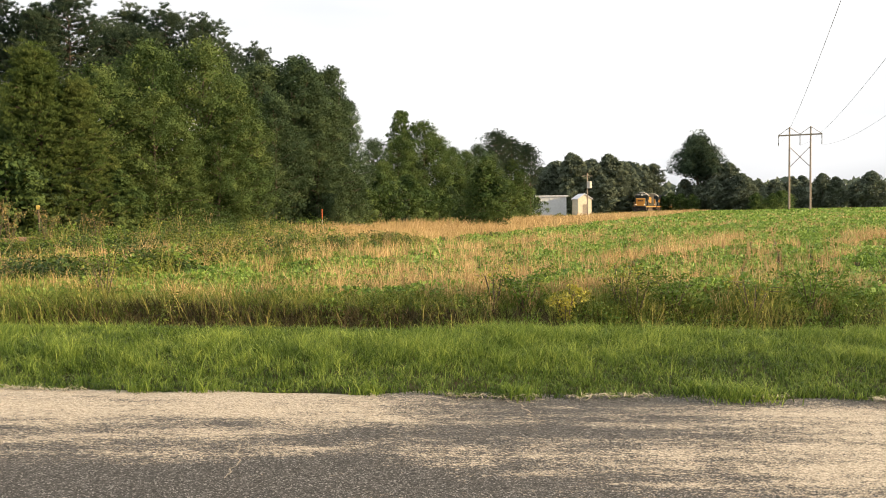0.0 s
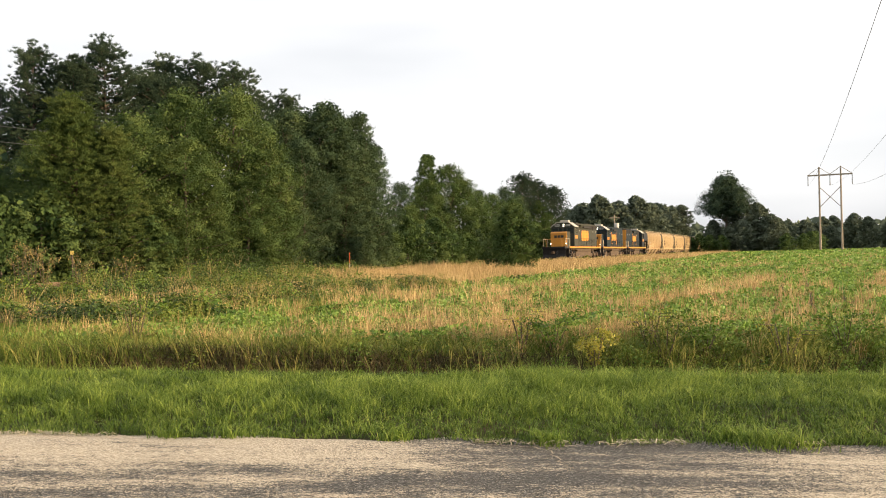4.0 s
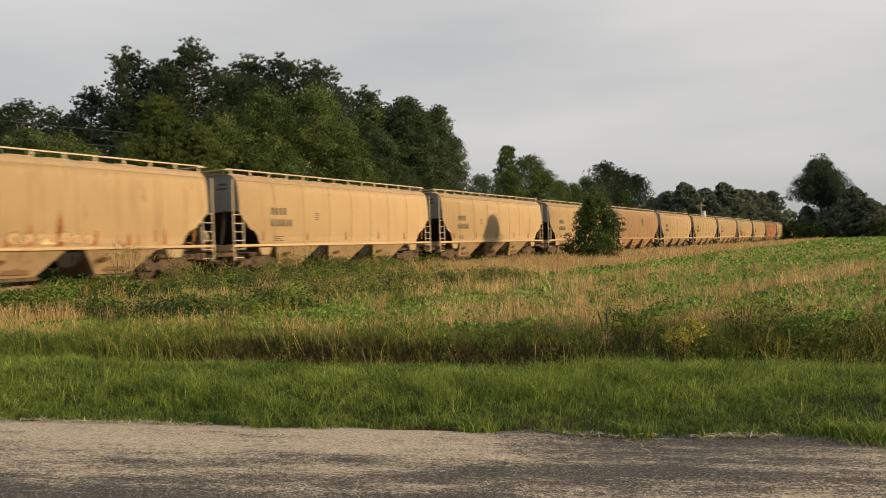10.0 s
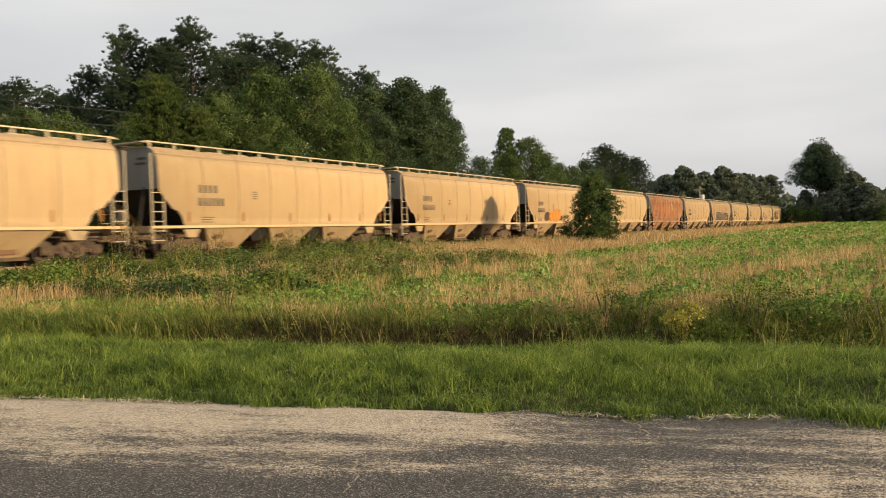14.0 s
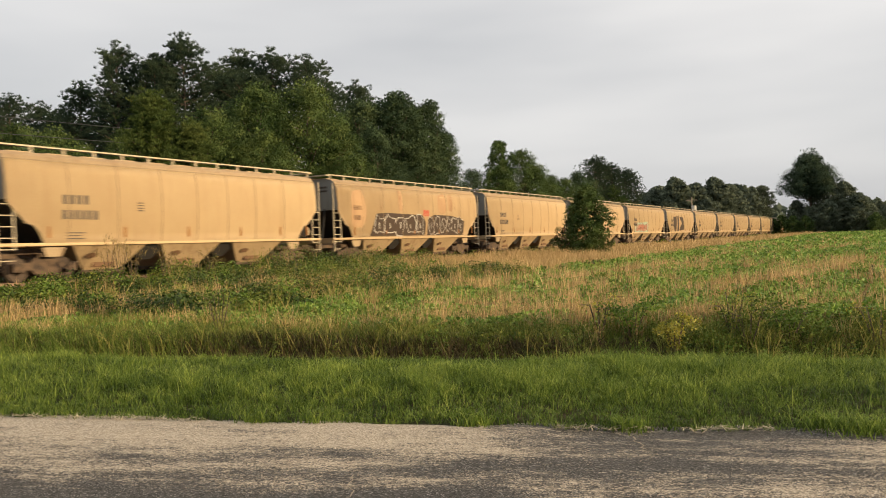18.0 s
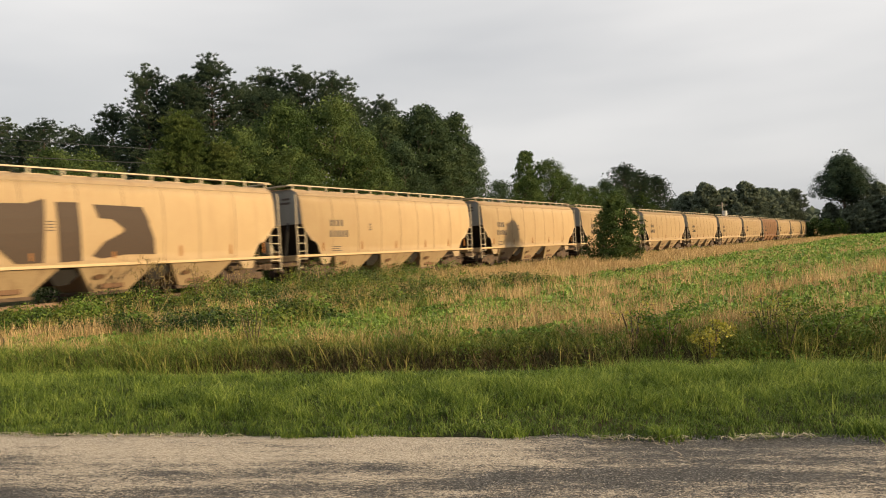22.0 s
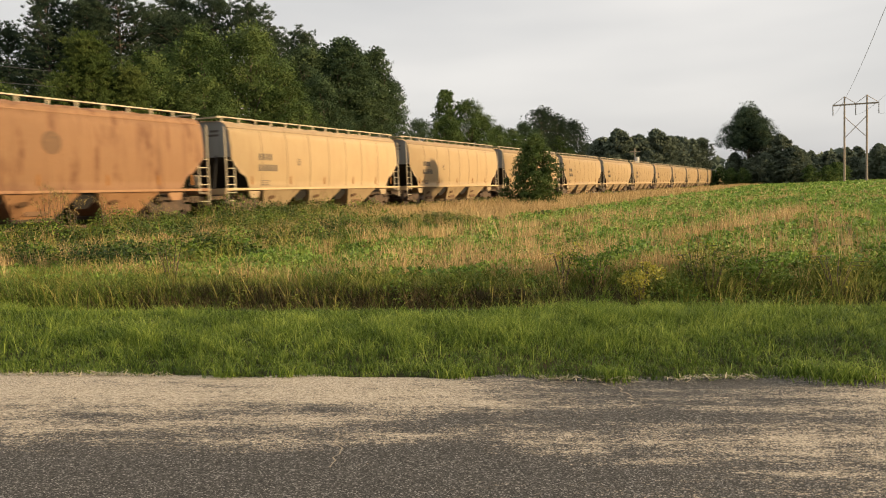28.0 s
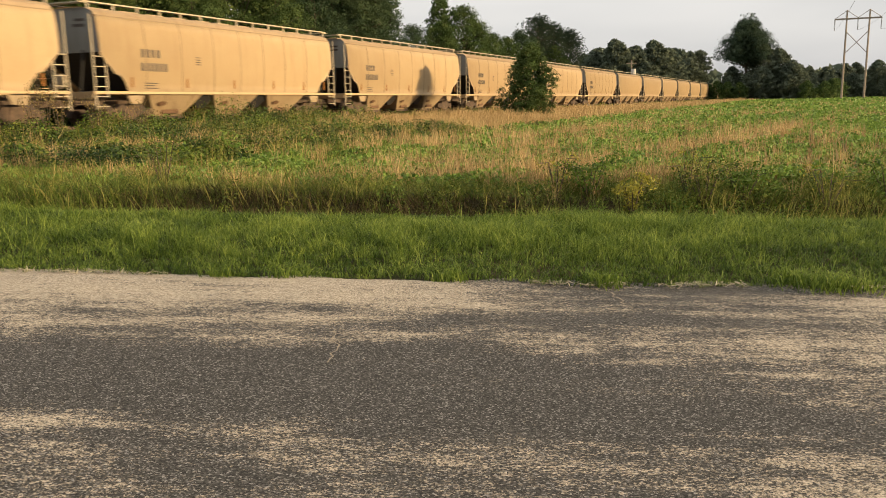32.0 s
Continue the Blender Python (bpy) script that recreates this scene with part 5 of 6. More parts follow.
def add_truck(parent, x, axles, base, r, mat_frame, label="grimy cast-steel truck"):
    """A truck under a vehicle: side frames, bolster, wheels on axles."""
    half = base * (axles - 1) / 2
    bm = B()
    for sgn in (-1, 1):
        y0, y1 = sgn * 0.98, sgn * 1.14
        if axles == 2:
            prism(bm, [(x - half - 0.32, 0.34), (x - half - 0.32, 0.66), (x - half + 0.25, 0.66), (x - 0.36, 0.86), (x + 0.36, 0.86), (x + half - 0.25, 0.66), (x + half + 0.32, 0.66), (x + half + 0.32, 0.34), (x + half - 0.28, 0.42), (x + 0.36, 0.22), (x - 0.36, 0.22), (x - half + 0.28, 0.42)], min(y0, y1), max(y0, y1))
        else:
            prism(bm, [(x - half - 0.45, 0.42), (x - half - 0.45, 0.78), (x - half + 0.4, 0.95), (x + half - 0.4, 0.95), (x + half + 0.45, 0.78), (x + half + 0.45, 0.42), (x + half - 0.3, 0.46), (x + base * 0.25, 0.34), (x - base * 0.25, 0.34), (x - half + 0.3, 0.46)], min(y0, y1), max(y0, y1))
    box(bm, x - 0.25, x + 0.25, -1.0, 1.0, 0.45, 0.8)
    t = part("truck", bm, mat_frame, parent, label)
    for j in range(axles):
        cx = x - half + j * base
        for sgn in (-1, 1):
            bm = B()
            ring(bm, cx, r, r, sgn * 0.68, sgn * 0.82, 20)
            ring(bm, cx, r, r + 0.025, sgn * 0.66, sgn * 0.69, 20)
            part("wheel", bm, M_STEEL, t)
            bm = B()
            ring(bm, cx, r, 0.13, sgn * 0.9, sgn * 1.18, 10)
            part("journal_box", bm, mat_frame, t)
        bm = B()
        ring(bm, cx, r, 0.08, -0.8, 0.8, 8)
        part("axle", bm, M_STEEL, t)
    if base > 1.8:
        for sgn in (-1, 1):
            for j in range(axles):
                cx = x - half + j * base
                for e in (-0.62, 0.62):
                    bm = B()
                    rod(bm, (cx + e - 0.16, sgn * 1.16, 0.86), (cx + e + 0.16, sgn * 1.16, 0.86), 0.11, seg=9)
                    box(bm, cx + e - 0.05, cx + e + 0.05, *sorted((sgn * 1.10, sgn * 1.18)), 0.3, 0.84)
                    part("brake_cylinder", bm, M_BLACK, t)
                bm = B()
                box(bm, cx - 0.24, cx + 0.24, *sorted((sgn * 1.12, sgn * 1.26)), r - 0.2, r + 0.24, 0.04)
                part("bearing_cap", bm, mat_frame, t)
    bm = B()
    for sgn in (-1, 1):
        for e in (-0.15, 0, 0.15):
            rod(bm, (x + e, sgn * 1.06, 0.32), (x + e, sgn * 1.06, 0.72), 0.06, seg=8)
    part("spring_set", bm, M_BLACK, t)
    return t


def add_coupler(parent, x, sgn):
    bm = B()
    box(bm, x, x + sgn * 0.85, -0.09, 0.09, 0.76, 0.98, 0.02)
    box(bm, x - sgn * 0.02, x + sgn * 0.22, -0.17, 0.15, 0.70, 1.02, 0.04)
    part("coupler", bm, M_TRUCK, parent)


def side_y(z):
    """Half width of the hopper's bulging side at a height."""
    return 1.50 + 0.13 * math.sin(math.pi * min(1.0, max(0.0, (z - 1.2) / 3.3))) - 0.06 * smooth(z, 3.9, 4.3)


def cut_z(x):
    """Lower edge of the side sheet: it curves up at both ends over the slope sheets."""
    d = min(x - 0.92, 17.48 - x)
    return float(np.interp(d, (0, 0.7, 1.0, 1.2, 1.32, 1.4), (2.73, 2.02, 1.93, 1.7, 1.45, 1.33)))


def graffiti(car, x0, x1, z0, z1, letters, fill, line, seed):
    """Sprayed shapes side by side: outlined blocks of uneven outline, with no legible letters."""
    r = random.Random(seed)
    w = (x1 - x0) / letters
    for j in range(letters):
        a, b = x0 + j * w + 0.03, x0 + (j + 1) * w - 0.03
        zc, zh = (z0 + z1) / 2, (z1 - z0) / 2
        rim, core = [], []
        for e in range(9):
            t = 2 * math.pi * e / 9 + r.uniform(-0.2, 0.2)
            q = r.uniform(0.55, 1.2)
            px, pz = (a + b) / 2 + q * (b - a) * 0.62 * math.cos(t), zc + q * zh * max(-1, min(1, 1.25 * math.sin(t)))
            rim.append((px, pz))
            core.append(((a + b) / 2 + (px - (a + b) / 2) * 0.88, zc + (pz - zc) * 0.91))
        for name, shape, mat, lift in (("graffiti_outline", rim, line, 0.012), ("graffiti_fill", core, fill, 0.020)):
            bm = B()
            vs = [bm.verts.new((x, -(side_y(z) + lift), z)) for x, z in shape]
            bm.faces.new(vs)
            bmesh.ops.triangulate(bm, faces=bm.faces)
            bmesh.ops.recalc_face_normals(bm, faces=bm.faces)
            part(name, bm, mat, car)
        bm = B()
        box(bm, (a + b) / 2 - w * 0.04, (a + b) / 2 + w * 0.03, -(side_y(zc) + 0.028), -(side_y(zc) + 0.02), zc - zh * 0.35, zc + zh * r.uniform(0.1, 0.4))
        part("graffiti_stroke", bm, line, car)


def text_bars(car, x, z, count, size, mat, gap=0.25, name="lettering_bar"):
    """Reporting marks, as plain bars."""
    for j in range(count):
        bm = B()
        px = x + j * size * (0.62 + gap)
        yb = side_y(z + size * 0.5) + 0.006
        box(bm, px, px + size * 0.46, -(yb + 0.006), -yb + 0.03, z, z + size)
        part(name, bm, mat, car)


def hopper(paint, label, ribbed=False, marks=True, far=False):
    car = new("covered_hopper_car")
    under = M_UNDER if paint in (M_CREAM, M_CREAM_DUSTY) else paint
    tagged(car, label, "hopper car", "hopper cars of the train")
    cols = sorted({0.92, 17.48, *[0.92 + e for e in (0.2, 0.45, 0.7, 0.85, 1.0, 1.1, 1.2, 1.32, 1.4)], *[17.48 - e for e in (0.2, 0.45, 0.7, 0.85, 1.0, 1.1, 1.2, 1.32, 1.4)], *np.linspace(2.6, 15.8, 13)})
    for sgn in (-1, 1):
        bm = B()
        grid = []
        for x in cols:
            lo = cut_z(x)
            grid.append([bm.verts.new((x, sgn * (side_y(z)), z)) for z in [lo + (4.20 - lo) * e / 8 for e in range(9)]])
        for a, b in zip(grid, grid[1:]):
            for e in range(8):
                f = bm.faces.new((a[e], b[e], b[e + 1], a[e + 1]))
                f.smooth = True
        bmesh.ops.solidify(bm, geom=bm.faces[:], thickness=0.02 * sgn)
        bmesh.ops.recalc_face_normals(bm, faces=bm.faces)
        part("side_sheet", bm, paint, car)
        # seams
        for x in () if far or sgn > 0 else (np.arange(2.9, 16.0, 1.05) if ribbed else (3.3, 5.4, 7.5, 9.4, 11.2, 13.0, 15.0)):
            bm = B()
            hw = 0.05 if ribbed else 0.018
            pr = 0.07 if ribbed else 0.012
            zs = [1.36 + (4.2 - 1.36) * e / 8 for e in range(9)]
            va = [[bm.verts.new((x + dx, sgn * (side_y(z) + dy), z)) for z in zs] for dx, dy in ((-hw, 0.0), (-hw * 0.6, pr), (hw * 0.6, pr), (hw, 0.0))]
            for a, b in zip(va, va[1:]):
                for e in range(8):
                    bm.faces.new((a[e], b[e], b[e + 1], a[e + 1]))
            bmesh.ops.recalc_face_normals(bm, faces=bm.faces)
            part("side_rib" if ribbed else "weld_seam", bm, M_SEAM if paint in (M_CREAM, M_CREAM_DUSTY) and not ribbed else paint, car)
        # eave angle and side sill
        bm = B()
        box(bm, 0.9, 17.5, sgn * 1.40, sgn * 1.50, 4.17, 4.215, 0.01)
        part("eave_angle", bm, M_SEAM if paint in (M_CREAM, M_CREAM_DUSTY) else paint, car)
        bm = B()
        box(bm, 0.55, 17.85, sgn * 1.42, sgn * 1.57, 1.23, 1.34, 0.012)
        part("side_sill", bm, paint, car)
        # corner ladders
        for xa, xb in ((0.62, 1.22), (17.18, 17.78)):
            bm = B()
            for x in (xa, xb):
                top = 4.2 if (x < 0.7 or x > 17.7) else 2.75
                box(bm, x - 0.025, x + 0.025, sgn * 1.53, sgn * 1.58, 0.62 if top > 3 else 1.1, top)
            for z in np.arange(0.75, 2.75, 0.38):
                rod(bm, (xa, sgn * 1.56, z), (xb, sgn * 1.56, z), 0.018, seg=5)
            part("ladder", bm, M_HAND if sgn < 0 else paint, car, "pale steel ladder")
        # reflector strips
        for x in () if far or sgn > 0 else (2.5, 5.7, 8.9, 12.0, 14.7, 16.7):
            bm = B()
            z1 = 2.42 if x < 3 else 1.95
            box(bm, x - 0.045, x + 0.045, sgn * (side_y(1.75) - 0.01), sgn * (side_y(1.75) + 0.015), 1.5, z1)
            part("reflector_strip", bm, M_REFLECT, car)
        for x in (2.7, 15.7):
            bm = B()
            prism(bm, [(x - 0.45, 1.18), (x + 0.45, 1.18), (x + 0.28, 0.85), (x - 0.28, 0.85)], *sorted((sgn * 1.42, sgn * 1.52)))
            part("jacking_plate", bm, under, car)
    # roof
    bm = B()
    pr = [(-1.45, 4.19), (-1.38, 4.34), (-1.18, 4.46), (-0.8, 4.53), (0, 4.56), (0.8, 4.53), (1.18, 4.46), (1.38, 4.34), (1.45, 4.19)]
    va = [[bm.verts.new((x, y, z)) for y, z in pr] for x in (0.92, 6.5, 12.0, 17.48)]
    for a, b in zip(va, va[1:]):
        for e in range(len(pr) - 1):
            bm.faces.new((a[e], b[e], b[e + 1], a[e + 1]))
    bmesh.ops.solidify(bm, geom=bm.faces[:], thickness=-0.02)
    bmesh.ops.recalc_face_normals(bm, faces=bm.faces)
    part("roof", bm, M_ROOFDUST if paint in (M_CREAM, M_CREAM_DUSTY, M_TAN) else paint, car, "dusty roof")
    # hatches
    for x in () if far else np.linspace(2.4, 16.0, 10):
        bm = B()
        box(bm, x - 0.5, x + 0.5, -0.28, 0.28, 4.53, 4.64, 0.03)
        part("roof_hatch", bm, paint, car)
    # running boards on posts
    for sgn in (-1, 1):
        bm = B()
        box(bm, 0.7, 17.7, sgn * 1.13, sgn * 1.18, 4.685, 4.735)
        rb = part("running_board", bm, M_HAND, car, "pale galvanised running board")
        bm = B()
        box(bm, 0.72, 17.68, sgn * 0.88, sgn * 1.128, 4.69, 4.715)
        part("grating", bm, M_GRATE, rb, "dark walkway grating")
        for x in () if far else np.linspace(0.95, 17.45, 14 if sgn < 0 else 6):
            bm = B()
            box(bm, x - 0.04, x + 0.04, sgn * 1.12, sgn * 1.17, 4.44, 4.69)
            part("post", bm, M_HAND, rb)
    for xa, xb in ((0.55, 0.9), (17.5, 17.85)):
        bm = B()
        box(bm, xa, xb, -1.15, 1.15, 4.655, 4.695)
        part("end_walkway", bm, M_HAND, car)
    # ends: upright upper sheet, slope sheet, posts, end sill
    for x, sg in ((0.92, 1), (17.48, -1)):
        bm = B()
        vs = [(-1.44, 4.2), (-1.36, 4.34), (-1.16, 4.45), (-0.8, 4.52), (0.8, 4.52), (1.16, 4.45), (1.36, 4.34), (1.44, 4.2), (1.6, 3.2), (1.6, 2.82), (-1.6, 2.82), (-1.6, 3.2)]
        a = [bm.verts.new((x + sg * 0.01, y, z)) for y, z in vs]
        b = [bm.verts.new((x + sg * 0.04, y, z)) for y, z in vs]
        bm.faces.new(a); bm.faces.new(b[::-1])
        for e in range(len(vs)):
            bm.faces.new((a[e], a[(e + 1) % len(vs)], b[(e + 1) % len(vs)], b[e]))
        bmesh.ops.recalc_face_normals(bm, faces=bm.faces)
        end = part("end_sheet", bm, M_END, car, "end sheet greyed for the shade on it")
        for zz, ww in ((4.0, 0.5), (3.8, 0.62)):
            bm = B()
            box(bm, x - sg * 0.012, x + sg * 0.008, -0.95, -0.95 + ww, zz, zz + 0.10)
            part("lettering_bar", bm, M_LETTER, end)
        # slope sheet in near-black: the shade behind the cutout is painted on
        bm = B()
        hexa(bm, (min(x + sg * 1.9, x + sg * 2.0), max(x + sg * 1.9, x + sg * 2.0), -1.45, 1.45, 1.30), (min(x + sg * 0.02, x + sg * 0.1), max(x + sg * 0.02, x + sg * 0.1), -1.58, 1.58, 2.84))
        part("slope_sheet", bm, M_BLACK, car, "slope sheet painted black for the shade on it")
        bm = B()
        box(bm, min(x - sg * 0.37, x - sg * 0.22), max(x - sg * 0.37, x - sg * 0.22), -1.5, 1.5, 1.05, 1.33, 0.02)
        part("end_sill", bm, paint, car)
        for y in (-0.75, 0.75):
            bm = B()
            rod(bm, (x - sg * 0.28, y, 1.3), (x + sg * 0.02, y, 2.9), 0.05, seg=6)
            part("end_post", bm, M_BLACK, car)
        bm = B()
        rod(bm, (x - sg * 0.15, 0.55, 1.75), (x - sg * 0.05, 0.55, 1.75), 0.30, seg=14)
        part("brake_wheel", bm, M_HAND, car)
        add_coupler(car, 0.05 if sg > 0 else 18.35, sg)
    # centre sill and the three hoppers
    bm = B()
    box(bm, 0.7, 17.7, -0.28, 0.28, 0.82, 1.16)
    part("centre_sill", bm, M_TRUCK, car)
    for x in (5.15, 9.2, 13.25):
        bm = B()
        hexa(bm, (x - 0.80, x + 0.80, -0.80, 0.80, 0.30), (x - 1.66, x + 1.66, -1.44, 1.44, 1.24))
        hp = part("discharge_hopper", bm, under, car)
        bm = B()
        box(bm, x - 0.95, x + 0.95, -0.86, 0.86, 0.19, 0.32, 0.02)
        part("outlet_gate", bm, M_TRUCK, hp)
        bm = B()
        box(bm, x - 0.5, x + 0.5, -1.0, -0.9, 0.42, 0.62, 0.02)
        part("vibrator_bracket", bm, M_GATE, hp)
        bm = B()
        for e in range(10):
            a = e * math.tau / 10
            bm.verts.new((x - 0.75 + 0.24 * math.cos(a), -1.262 - 0.077 * math.sin(a), 0.85 + 0.10 * math.sin(a)))
        bm.faces.new(bm.verts[:])
        g = bmesh.ops.extrude_face_region(bm, geom=bm.faces[:])
        bmesh.ops.translate(bm, vec=(0, -0.03, 0.0), verts=[v for v in g["geom"] if isinstance(v, bmesh.types.BMVert)])
        bmesh.ops.recalc_face_normals(bm, faces=bm.faces)
        part("gate_cover", bm, M_GATE, hp, "rusty oval cover")
    # added black fillers that stand for the shade between the bays
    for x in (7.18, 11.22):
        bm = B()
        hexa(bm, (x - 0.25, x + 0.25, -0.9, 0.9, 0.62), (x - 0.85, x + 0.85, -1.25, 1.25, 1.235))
        part("bay_partition", bm, M_BLACK, car, "black filler for the shaded gap between the hoppers")
    for x in (2.65, 15.75):
        add_truck(car, x, 2, 1.78, 0.42, M_TRUCK)
    if marks:
        text_bars(car, 3.05, 2.70, 4, 0.33, M_LETTER)
        text_bars(car, 3.02, 2.16, 6, 0.33, M_LETTER, 0.16)
        for z, w in ((1.66, 0.75), (1.56, 0.60), (1.46, 0.75)):
            bm = B()
            box(bm, 3.2, 3.2 + w, -(side_y(z) + 0.008), -(side_y(z) - 0.01), z, z + 0.035)
            part("data_panel_bar", bm, M_LETTER, car)
        for e in range(4):
            bm = B()
            box(bm, 6.3, 6.55, -(side_y(2.6) + 0.012), -(side_y(2.6) - 0.01), 2.5 + e * 0.1, 2.54 + e * 0.1)
            part("data_panel_bar", bm, M_LETTER, car)
    return car


def loco(kind, length, body, flip, label, bracket):
    """A road-switcher: deck, nose, cab, long hood, trucks, rails. x runs back from the front coupler."""
    L = length
    eng = new("diesel_locomotive")
    tagged(eng, label, "locomotive", "locomotives at the head of the train")
    six = kind == "six"
    bm = B()
    box(bm, 0.6, L - 0.8, -1.45, 1.45, 1.36, 1.56, 0.01)
    box(bm, 1.6, L - 1.6, -0.6, 0.6, 0.95, 1.38)
    part("deck", bm, M_BLACK, eng)
    # nose front, cab front and back, hood end, emblem from and to
    nose0, cab0, cab1, hood1, em0, em1 = {"six": (3.1, 5.05, 7.05, 19.7, 10.75, 14.7), "high": (1.3, 3.15, 5.2, 17.65, 9.2, 12.05), "four": (0.9, 2.3, 4.5, 16.7, 8.05, 10.85)}[kind]
    for sgn in (-1, 1):
        bm = B()
        box(bm, nose0 - 0.4, hood1 + 0.35, sgn * 1.44, sgn * 1.50, 1.40, 1.61, 0.01)
        part("sill_stripe", bm, M_ORANGE, eng, "orange-yellow sill stripe")
    bm = B()
    prism(bm, [(nose0, 1.56), (nose0, 3.25), (nose0 + 0.16, 3.42), (cab0, 3.50), (cab0, 1.56)], -0.98, 0.98)
    bmesh.ops.bevel(bm, geom=[e for e in bm.edges if abs(e.verts[0].co.y - e.verts[1].co.y) < 0.01], offset=0.06, segments=2, affect="EDGES")
    part("nose", bm, body, eng)
    bm = B()
    prism(bm, [(nose0 - 0.02, 1.62), (nose0 - 0.02, 3.29), (nose0 + 0.14, 3.46), (nose0 + 0.24, 3.47), (nose0 + 0.10, 1.62)], -1.02, 1.02)
    nf = part("nose_front", bm, M_ORANGE, eng, "orange-yellow nose front")
    for y in (-0.62, -0.2, 0.22):
        bm = B()
        box(bm, nose0 - 0.05, nose0 - 0.02, y, y + 0.34, 2.72, 3.02)
        part("emblem_block", bm, body, nf)
    # cab with window openings framed by posts
    bm = B()
    box(bm, cab0, cab1, -1.5, 1.5, 1.56, 3.28)
    box(bm, cab0, cab1, -1.5, 1.5, 3.95, 4.10)
    for x0, x1 in ((cab0, cab0 + 0.55), (cab0 + 1.0, cab0 + 1.08), (cab1 - 0.45, cab1)):
        for sgn in (-1, 1):
            box(bm, x0, x1, *sorted((sgn * 1.44, sgn * 1.5)), 3.28, 3.95)
    for y0, y1 in ((-1.5, -1.35), (-0.62, -0.5), (-0.12, 0.12), (0.5, 0.62), (1.35, 1.5)):
        box(bm, cab0, cab0 + 0.08, y0, y1, 3.28, 3.95)
    box(bm, cab1 - 0.08, cab1, -1.5, 1.5, 3.28, 3.95)
    hexa(bm, (cab0, cab1, -1.48, 1.48, 4.10), (cab0, cab1, -0.80, 0.80, 4.64))
    cab = part("cab", bm, body, eng)
    bm = B()
    box(bm, cab0 + 0.02, cab0 + 0.05, -1.4, 1.4, 3.28, 3.95)
    part("windscreen", bm, M_GLASS, cab, "dark cab glass")
    for sgn in (-1, 1):
        bm = B()
        box(bm, cab0 + 0.5, cab1 - 0.4, *sorted((sgn * 1.45, sgn * 1.46)), 3.28, 3.95)
        part("side_window", bm, M_GLASS_PALED, cab, "cab side window paled by a painted reflection")
        bm = B()
        prism(bm, [(cab0 + 0.45, 3.98), (cab1 - 0.2, 3.98), (cab1 - 0.2, 4.03), (cab0 + 0.45, 4.03)], *sorted((sgn * 1.5, sgn * 1.80)))
        part("sun_visor", bm, body, cab)
        # the roof's slope
        bm = B()
        v = [bm.verts.new((x, sgn * y, z)) for x in (cab0 - 0.10, cab1 + 0.04) for y, z in ((1.55, 4.085), (0.80, 4.655), (0.80, 4.70), (1.57, 4.13))]
        for f in ((0, 1, 2, 3), (4, 5, 6, 7), (0, 1, 5, 4), (1, 2, 6, 5), (2, 3, 7, 6), (3, 0, 4, 7)):
            bm.faces.new([v[e] for e in f])
        bmesh.ops.recalc_face_normals(bm, faces=bm.faces)
        part("roof_slope", bm, M_CABWHITE, cab, "off-white sloping cab roof panel")
    bm = B()
    box(bm, cab0 - 0.10, cab1 + 0.04, -0.80, 0.80, 4.655, 4.70)
    part("cab_roof", bm, M_CABWHITE, cab, "off-white cab roof")
    bm = B()
    box(bm, cab0 + 0.75, cab1 - 0.35, -0.55, 0.55, 4.70, 4.98, 0.07)
    part("air_conditioner", bm, M_CABWHITE, cab)
    # number boards and headlights over the windscreen
    for y in (-0.98, 0.42):
        bm = B()
        box(bm, cab0 - 0.14, cab0, y, y + 0.56, 4.18, 4.44, 0.02)
        nb = part("number_board", bm, M_WHITEMARK, cab, "white number board with bars")
        for e in range(4):
            bm = B()
            box(bm, cab0 - 0.155, cab0 - 0.14, y + 0.06 + e * 0.12, y + 0.13 + e * 0.12, 4.22, 4.40)
            part("number_bar", bm, M_LETTER, nb)
    for y, z in ((-0.14, 4.20), (-0.14, 4.40), (-0.98, 1.98), (0.98, 1.98)):
        bm = B()
        x = cab0 - 0.16 if z > 3 else nose0 - 0.3
        rod(bm, (x, y, z), (x + 0.1, y, z), 0.085, seg=12)
        part("headlight", bm, M_LAMP, eng, "lit headlight")
    # long hood
    bm = B()
    prism(bm, [(cab1, 1.56), (cab1, 4.66), (hood1 - 0.1, 4.66), (hood1, 4.53), (hood1, 1.56)], -0.98, 0.98)
    bmesh.ops.bevel(bm, geom=[e for e in bm.edges if e.verts[0].co.z > 4.5 and e.verts[1].co.z > 4.5], offset=0.10, segments=2, affect="EDGES")
    hood = part("long_hood", bm, body, eng)
    bm = B()
    box(bm, hood1 - 0.05, hood1 + 0.03, -0.96, 0.96, 1.6, 4.5, 0.03)
    tail = part("hood_end", bm, M_ORANGE if bracket == "end" else body, eng)
    # wider roof section, grilles, blowers
    box_x = (cab1 + 0.15, cab1 + 2.2)
    for sgn in (-1, 1):
        for x0, x1, z0, z1 in ((box_x[0], box_x[1], 3.84, 4.50), (hood1 - 4.6, hood1 - 2.5, 3.98, 4.48), (hood1 - 2.4, hood1 - 0.35, 3.98, 4.48)):
            if kind == "high" and x0 > 10:
                continue
            bm = B()
            box(bm, x0, x1, *sorted((sgn * 0.97, sgn * 1.0)), z0, z1)
            for zz in np.arange(z0 + 0.06, z1, 0.1):
                box(bm, x0, x1, *sorted((sgn * 1.0, sgn * 1.015)), zz, zz + 0.03)
            part("intake_grille", bm, M_GRILLE, hood, "brown intake grille")
        bm = B()
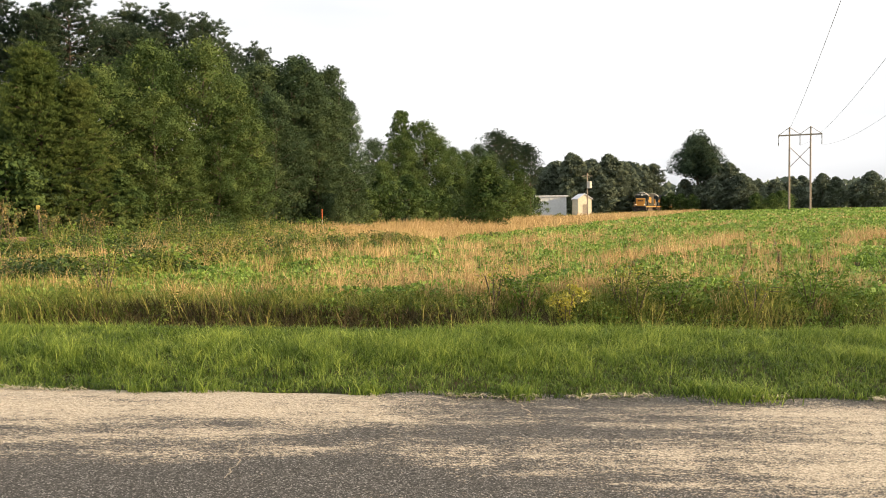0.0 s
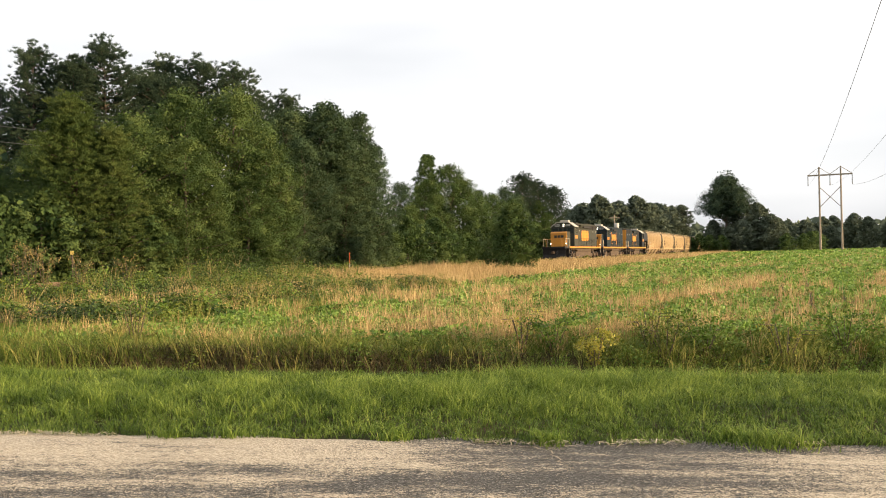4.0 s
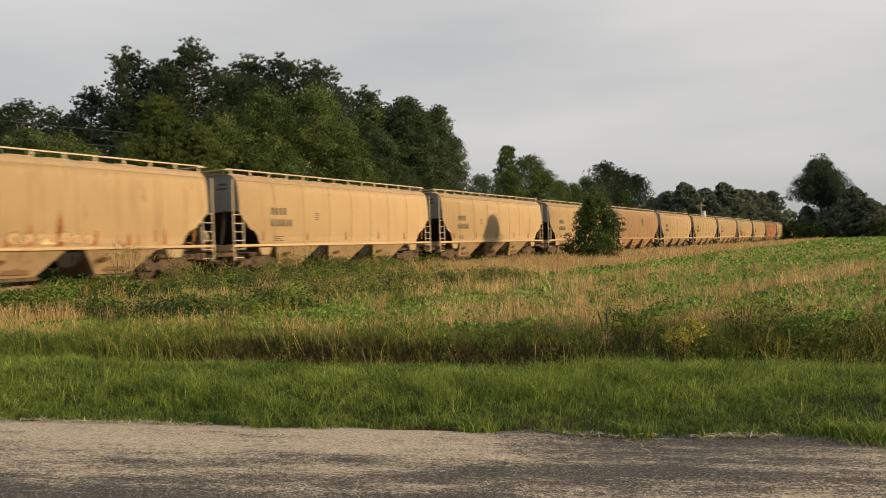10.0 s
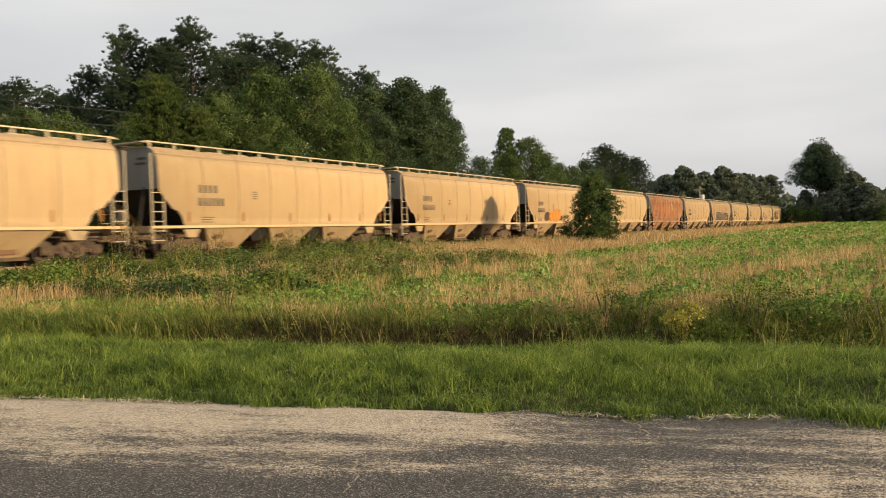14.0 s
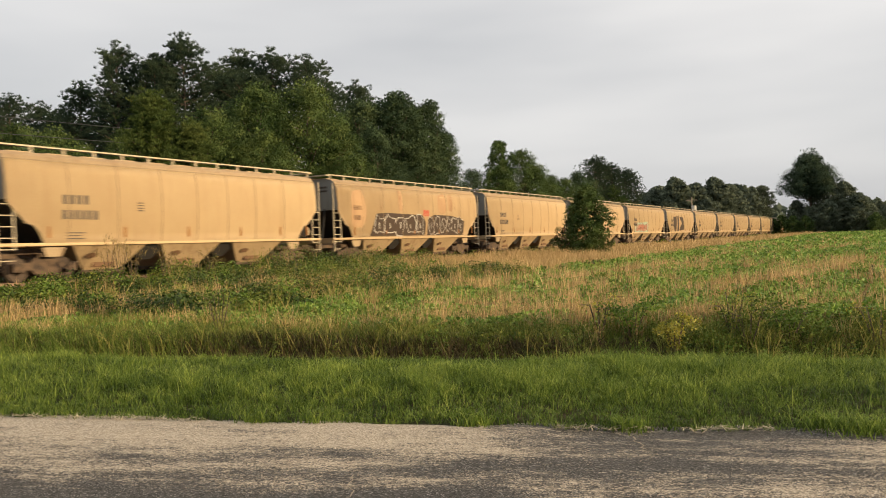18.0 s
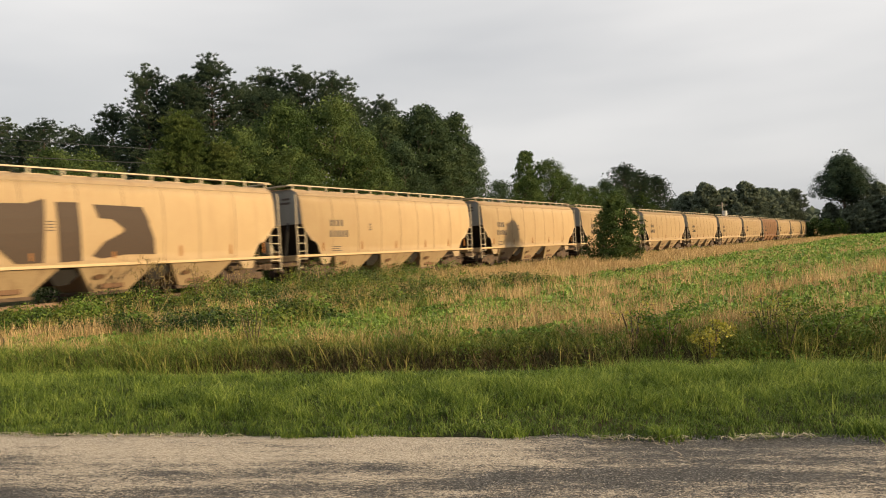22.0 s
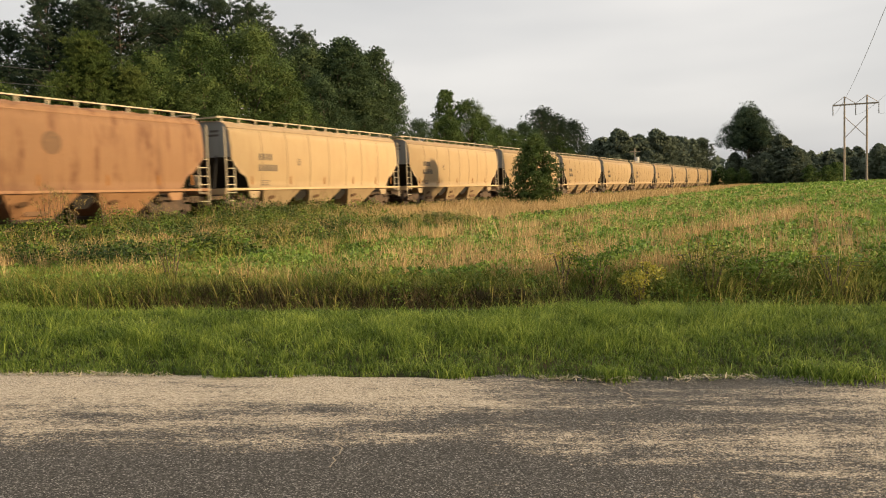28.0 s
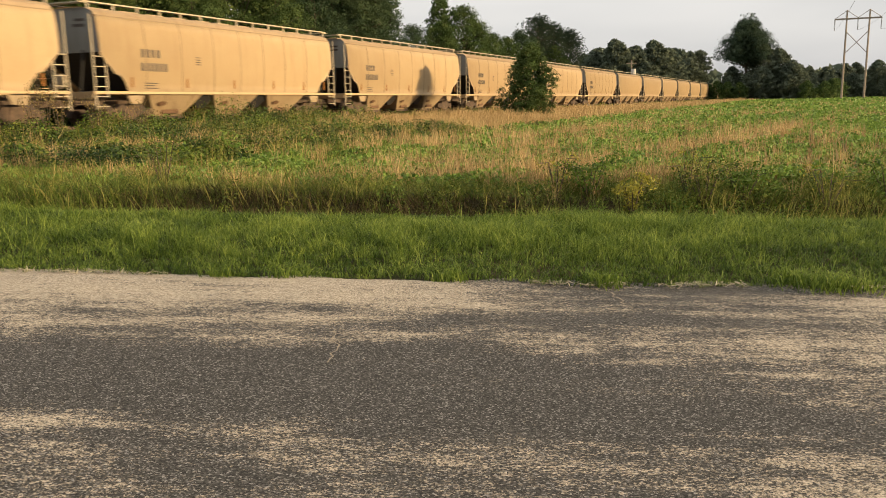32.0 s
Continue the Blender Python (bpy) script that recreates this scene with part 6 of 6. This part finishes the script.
        hexa(bm, (em0 - 0.8, em1 - 0.1, *sorted((sgn * 0.9, sgn * 0.99)), 3.95), (em0 - 1.2, em1 + 0.3, *sorted((sgn * 0.6, sgn * 1.24)), 4.42))
        bl = part("dynamic_brake_blister", bm, body, hood)
        bm = B()
        box(bm, em0 + 0.4, em1 - 0.1, *sorted((sgn * 1.0, sgn * 1.22)), 4.10, 4.36)
        part("blister_grille", bm, M_BLACK, hood)
        # hood doors
        k = int((hood1 - cab1 - 2.4) / 0.95)
        for e in range(k):
            x = cab1 + 2.3 + e * 0.95
            bm = B()
            box(bm, x, x + 0.90, *sorted((sgn * 0.975, sgn * 0.995)), 1.75, 2.95)
            d = part("hood_door", bm, body, hood)
            bm = B()
            box(bm, x + 0.06, x + 0.10, *sorted((sgn * 0.995, sgn * 1.02)), 2.2, 2.5)
            part("door_latch", bm, M_BLACK, d)
        # emblem: three plain orange blocks, brackets round them
        ex = em0
        for e in range(3):
            bm = B()
            x0 = ex + e * (1.33 if six else 0.96)
            w, h0, h1 = (1.27, 2.36, 3.76) if six else (0.90, 2.56, 3.56)
            cut = 0.16 * w
            prism(bm, [(x0 + cut, h0), (x0 + w - cut, h0), (x0 + w, h0 + cut), (x0 + w, h1 - cut), (x0 + w - cut, h1), (x0 + cut, h1), (x0, h1 - cut), (x0, h0 + cut)], *sorted((sgn * 0.995, sgn * 1.006)))
            part("emblem_block", bm, M_ORANGE, hood, "orange emblem block")
        if not six:
            for x0, sg in ((em0 - 0.44, 1), (em1 + 0.40, -1)):
                bm = B()
                yy = sorted((sgn * 0.995, sgn * 1.008))
                box(bm, x0 - 0.06, x0 + 0.06, *yy, 2.30, 3.86)
                box(bm, min(x0, x0 + sg * 0.28), max(x0, x0 + sg * 0.28), *yy, 3.74, 3.86)
                box(bm, min(x0, x0 + sg * 0.28), max(x0, x0 + sg * 0.28), *yy, 2.30, 2.42)
                part("emblem_bracket", bm, M_ORANGE, hood)
                for e in (0.12, 0.40):
                    bm = B()
                    rod(bm, (x0 + sg * e, sgn * 0.99, 2.12), (x0 + sg * e, sgn * 1.008, 2.12), 0.11, seg=10)
                    part("emblem_dot", bm, M_ORANGE, hood)
        # cab number, as bars
        for e in range(4):
            bm = B()
            x0 = cab0 + 0.35 + e * 0.36
            box(bm, x0, x0 + 0.28, *sorted((sgn * 1.5, sgn * 1.508)), 2.62, 3.04)
            part("number_bar", bm, M_ORANGE, cab)
        # handrail
        bm = B()
        zr = 2.68
        rod(bm, (cab1 + 0.2, sgn * 1.42, zr), (hood1 + 0.6, sgn * 1.42, zr), 0.018, seg=5)
        for x in np.arange(cab1 + 0.3, hood1 + 0.6, 1.45):
            rod(bm, (x, sgn * 1.42, 1.56), (x, sgn * 1.42, zr), 0.02, seg=5)
        part("handrail", bm, M_BLACK, eng)
        for x0, x1 in ((min(1.05, nose0 - 0.25), nose0 - 0.1), (hood1 + 0.35, L - 0.8)):
            bm = B()
            for x in (x0, x1):
                rod(bm, (x, sgn * 1.40, 0.75), (x, sgn * 1.40, 2.55), 0.025, seg=6)
            rod(bm, (x0, sgn * 1.40, 2.55), (x1, sgn * 1.40, 2.55), 0.025, seg=6)
            part("grab_rail", bm, M_HAND, eng)
        # marker lights
        for x in (cab1 + 2.6, hood1 - 2.6, hood1 - 0.9):
            bm = B()
            box(bm, x, x + 0.14, *sorted((sgn * 0.99, sgn * 1.04)), 3.62, 3.75, 0.02)
            part("class_lamp", bm, M_WHITEMARK, hood)
        # steps
        for x in (nose0 - 0.35 if kind != "four" else 1.05, L - 1.2):
            bm = B()
            for z in (0.35, 0.72, 1.08):
                box(bm, x - 0.38, x + 0.38, *sorted((sgn * 1.12, sgn * 1.48)), z, z + 0.05)
            box(bm, x - 0.42, x - 0.38, *sorted((sgn * 1.1, sgn * 1.48)), 0.35, 1.36)
            box(bm, x + 0.38, x + 0.42, *sorted((sgn * 1.1, sgn * 1.48)), 0.35, 1.36)
            part("step_well", bm, M_BLACK, eng)
    # roof fans and stack
    for x in ((hood1 - 1.2, hood1 - 2.6, hood1 - 4.0) if kind != "high" else (hood1 - 1.5, hood1 - 3.2)):
        bm = B()
        rod(bm, (x, 0, 4.64), (x, 0, 4.78), 0.60, 0.56, seg=18)
        part("radiator_fan", bm, M_OLIVE if body == M_OLIVE else M_BLACK, hood)
    bm = B()
    box(bm, cab1 + 3.6, cab1 + 4.5, -0.3, 0.3, 4.64, 4.84, 0.05)
    part("exhaust_stack", bm, M_BLACK, hood)
    bm = B()
    rod(bm, (cab1 + 1.0, 0.0, 4.74), (cab1 + 1.35, 0.0, 4.74), 0.07, 0.12, seg=8)
    part("air_horn", bm, M_STEEL, hood)
    # plow, pilots, tank, trucks, couplers
    for x, sg in ((0.6 if kind == "four" else 0.95, 1), (L - 0.8, -1)):
        bm = B()
        box(bm, min(x, x + sg * 0.12), max(x, x + sg * 0.12), -1.42, 1.42, 0.45, 1.56)
        hexa(bm, (min(x - sg * 0.35, x), max(x - sg * 0.35, x), -1.35, 1.35, 0.12), (min(x - sg * 0.08, x), max(x - sg * 0.08, x), -1.35, 1.35, 0.62))
        part("pilot", bm, M_BLACK, eng)
        bm = B()
        for y in (-1.0, 1.0):
            rod(bm, (x - sg * 0.05, y, 1.5), (x - sg * 0.05, y, 2.55), 0.025, seg=6)
        rod(bm, (x - sg * 0.05, -1.0, 2.5), (x - sg * 0.05, 1.0, 2.5), 0.02, seg=6)
        part("end_railing", bm, M_ORANGE, eng, "orange end railing")
        add_coupler(eng, 0.05 if sg > 0 else L - 0.05, sg)
        bm = B()
        for y in (-0.5, -0.35, 0.4, 0.55):
            rod(bm, (x - sg * 0.02, y, 1.2), (x - sg * 0.35, y * 0.9, 0.55), 0.03, seg=5)
        part("air_hose", bm, M_BLACK, eng)
    a, b = (6.2, L - 6.2) if six else (6.3, L - 6.3)
    bm = B()
    prism(bm, [(a + 0.3, 0.95), (a + 0.1, 0.6), (a + 0.5, 0.28), (b - 0.5, 0.28), (b - 0.1, 0.6), (b - 0.3, 0.95)], -1.3, 1.3)
    part("fuel_tank", bm, M_TRUCK, eng)
    for sgn in (-1, 1):
        bm = B()
        rod(bm, (a + 0.6, sgn * 1.25, 1.12), (b - 0.6, sgn * 1.25, 1.12), 0.17, seg=10)
        part("air_reservoir", bm, M_TRUCK, eng)
        rr = random.Random(int(L * 10) + sgn)
        for x in np.arange(2.6, L - 2.6, 0.62):
            bm = B()
            w, h = rr.uniform(0.12, 0.42), rr.uniform(0.08, 0.34)
            box(bm, x, x + w, *sorted((sgn * rr.uniform(1.0, 1.1), sgn * rr.uniform(1.2, 1.36))), 1.36 - h, 1.37, 0.015)
            part("underframe_fitting", bm, M_TRUCK, eng)
        bm = B()
        for z in (1.30, 1.22):
            rod(bm, (2.4, sgn * 1.32, z), (L - 2.4, sgn * 1.32, z), 0.022, seg=5)
        part("air_pipe", bm, M_TRUCK, eng)
    if six:
        add_truck(eng, 5.2, 3, 1.95, 0.5, M_TRUCK)
        add_truck(eng, L - 4.1, 3, 1.95, 0.5, M_TRUCK)
    else:
        add_truck(eng, 4.1, 2, 2.75, 0.5, M_TRUCK)
        add_truck(eng, L - 4.0, 2, 2.75, 0.5, M_TRUCK)
    return eng


def train_pose(s, length, flip=False):
    """A vehicle whose front coupler stands at s; it follows the fall of the line."""
    x, y = track_xy(s)
    tilt = -math.degrees(math.atan2(float(rail_z(s + length * 0.5) - rail_z(s - length * 0.5)), length))
    return pose(float(x), float(y), float(rail_z(s)), 0, -tilt if flip else tilt, TRACK_TURN + (180 if flip else 0))


# seconds, and where the first hopper's front coupler stands on the track then
RUN = [(0, 247.8), (1, 223.4), (2, 200.3), (3, 177.3), (6, 103.6), (7, 79.2), (8, 55.4), (9, 32.0), (10, 7.5), (11, -17.1), (12, -40.7), (13, -64.7),
       (16, -138.0), (17, -163.0), (18, -186.9), (19, -210.1), (20, -234.9), (21, -259.1), (22, -284.1), (23, -308.8), (24, -333.1),
       (26.5, -395.0), (27, -407.1), (28, -430.3), (29, -455.5), (30, -480.3), (31, -504.8), (32, -529.3)]
TRAIN = []                                         # vehicle, metres behind the first hopper's coupler, turned about
L_SIX, L_HIGH, L_FOUR = 21.0, 19.2, 18.2
TRAIN.append((loco("six", L_SIX, M_OLIVE, False, "dusty dark grey six-axle diesel locomotive with orange nose, leading", "body"), -L_SIX - L_HIGH - L_FOUR, False))
TRAIN.append((loco("high", L_HIGH, M_BLUE, False, "dark blue four-axle diesel locomotive with white cab roof and orange nose", "body"), -L_HIGH - L_FOUR, False))
TRAIN.append((loco("four", L_FOUR, M_BLUE, True, "dark blue four-axle diesel locomotive running long hood first", "end"), 0.0, True))

M_RUSTDARK = paint_material("dark_rust", (0.20, 0.072, 0.032), (0.26, 0.12, 0.06), (0.12, 0.045, 0.02), 0.85, 0.5, 0.8)
M_RUSTRED = paint_material("rust_bloom", (0.28, 0.10, 0.038), (0.31, 0.165, 0.083), (0.17, 0.052, 0.02), 0.8, 0.5, 0.8)
plain_car = hopper(M_CREAM, "cream-painted covered hopper car with dark lettering")
first_car = hopper(M_CREAM_DUSTY, "dusty cream covered hopper car with rust runs and graffiti low down", marks=False)
tan_car = hopper(M_TAN, "faded tan covered hopper car with a round green emblem")
rust_car = hopper(M_RUST, "heavily rusted red-orange covered hopper car", marks=False)
brown_car = hopper(M_BROWN, "brown covered hopper car with a faded round emblem")
tag_car = hopper(M_CREAM_DUSTY, "cream covered hopper car with large dark graffiti along its side", marks=False)
red_tag_car = copy_thing(plain_car, Matrix()); red_tag_car["label"] = "cream covered hopper car with red and white graffiti"
figure_car = copy_thing(plain_car, Matrix()); figure_car["label"] = "cream covered hopper car with large brown graffiti shapes"
small_tag_car = copy_thing(plain_car, Matrix()); small_tag_car["label"] = "cream covered hopper car with a small black scribble at the sill"
orange_tag_car = copy_thing(plain_car, Matrix()); orange_tag_car["label"] = "cream covered hopper car with an orange graffiti block"
faint_tag_car = copy_thing(plain_car, Matrix()); faint_tag_car["label"] = "cream covered hopper car with faint outlined graffiti"
distant_car = hopper(M_CREAM, "cream-painted covered hopper car far down the line", marks=False, far=True)



def sprayed(car, outline, mat, lift=0.016, name="graffiti_shape"):
    """One sprayed shape that follows the bulge of the side."""
    bm = B()
    f = bm.faces.new([bm.verts.new((x, 0, z)) for x, z in outline])
    bmesh.ops.triangulate(bm, faces=[f])
    for _ in range(2):
        bmesh.ops.subdivide_edges(bm, edges=bm.edges[:], cuts=1, use_grid_fill=True)
    for v in bm.verts:
        v.co.y = -(side_y(v.co.z) + lift)
    bmesh.ops.recalc_face_normals(bm, faces=bm.faces)
    return part(name, bm, mat, car)


def crescent(car, xc, zc, r, a0, a1, w, mat, name, label=""):
    """Part of a ring that follows the side."""
    turn = [radians(a0 + (a1 - a0) * e / 12) for e in range(13)]
    rim = [(xc + r * math.cos(t), zc + r * math.sin(t)) for t in turn]
    back = [(xc + (r - w) * math.cos(t), zc + (r - w) * math.sin(t)) for t in turn[::-1]]
    bm = B()
    va = [bm.verts.new((x, -(side_y(z) + 0.018), z)) for x, z in rim]
    vb = [bm.verts.new((x, -(side_y(z) + 0.018), z)) for x, z in back[::-1]]
    for e in range(12):
        bm.faces.new((va[e], va[e + 1], vb[e + 1], vb[e]))
    bmesh.ops.recalc_face_normals(bm, faces=bm.faces)
    return part(name, bm, mat, car, label)


def disc(car, xc, zc, r, mat, lift=0.012):
    return sprayed(car, [(xc + r * math.cos(e * math.tau / 20), zc + r * math.sin(e * math.tau / 20)) for e in range(20)], mat, lift, "round_emblem")


def blob(x0, x1, z0, z1, seed, k=16, rough=0.2):
    """An uneven cloud outline within these bounds."""
    r = random.Random(seed)
    out = []
    for e in range(k):
        t = e * math.tau / k
        g = 1 - rough * r.random()
        px, pz = math.copysign(abs(math.cos(t)) ** 0.6, math.cos(t)), math.copysign(abs(math.sin(t)) ** 0.6, math.sin(t))
        out.append(((x0 + x1) / 2 + (x1 - x0) / 2 * px * g, max(z0, (z0 + z1) / 2 + (z1 - z0) / 2 * pz * g)))
    return out


# large dark graffiti, with stains above it
sprayed(tag_car, [(4.0, 1.40), (10.2, 1.40), (10.25, 2.2), (9.8, 2.66), (8.0, 2.70), (7.2, 2.60), (5.8, 2.74), (4.6, 2.68)], M_BROWNMARK, 0.006, "graffiti_shadow")
sprayed(tag_car, [(10.45, 1.40), (15.4, 1.40), (15.5, 2.3), (15.0, 2.5), (13.4, 2.68), (12.2, 2.62), (11.2, 2.70), (10.5, 2.4)], M_BROWNMARK, 0.006, "graffiti_shadow")
graffiti(tag_car, 4.3, 10.1, 1.46, 2.62, 5, M_BROWNMARK, M_WHITEMARK, 3)
graffiti(tag_car, 10.5, 15.3, 1.46, 2.60, 6, M_BROWNMARK, M_WHITEMARK, 4)
for x in (9.9, 10.15, 10.4):
    sprayed(tag_car, [(x, 2.62), (x + 0.14, 2.58), (x + 0.22, 2.95), (x + 0.08, 3.0)], M_RED)
for x0, x1, z0, z1, seed in ((2.1, 3.6, 1.8, 4.0, 1), (11.8, 13.0, 2.75, 4.1, 2), (13.2, 13.9, 2.9, 4.1, 3), (7.0, 7.5, 2.8, 4.1, 4)):
    sprayed(tag_car, blob(x0, x1, z0, z1, seed, 14, 0.12), M_TAN, 0.004, "brown_stain")
text_bars(tag_car, 2.4, 2.85, 4, 0.24, M_GATE, 0.2)
text_bars(tag_car, 2.4, 2.32, 4, 0.24, M_GATE, 0.1)
# the first car: stencilled marks, scraped pale patches, rust, scribbles low down
text_bars(first_car, 2.87, 2.30, 4, 0.32, M_WHITEMARK, 0.18)
text_bars(first_car, 2.85, 1.76, 6, 0.28, M_WHITEMARK, 0.18)
for x0, x1, z0, z1, seed in ((4.5, 5.6, 1.40, 2.15, 5), (5.3, 6.3, 1.40, 2.3, 6), (6.5, 7.6, 1.40, 2.4, 7), (7.5, 8.2, 1.40, 1.85, 8), (9.6, 10.6, 1.40, 1.75, 9)):
    sprayed(first_car, blob(x0, x1, z0, z1, seed, 16, 0.35), M_PALE, 0.004, "scraped_patch")
graffiti(first_car, 8.6, 11.9, 1.42, 1.85, 7, M_CREAM_DUSTY, M_GATE, 6)
# pink graffiti with a pale halo
graffiti(red_tag_car, 3.9, 9.0, 1.42, 2.44, 7, M_PINK, M_LETTER, 7)
sprayed(red_tag_car, [(3.55, 1.40), (9.3, 1.40), (9.4, 2.2), (8.8, 2.64), (6.5, 2.52), (4.5, 2.5), (3.6, 2.1)], M_TEAL, 0.006, "graffiti_halo")
# broad brown shapes
sprayed(figure_car, [(4.2, 3.4), (5.6, 3.42), (6.25, 3.6), (6.15, 1.42), (5.15, 1.42), (5.25, 2.2), (4.25, 2.2)], M_BROWNMARK)
sprayed(figure_car, [(6.65, 3.5), (7.5, 3.5), (7.6, 1.45), (6.75, 1.42)], M_BROWNMARK)
sprayed(figure_car, [(8.1, 3.45), (10.2, 3.4), (10.5, 2.8), (9.7, 2.2), (10.7, 2.2), (10.75, 1.6), (9.4, 1.62), (8.4, 1.5), (8.0, 1.6), (8.5, 2.1), (9.3, 2.45), (9.5, 2.9), (8.3, 2.95)], M_BROWNMARK)
graffiti(small_tag_car, 4.9, 6.6, 1.42, 1.85, 5, M_GATE, M_LETTER, 10)
# orange bubbles between two dark clouds
sprayed(orange_tag_car, blob(4.3, 5.8, 1.42, 2.25, 21, 14, 0.3), M_BROWNMARK, 0.006, "dark_cloud")
sprayed(orange_tag_car, blob(7.65, 8.6, 1.42, 1.95, 22, 12, 0.3), M_BROWNMARK, 0.006, "dark_cloud")
for x, z, r in ((5.05, 1.78, 0.40), (5.65, 2.12, 0.32), (5.75, 1.72, 0.34), (6.3, 2.10, 0.34), (6.45, 1.72, 0.36), (6.95, 2.16, 0.27), (7.0, 1.80, 0.30)):
    disc(orange_tag_car, x + 0.85, z, r, M_RED, 0.010)
    disc(orange_tag_car, x + 0.85, z, r - 0.05, M_ORANGE, 0.016)
sprayed(orange_tag_car, blob(14.95, 15.7, 1.42, 1.80, 23, 12, 0.5), M_PINK, 0.006, "red_scribble")
# faint outlines
for j, (a0, a1) in enumerate(((30, 330), (-60, 200), (-150, 150), (60, 380), (-90, 120), (20, 300))):
    crescent(faint_tag_car, 9.4 + j * 0.56, 1.86 + 0.04 * (j % 2), 0.32, a0, a1, 0.045, M_LETTER, "graffiti_stroke")
for j in range(4):
    crescent(faint_tag_car, 13.2 + j * 0.42, 2.02, 0.24, 40 + 180 * (j % 2), 150 + 180 * (j % 2), 0.04, M_LETTER, "scribble_stroke")
# rust runs low on the first car
rr = random.Random(12)
for x in (5.0, 5.9, 6.5, 6.8, 7.4, 7.8, 8.1, 8.5, 9.4, 10.5, 12.0, 13.4, 13.8, 15.0):
    a, w, z1 = x + rr.uniform(-0.15, 0.15), rr.uniform(0.08, 0.34), rr.uniform(1.7, 2.7)
    sprayed(first_car, [(a, 1.38), (a + w, 1.38), (a + w * 0.8, (1.38 + z1) / 2), (a + w * 0.4, z1), (a + w * 0.1, (1.5 + z1) / 2)], M_RUSTRED, 0.005, "rust_run")
# rust blooms in upright panels between pale strips
rr = random.Random(8)
for x in np.arange(2.6, 16.2, 1.28):
    a, b = x + rr.uniform(-0.1, 0.1), x + rr.uniform(0.85, 1.12)
    z0, z1 = rr.uniform(1.45, 2.5), rr.uniform(3.7, 4.05)
    sprayed(rust_car, [(a + 0.1, z0), ((a + b) / 2, z0 - 0.12), (b - 0.05, z0 + 0.1), (b, z1 - 0.2), (b - 0.1, z1), (a + 0.1, z1 - 0.05), (a, (z0 + z1) / 2)], M_RUSTRED, 0.004, "rust_bloom")
    sprayed(rust_car, blob(a + 0.05, b - 0.05, z1 - 0.75, z1 - 0.05, int(x * 10), 14, 0.3), M_RUSTDARK, 0.008, "dark_rust_bloom")
text_bars(rust_car, 3.05, 2.40, 4, 0.26, M_GATE, 0.3)
text_bars(rust_car, 3.05, 1.98, 5, 0.26, M_GATE, 0.12)
crescent(rust_car, 11.35, 3.15, 0.48, -100, 150, 0.26, M_LIME, "crescent_emblem", "faded yellow-green crescent")
disc(tan_car, 10.8, 3.13, 0.47, M_GATE)
crescent(tan_car, 10.8, 3.13, 0.47, -190, 20, 0.30, M_GREEN, "crescent_emblem", "faded green crescent")
disc(brown_car, 9.5, 3.05, 0.42, M_GATE)

SPECIAL = {0: first_car, 4: tan_car, 8: orange_tag_car, 10: rust_car, 12: tag_car, 15: red_tag_car, 16: figure_car, 19: small_tag_car, 23: faint_tag_car, 24: brown_car}
for k in range(46):
    if k in SPECIAL:
        car = SPECIAL[k]
    elif k == 2:
        car = plain_car
    elif k == 45:
        car = distant_car
    else:
        car = copy_thing(distant_car if k > 34 else plain_car, Matrix())
    TRAIN.append((car, k * CAR, False))


def motions():
    for vehicle, behind, flip in TRAIN:
        walk(vehicle, [(t, train_pose(s + behind, CAR, flip)) for t, s in RUN])


motions()
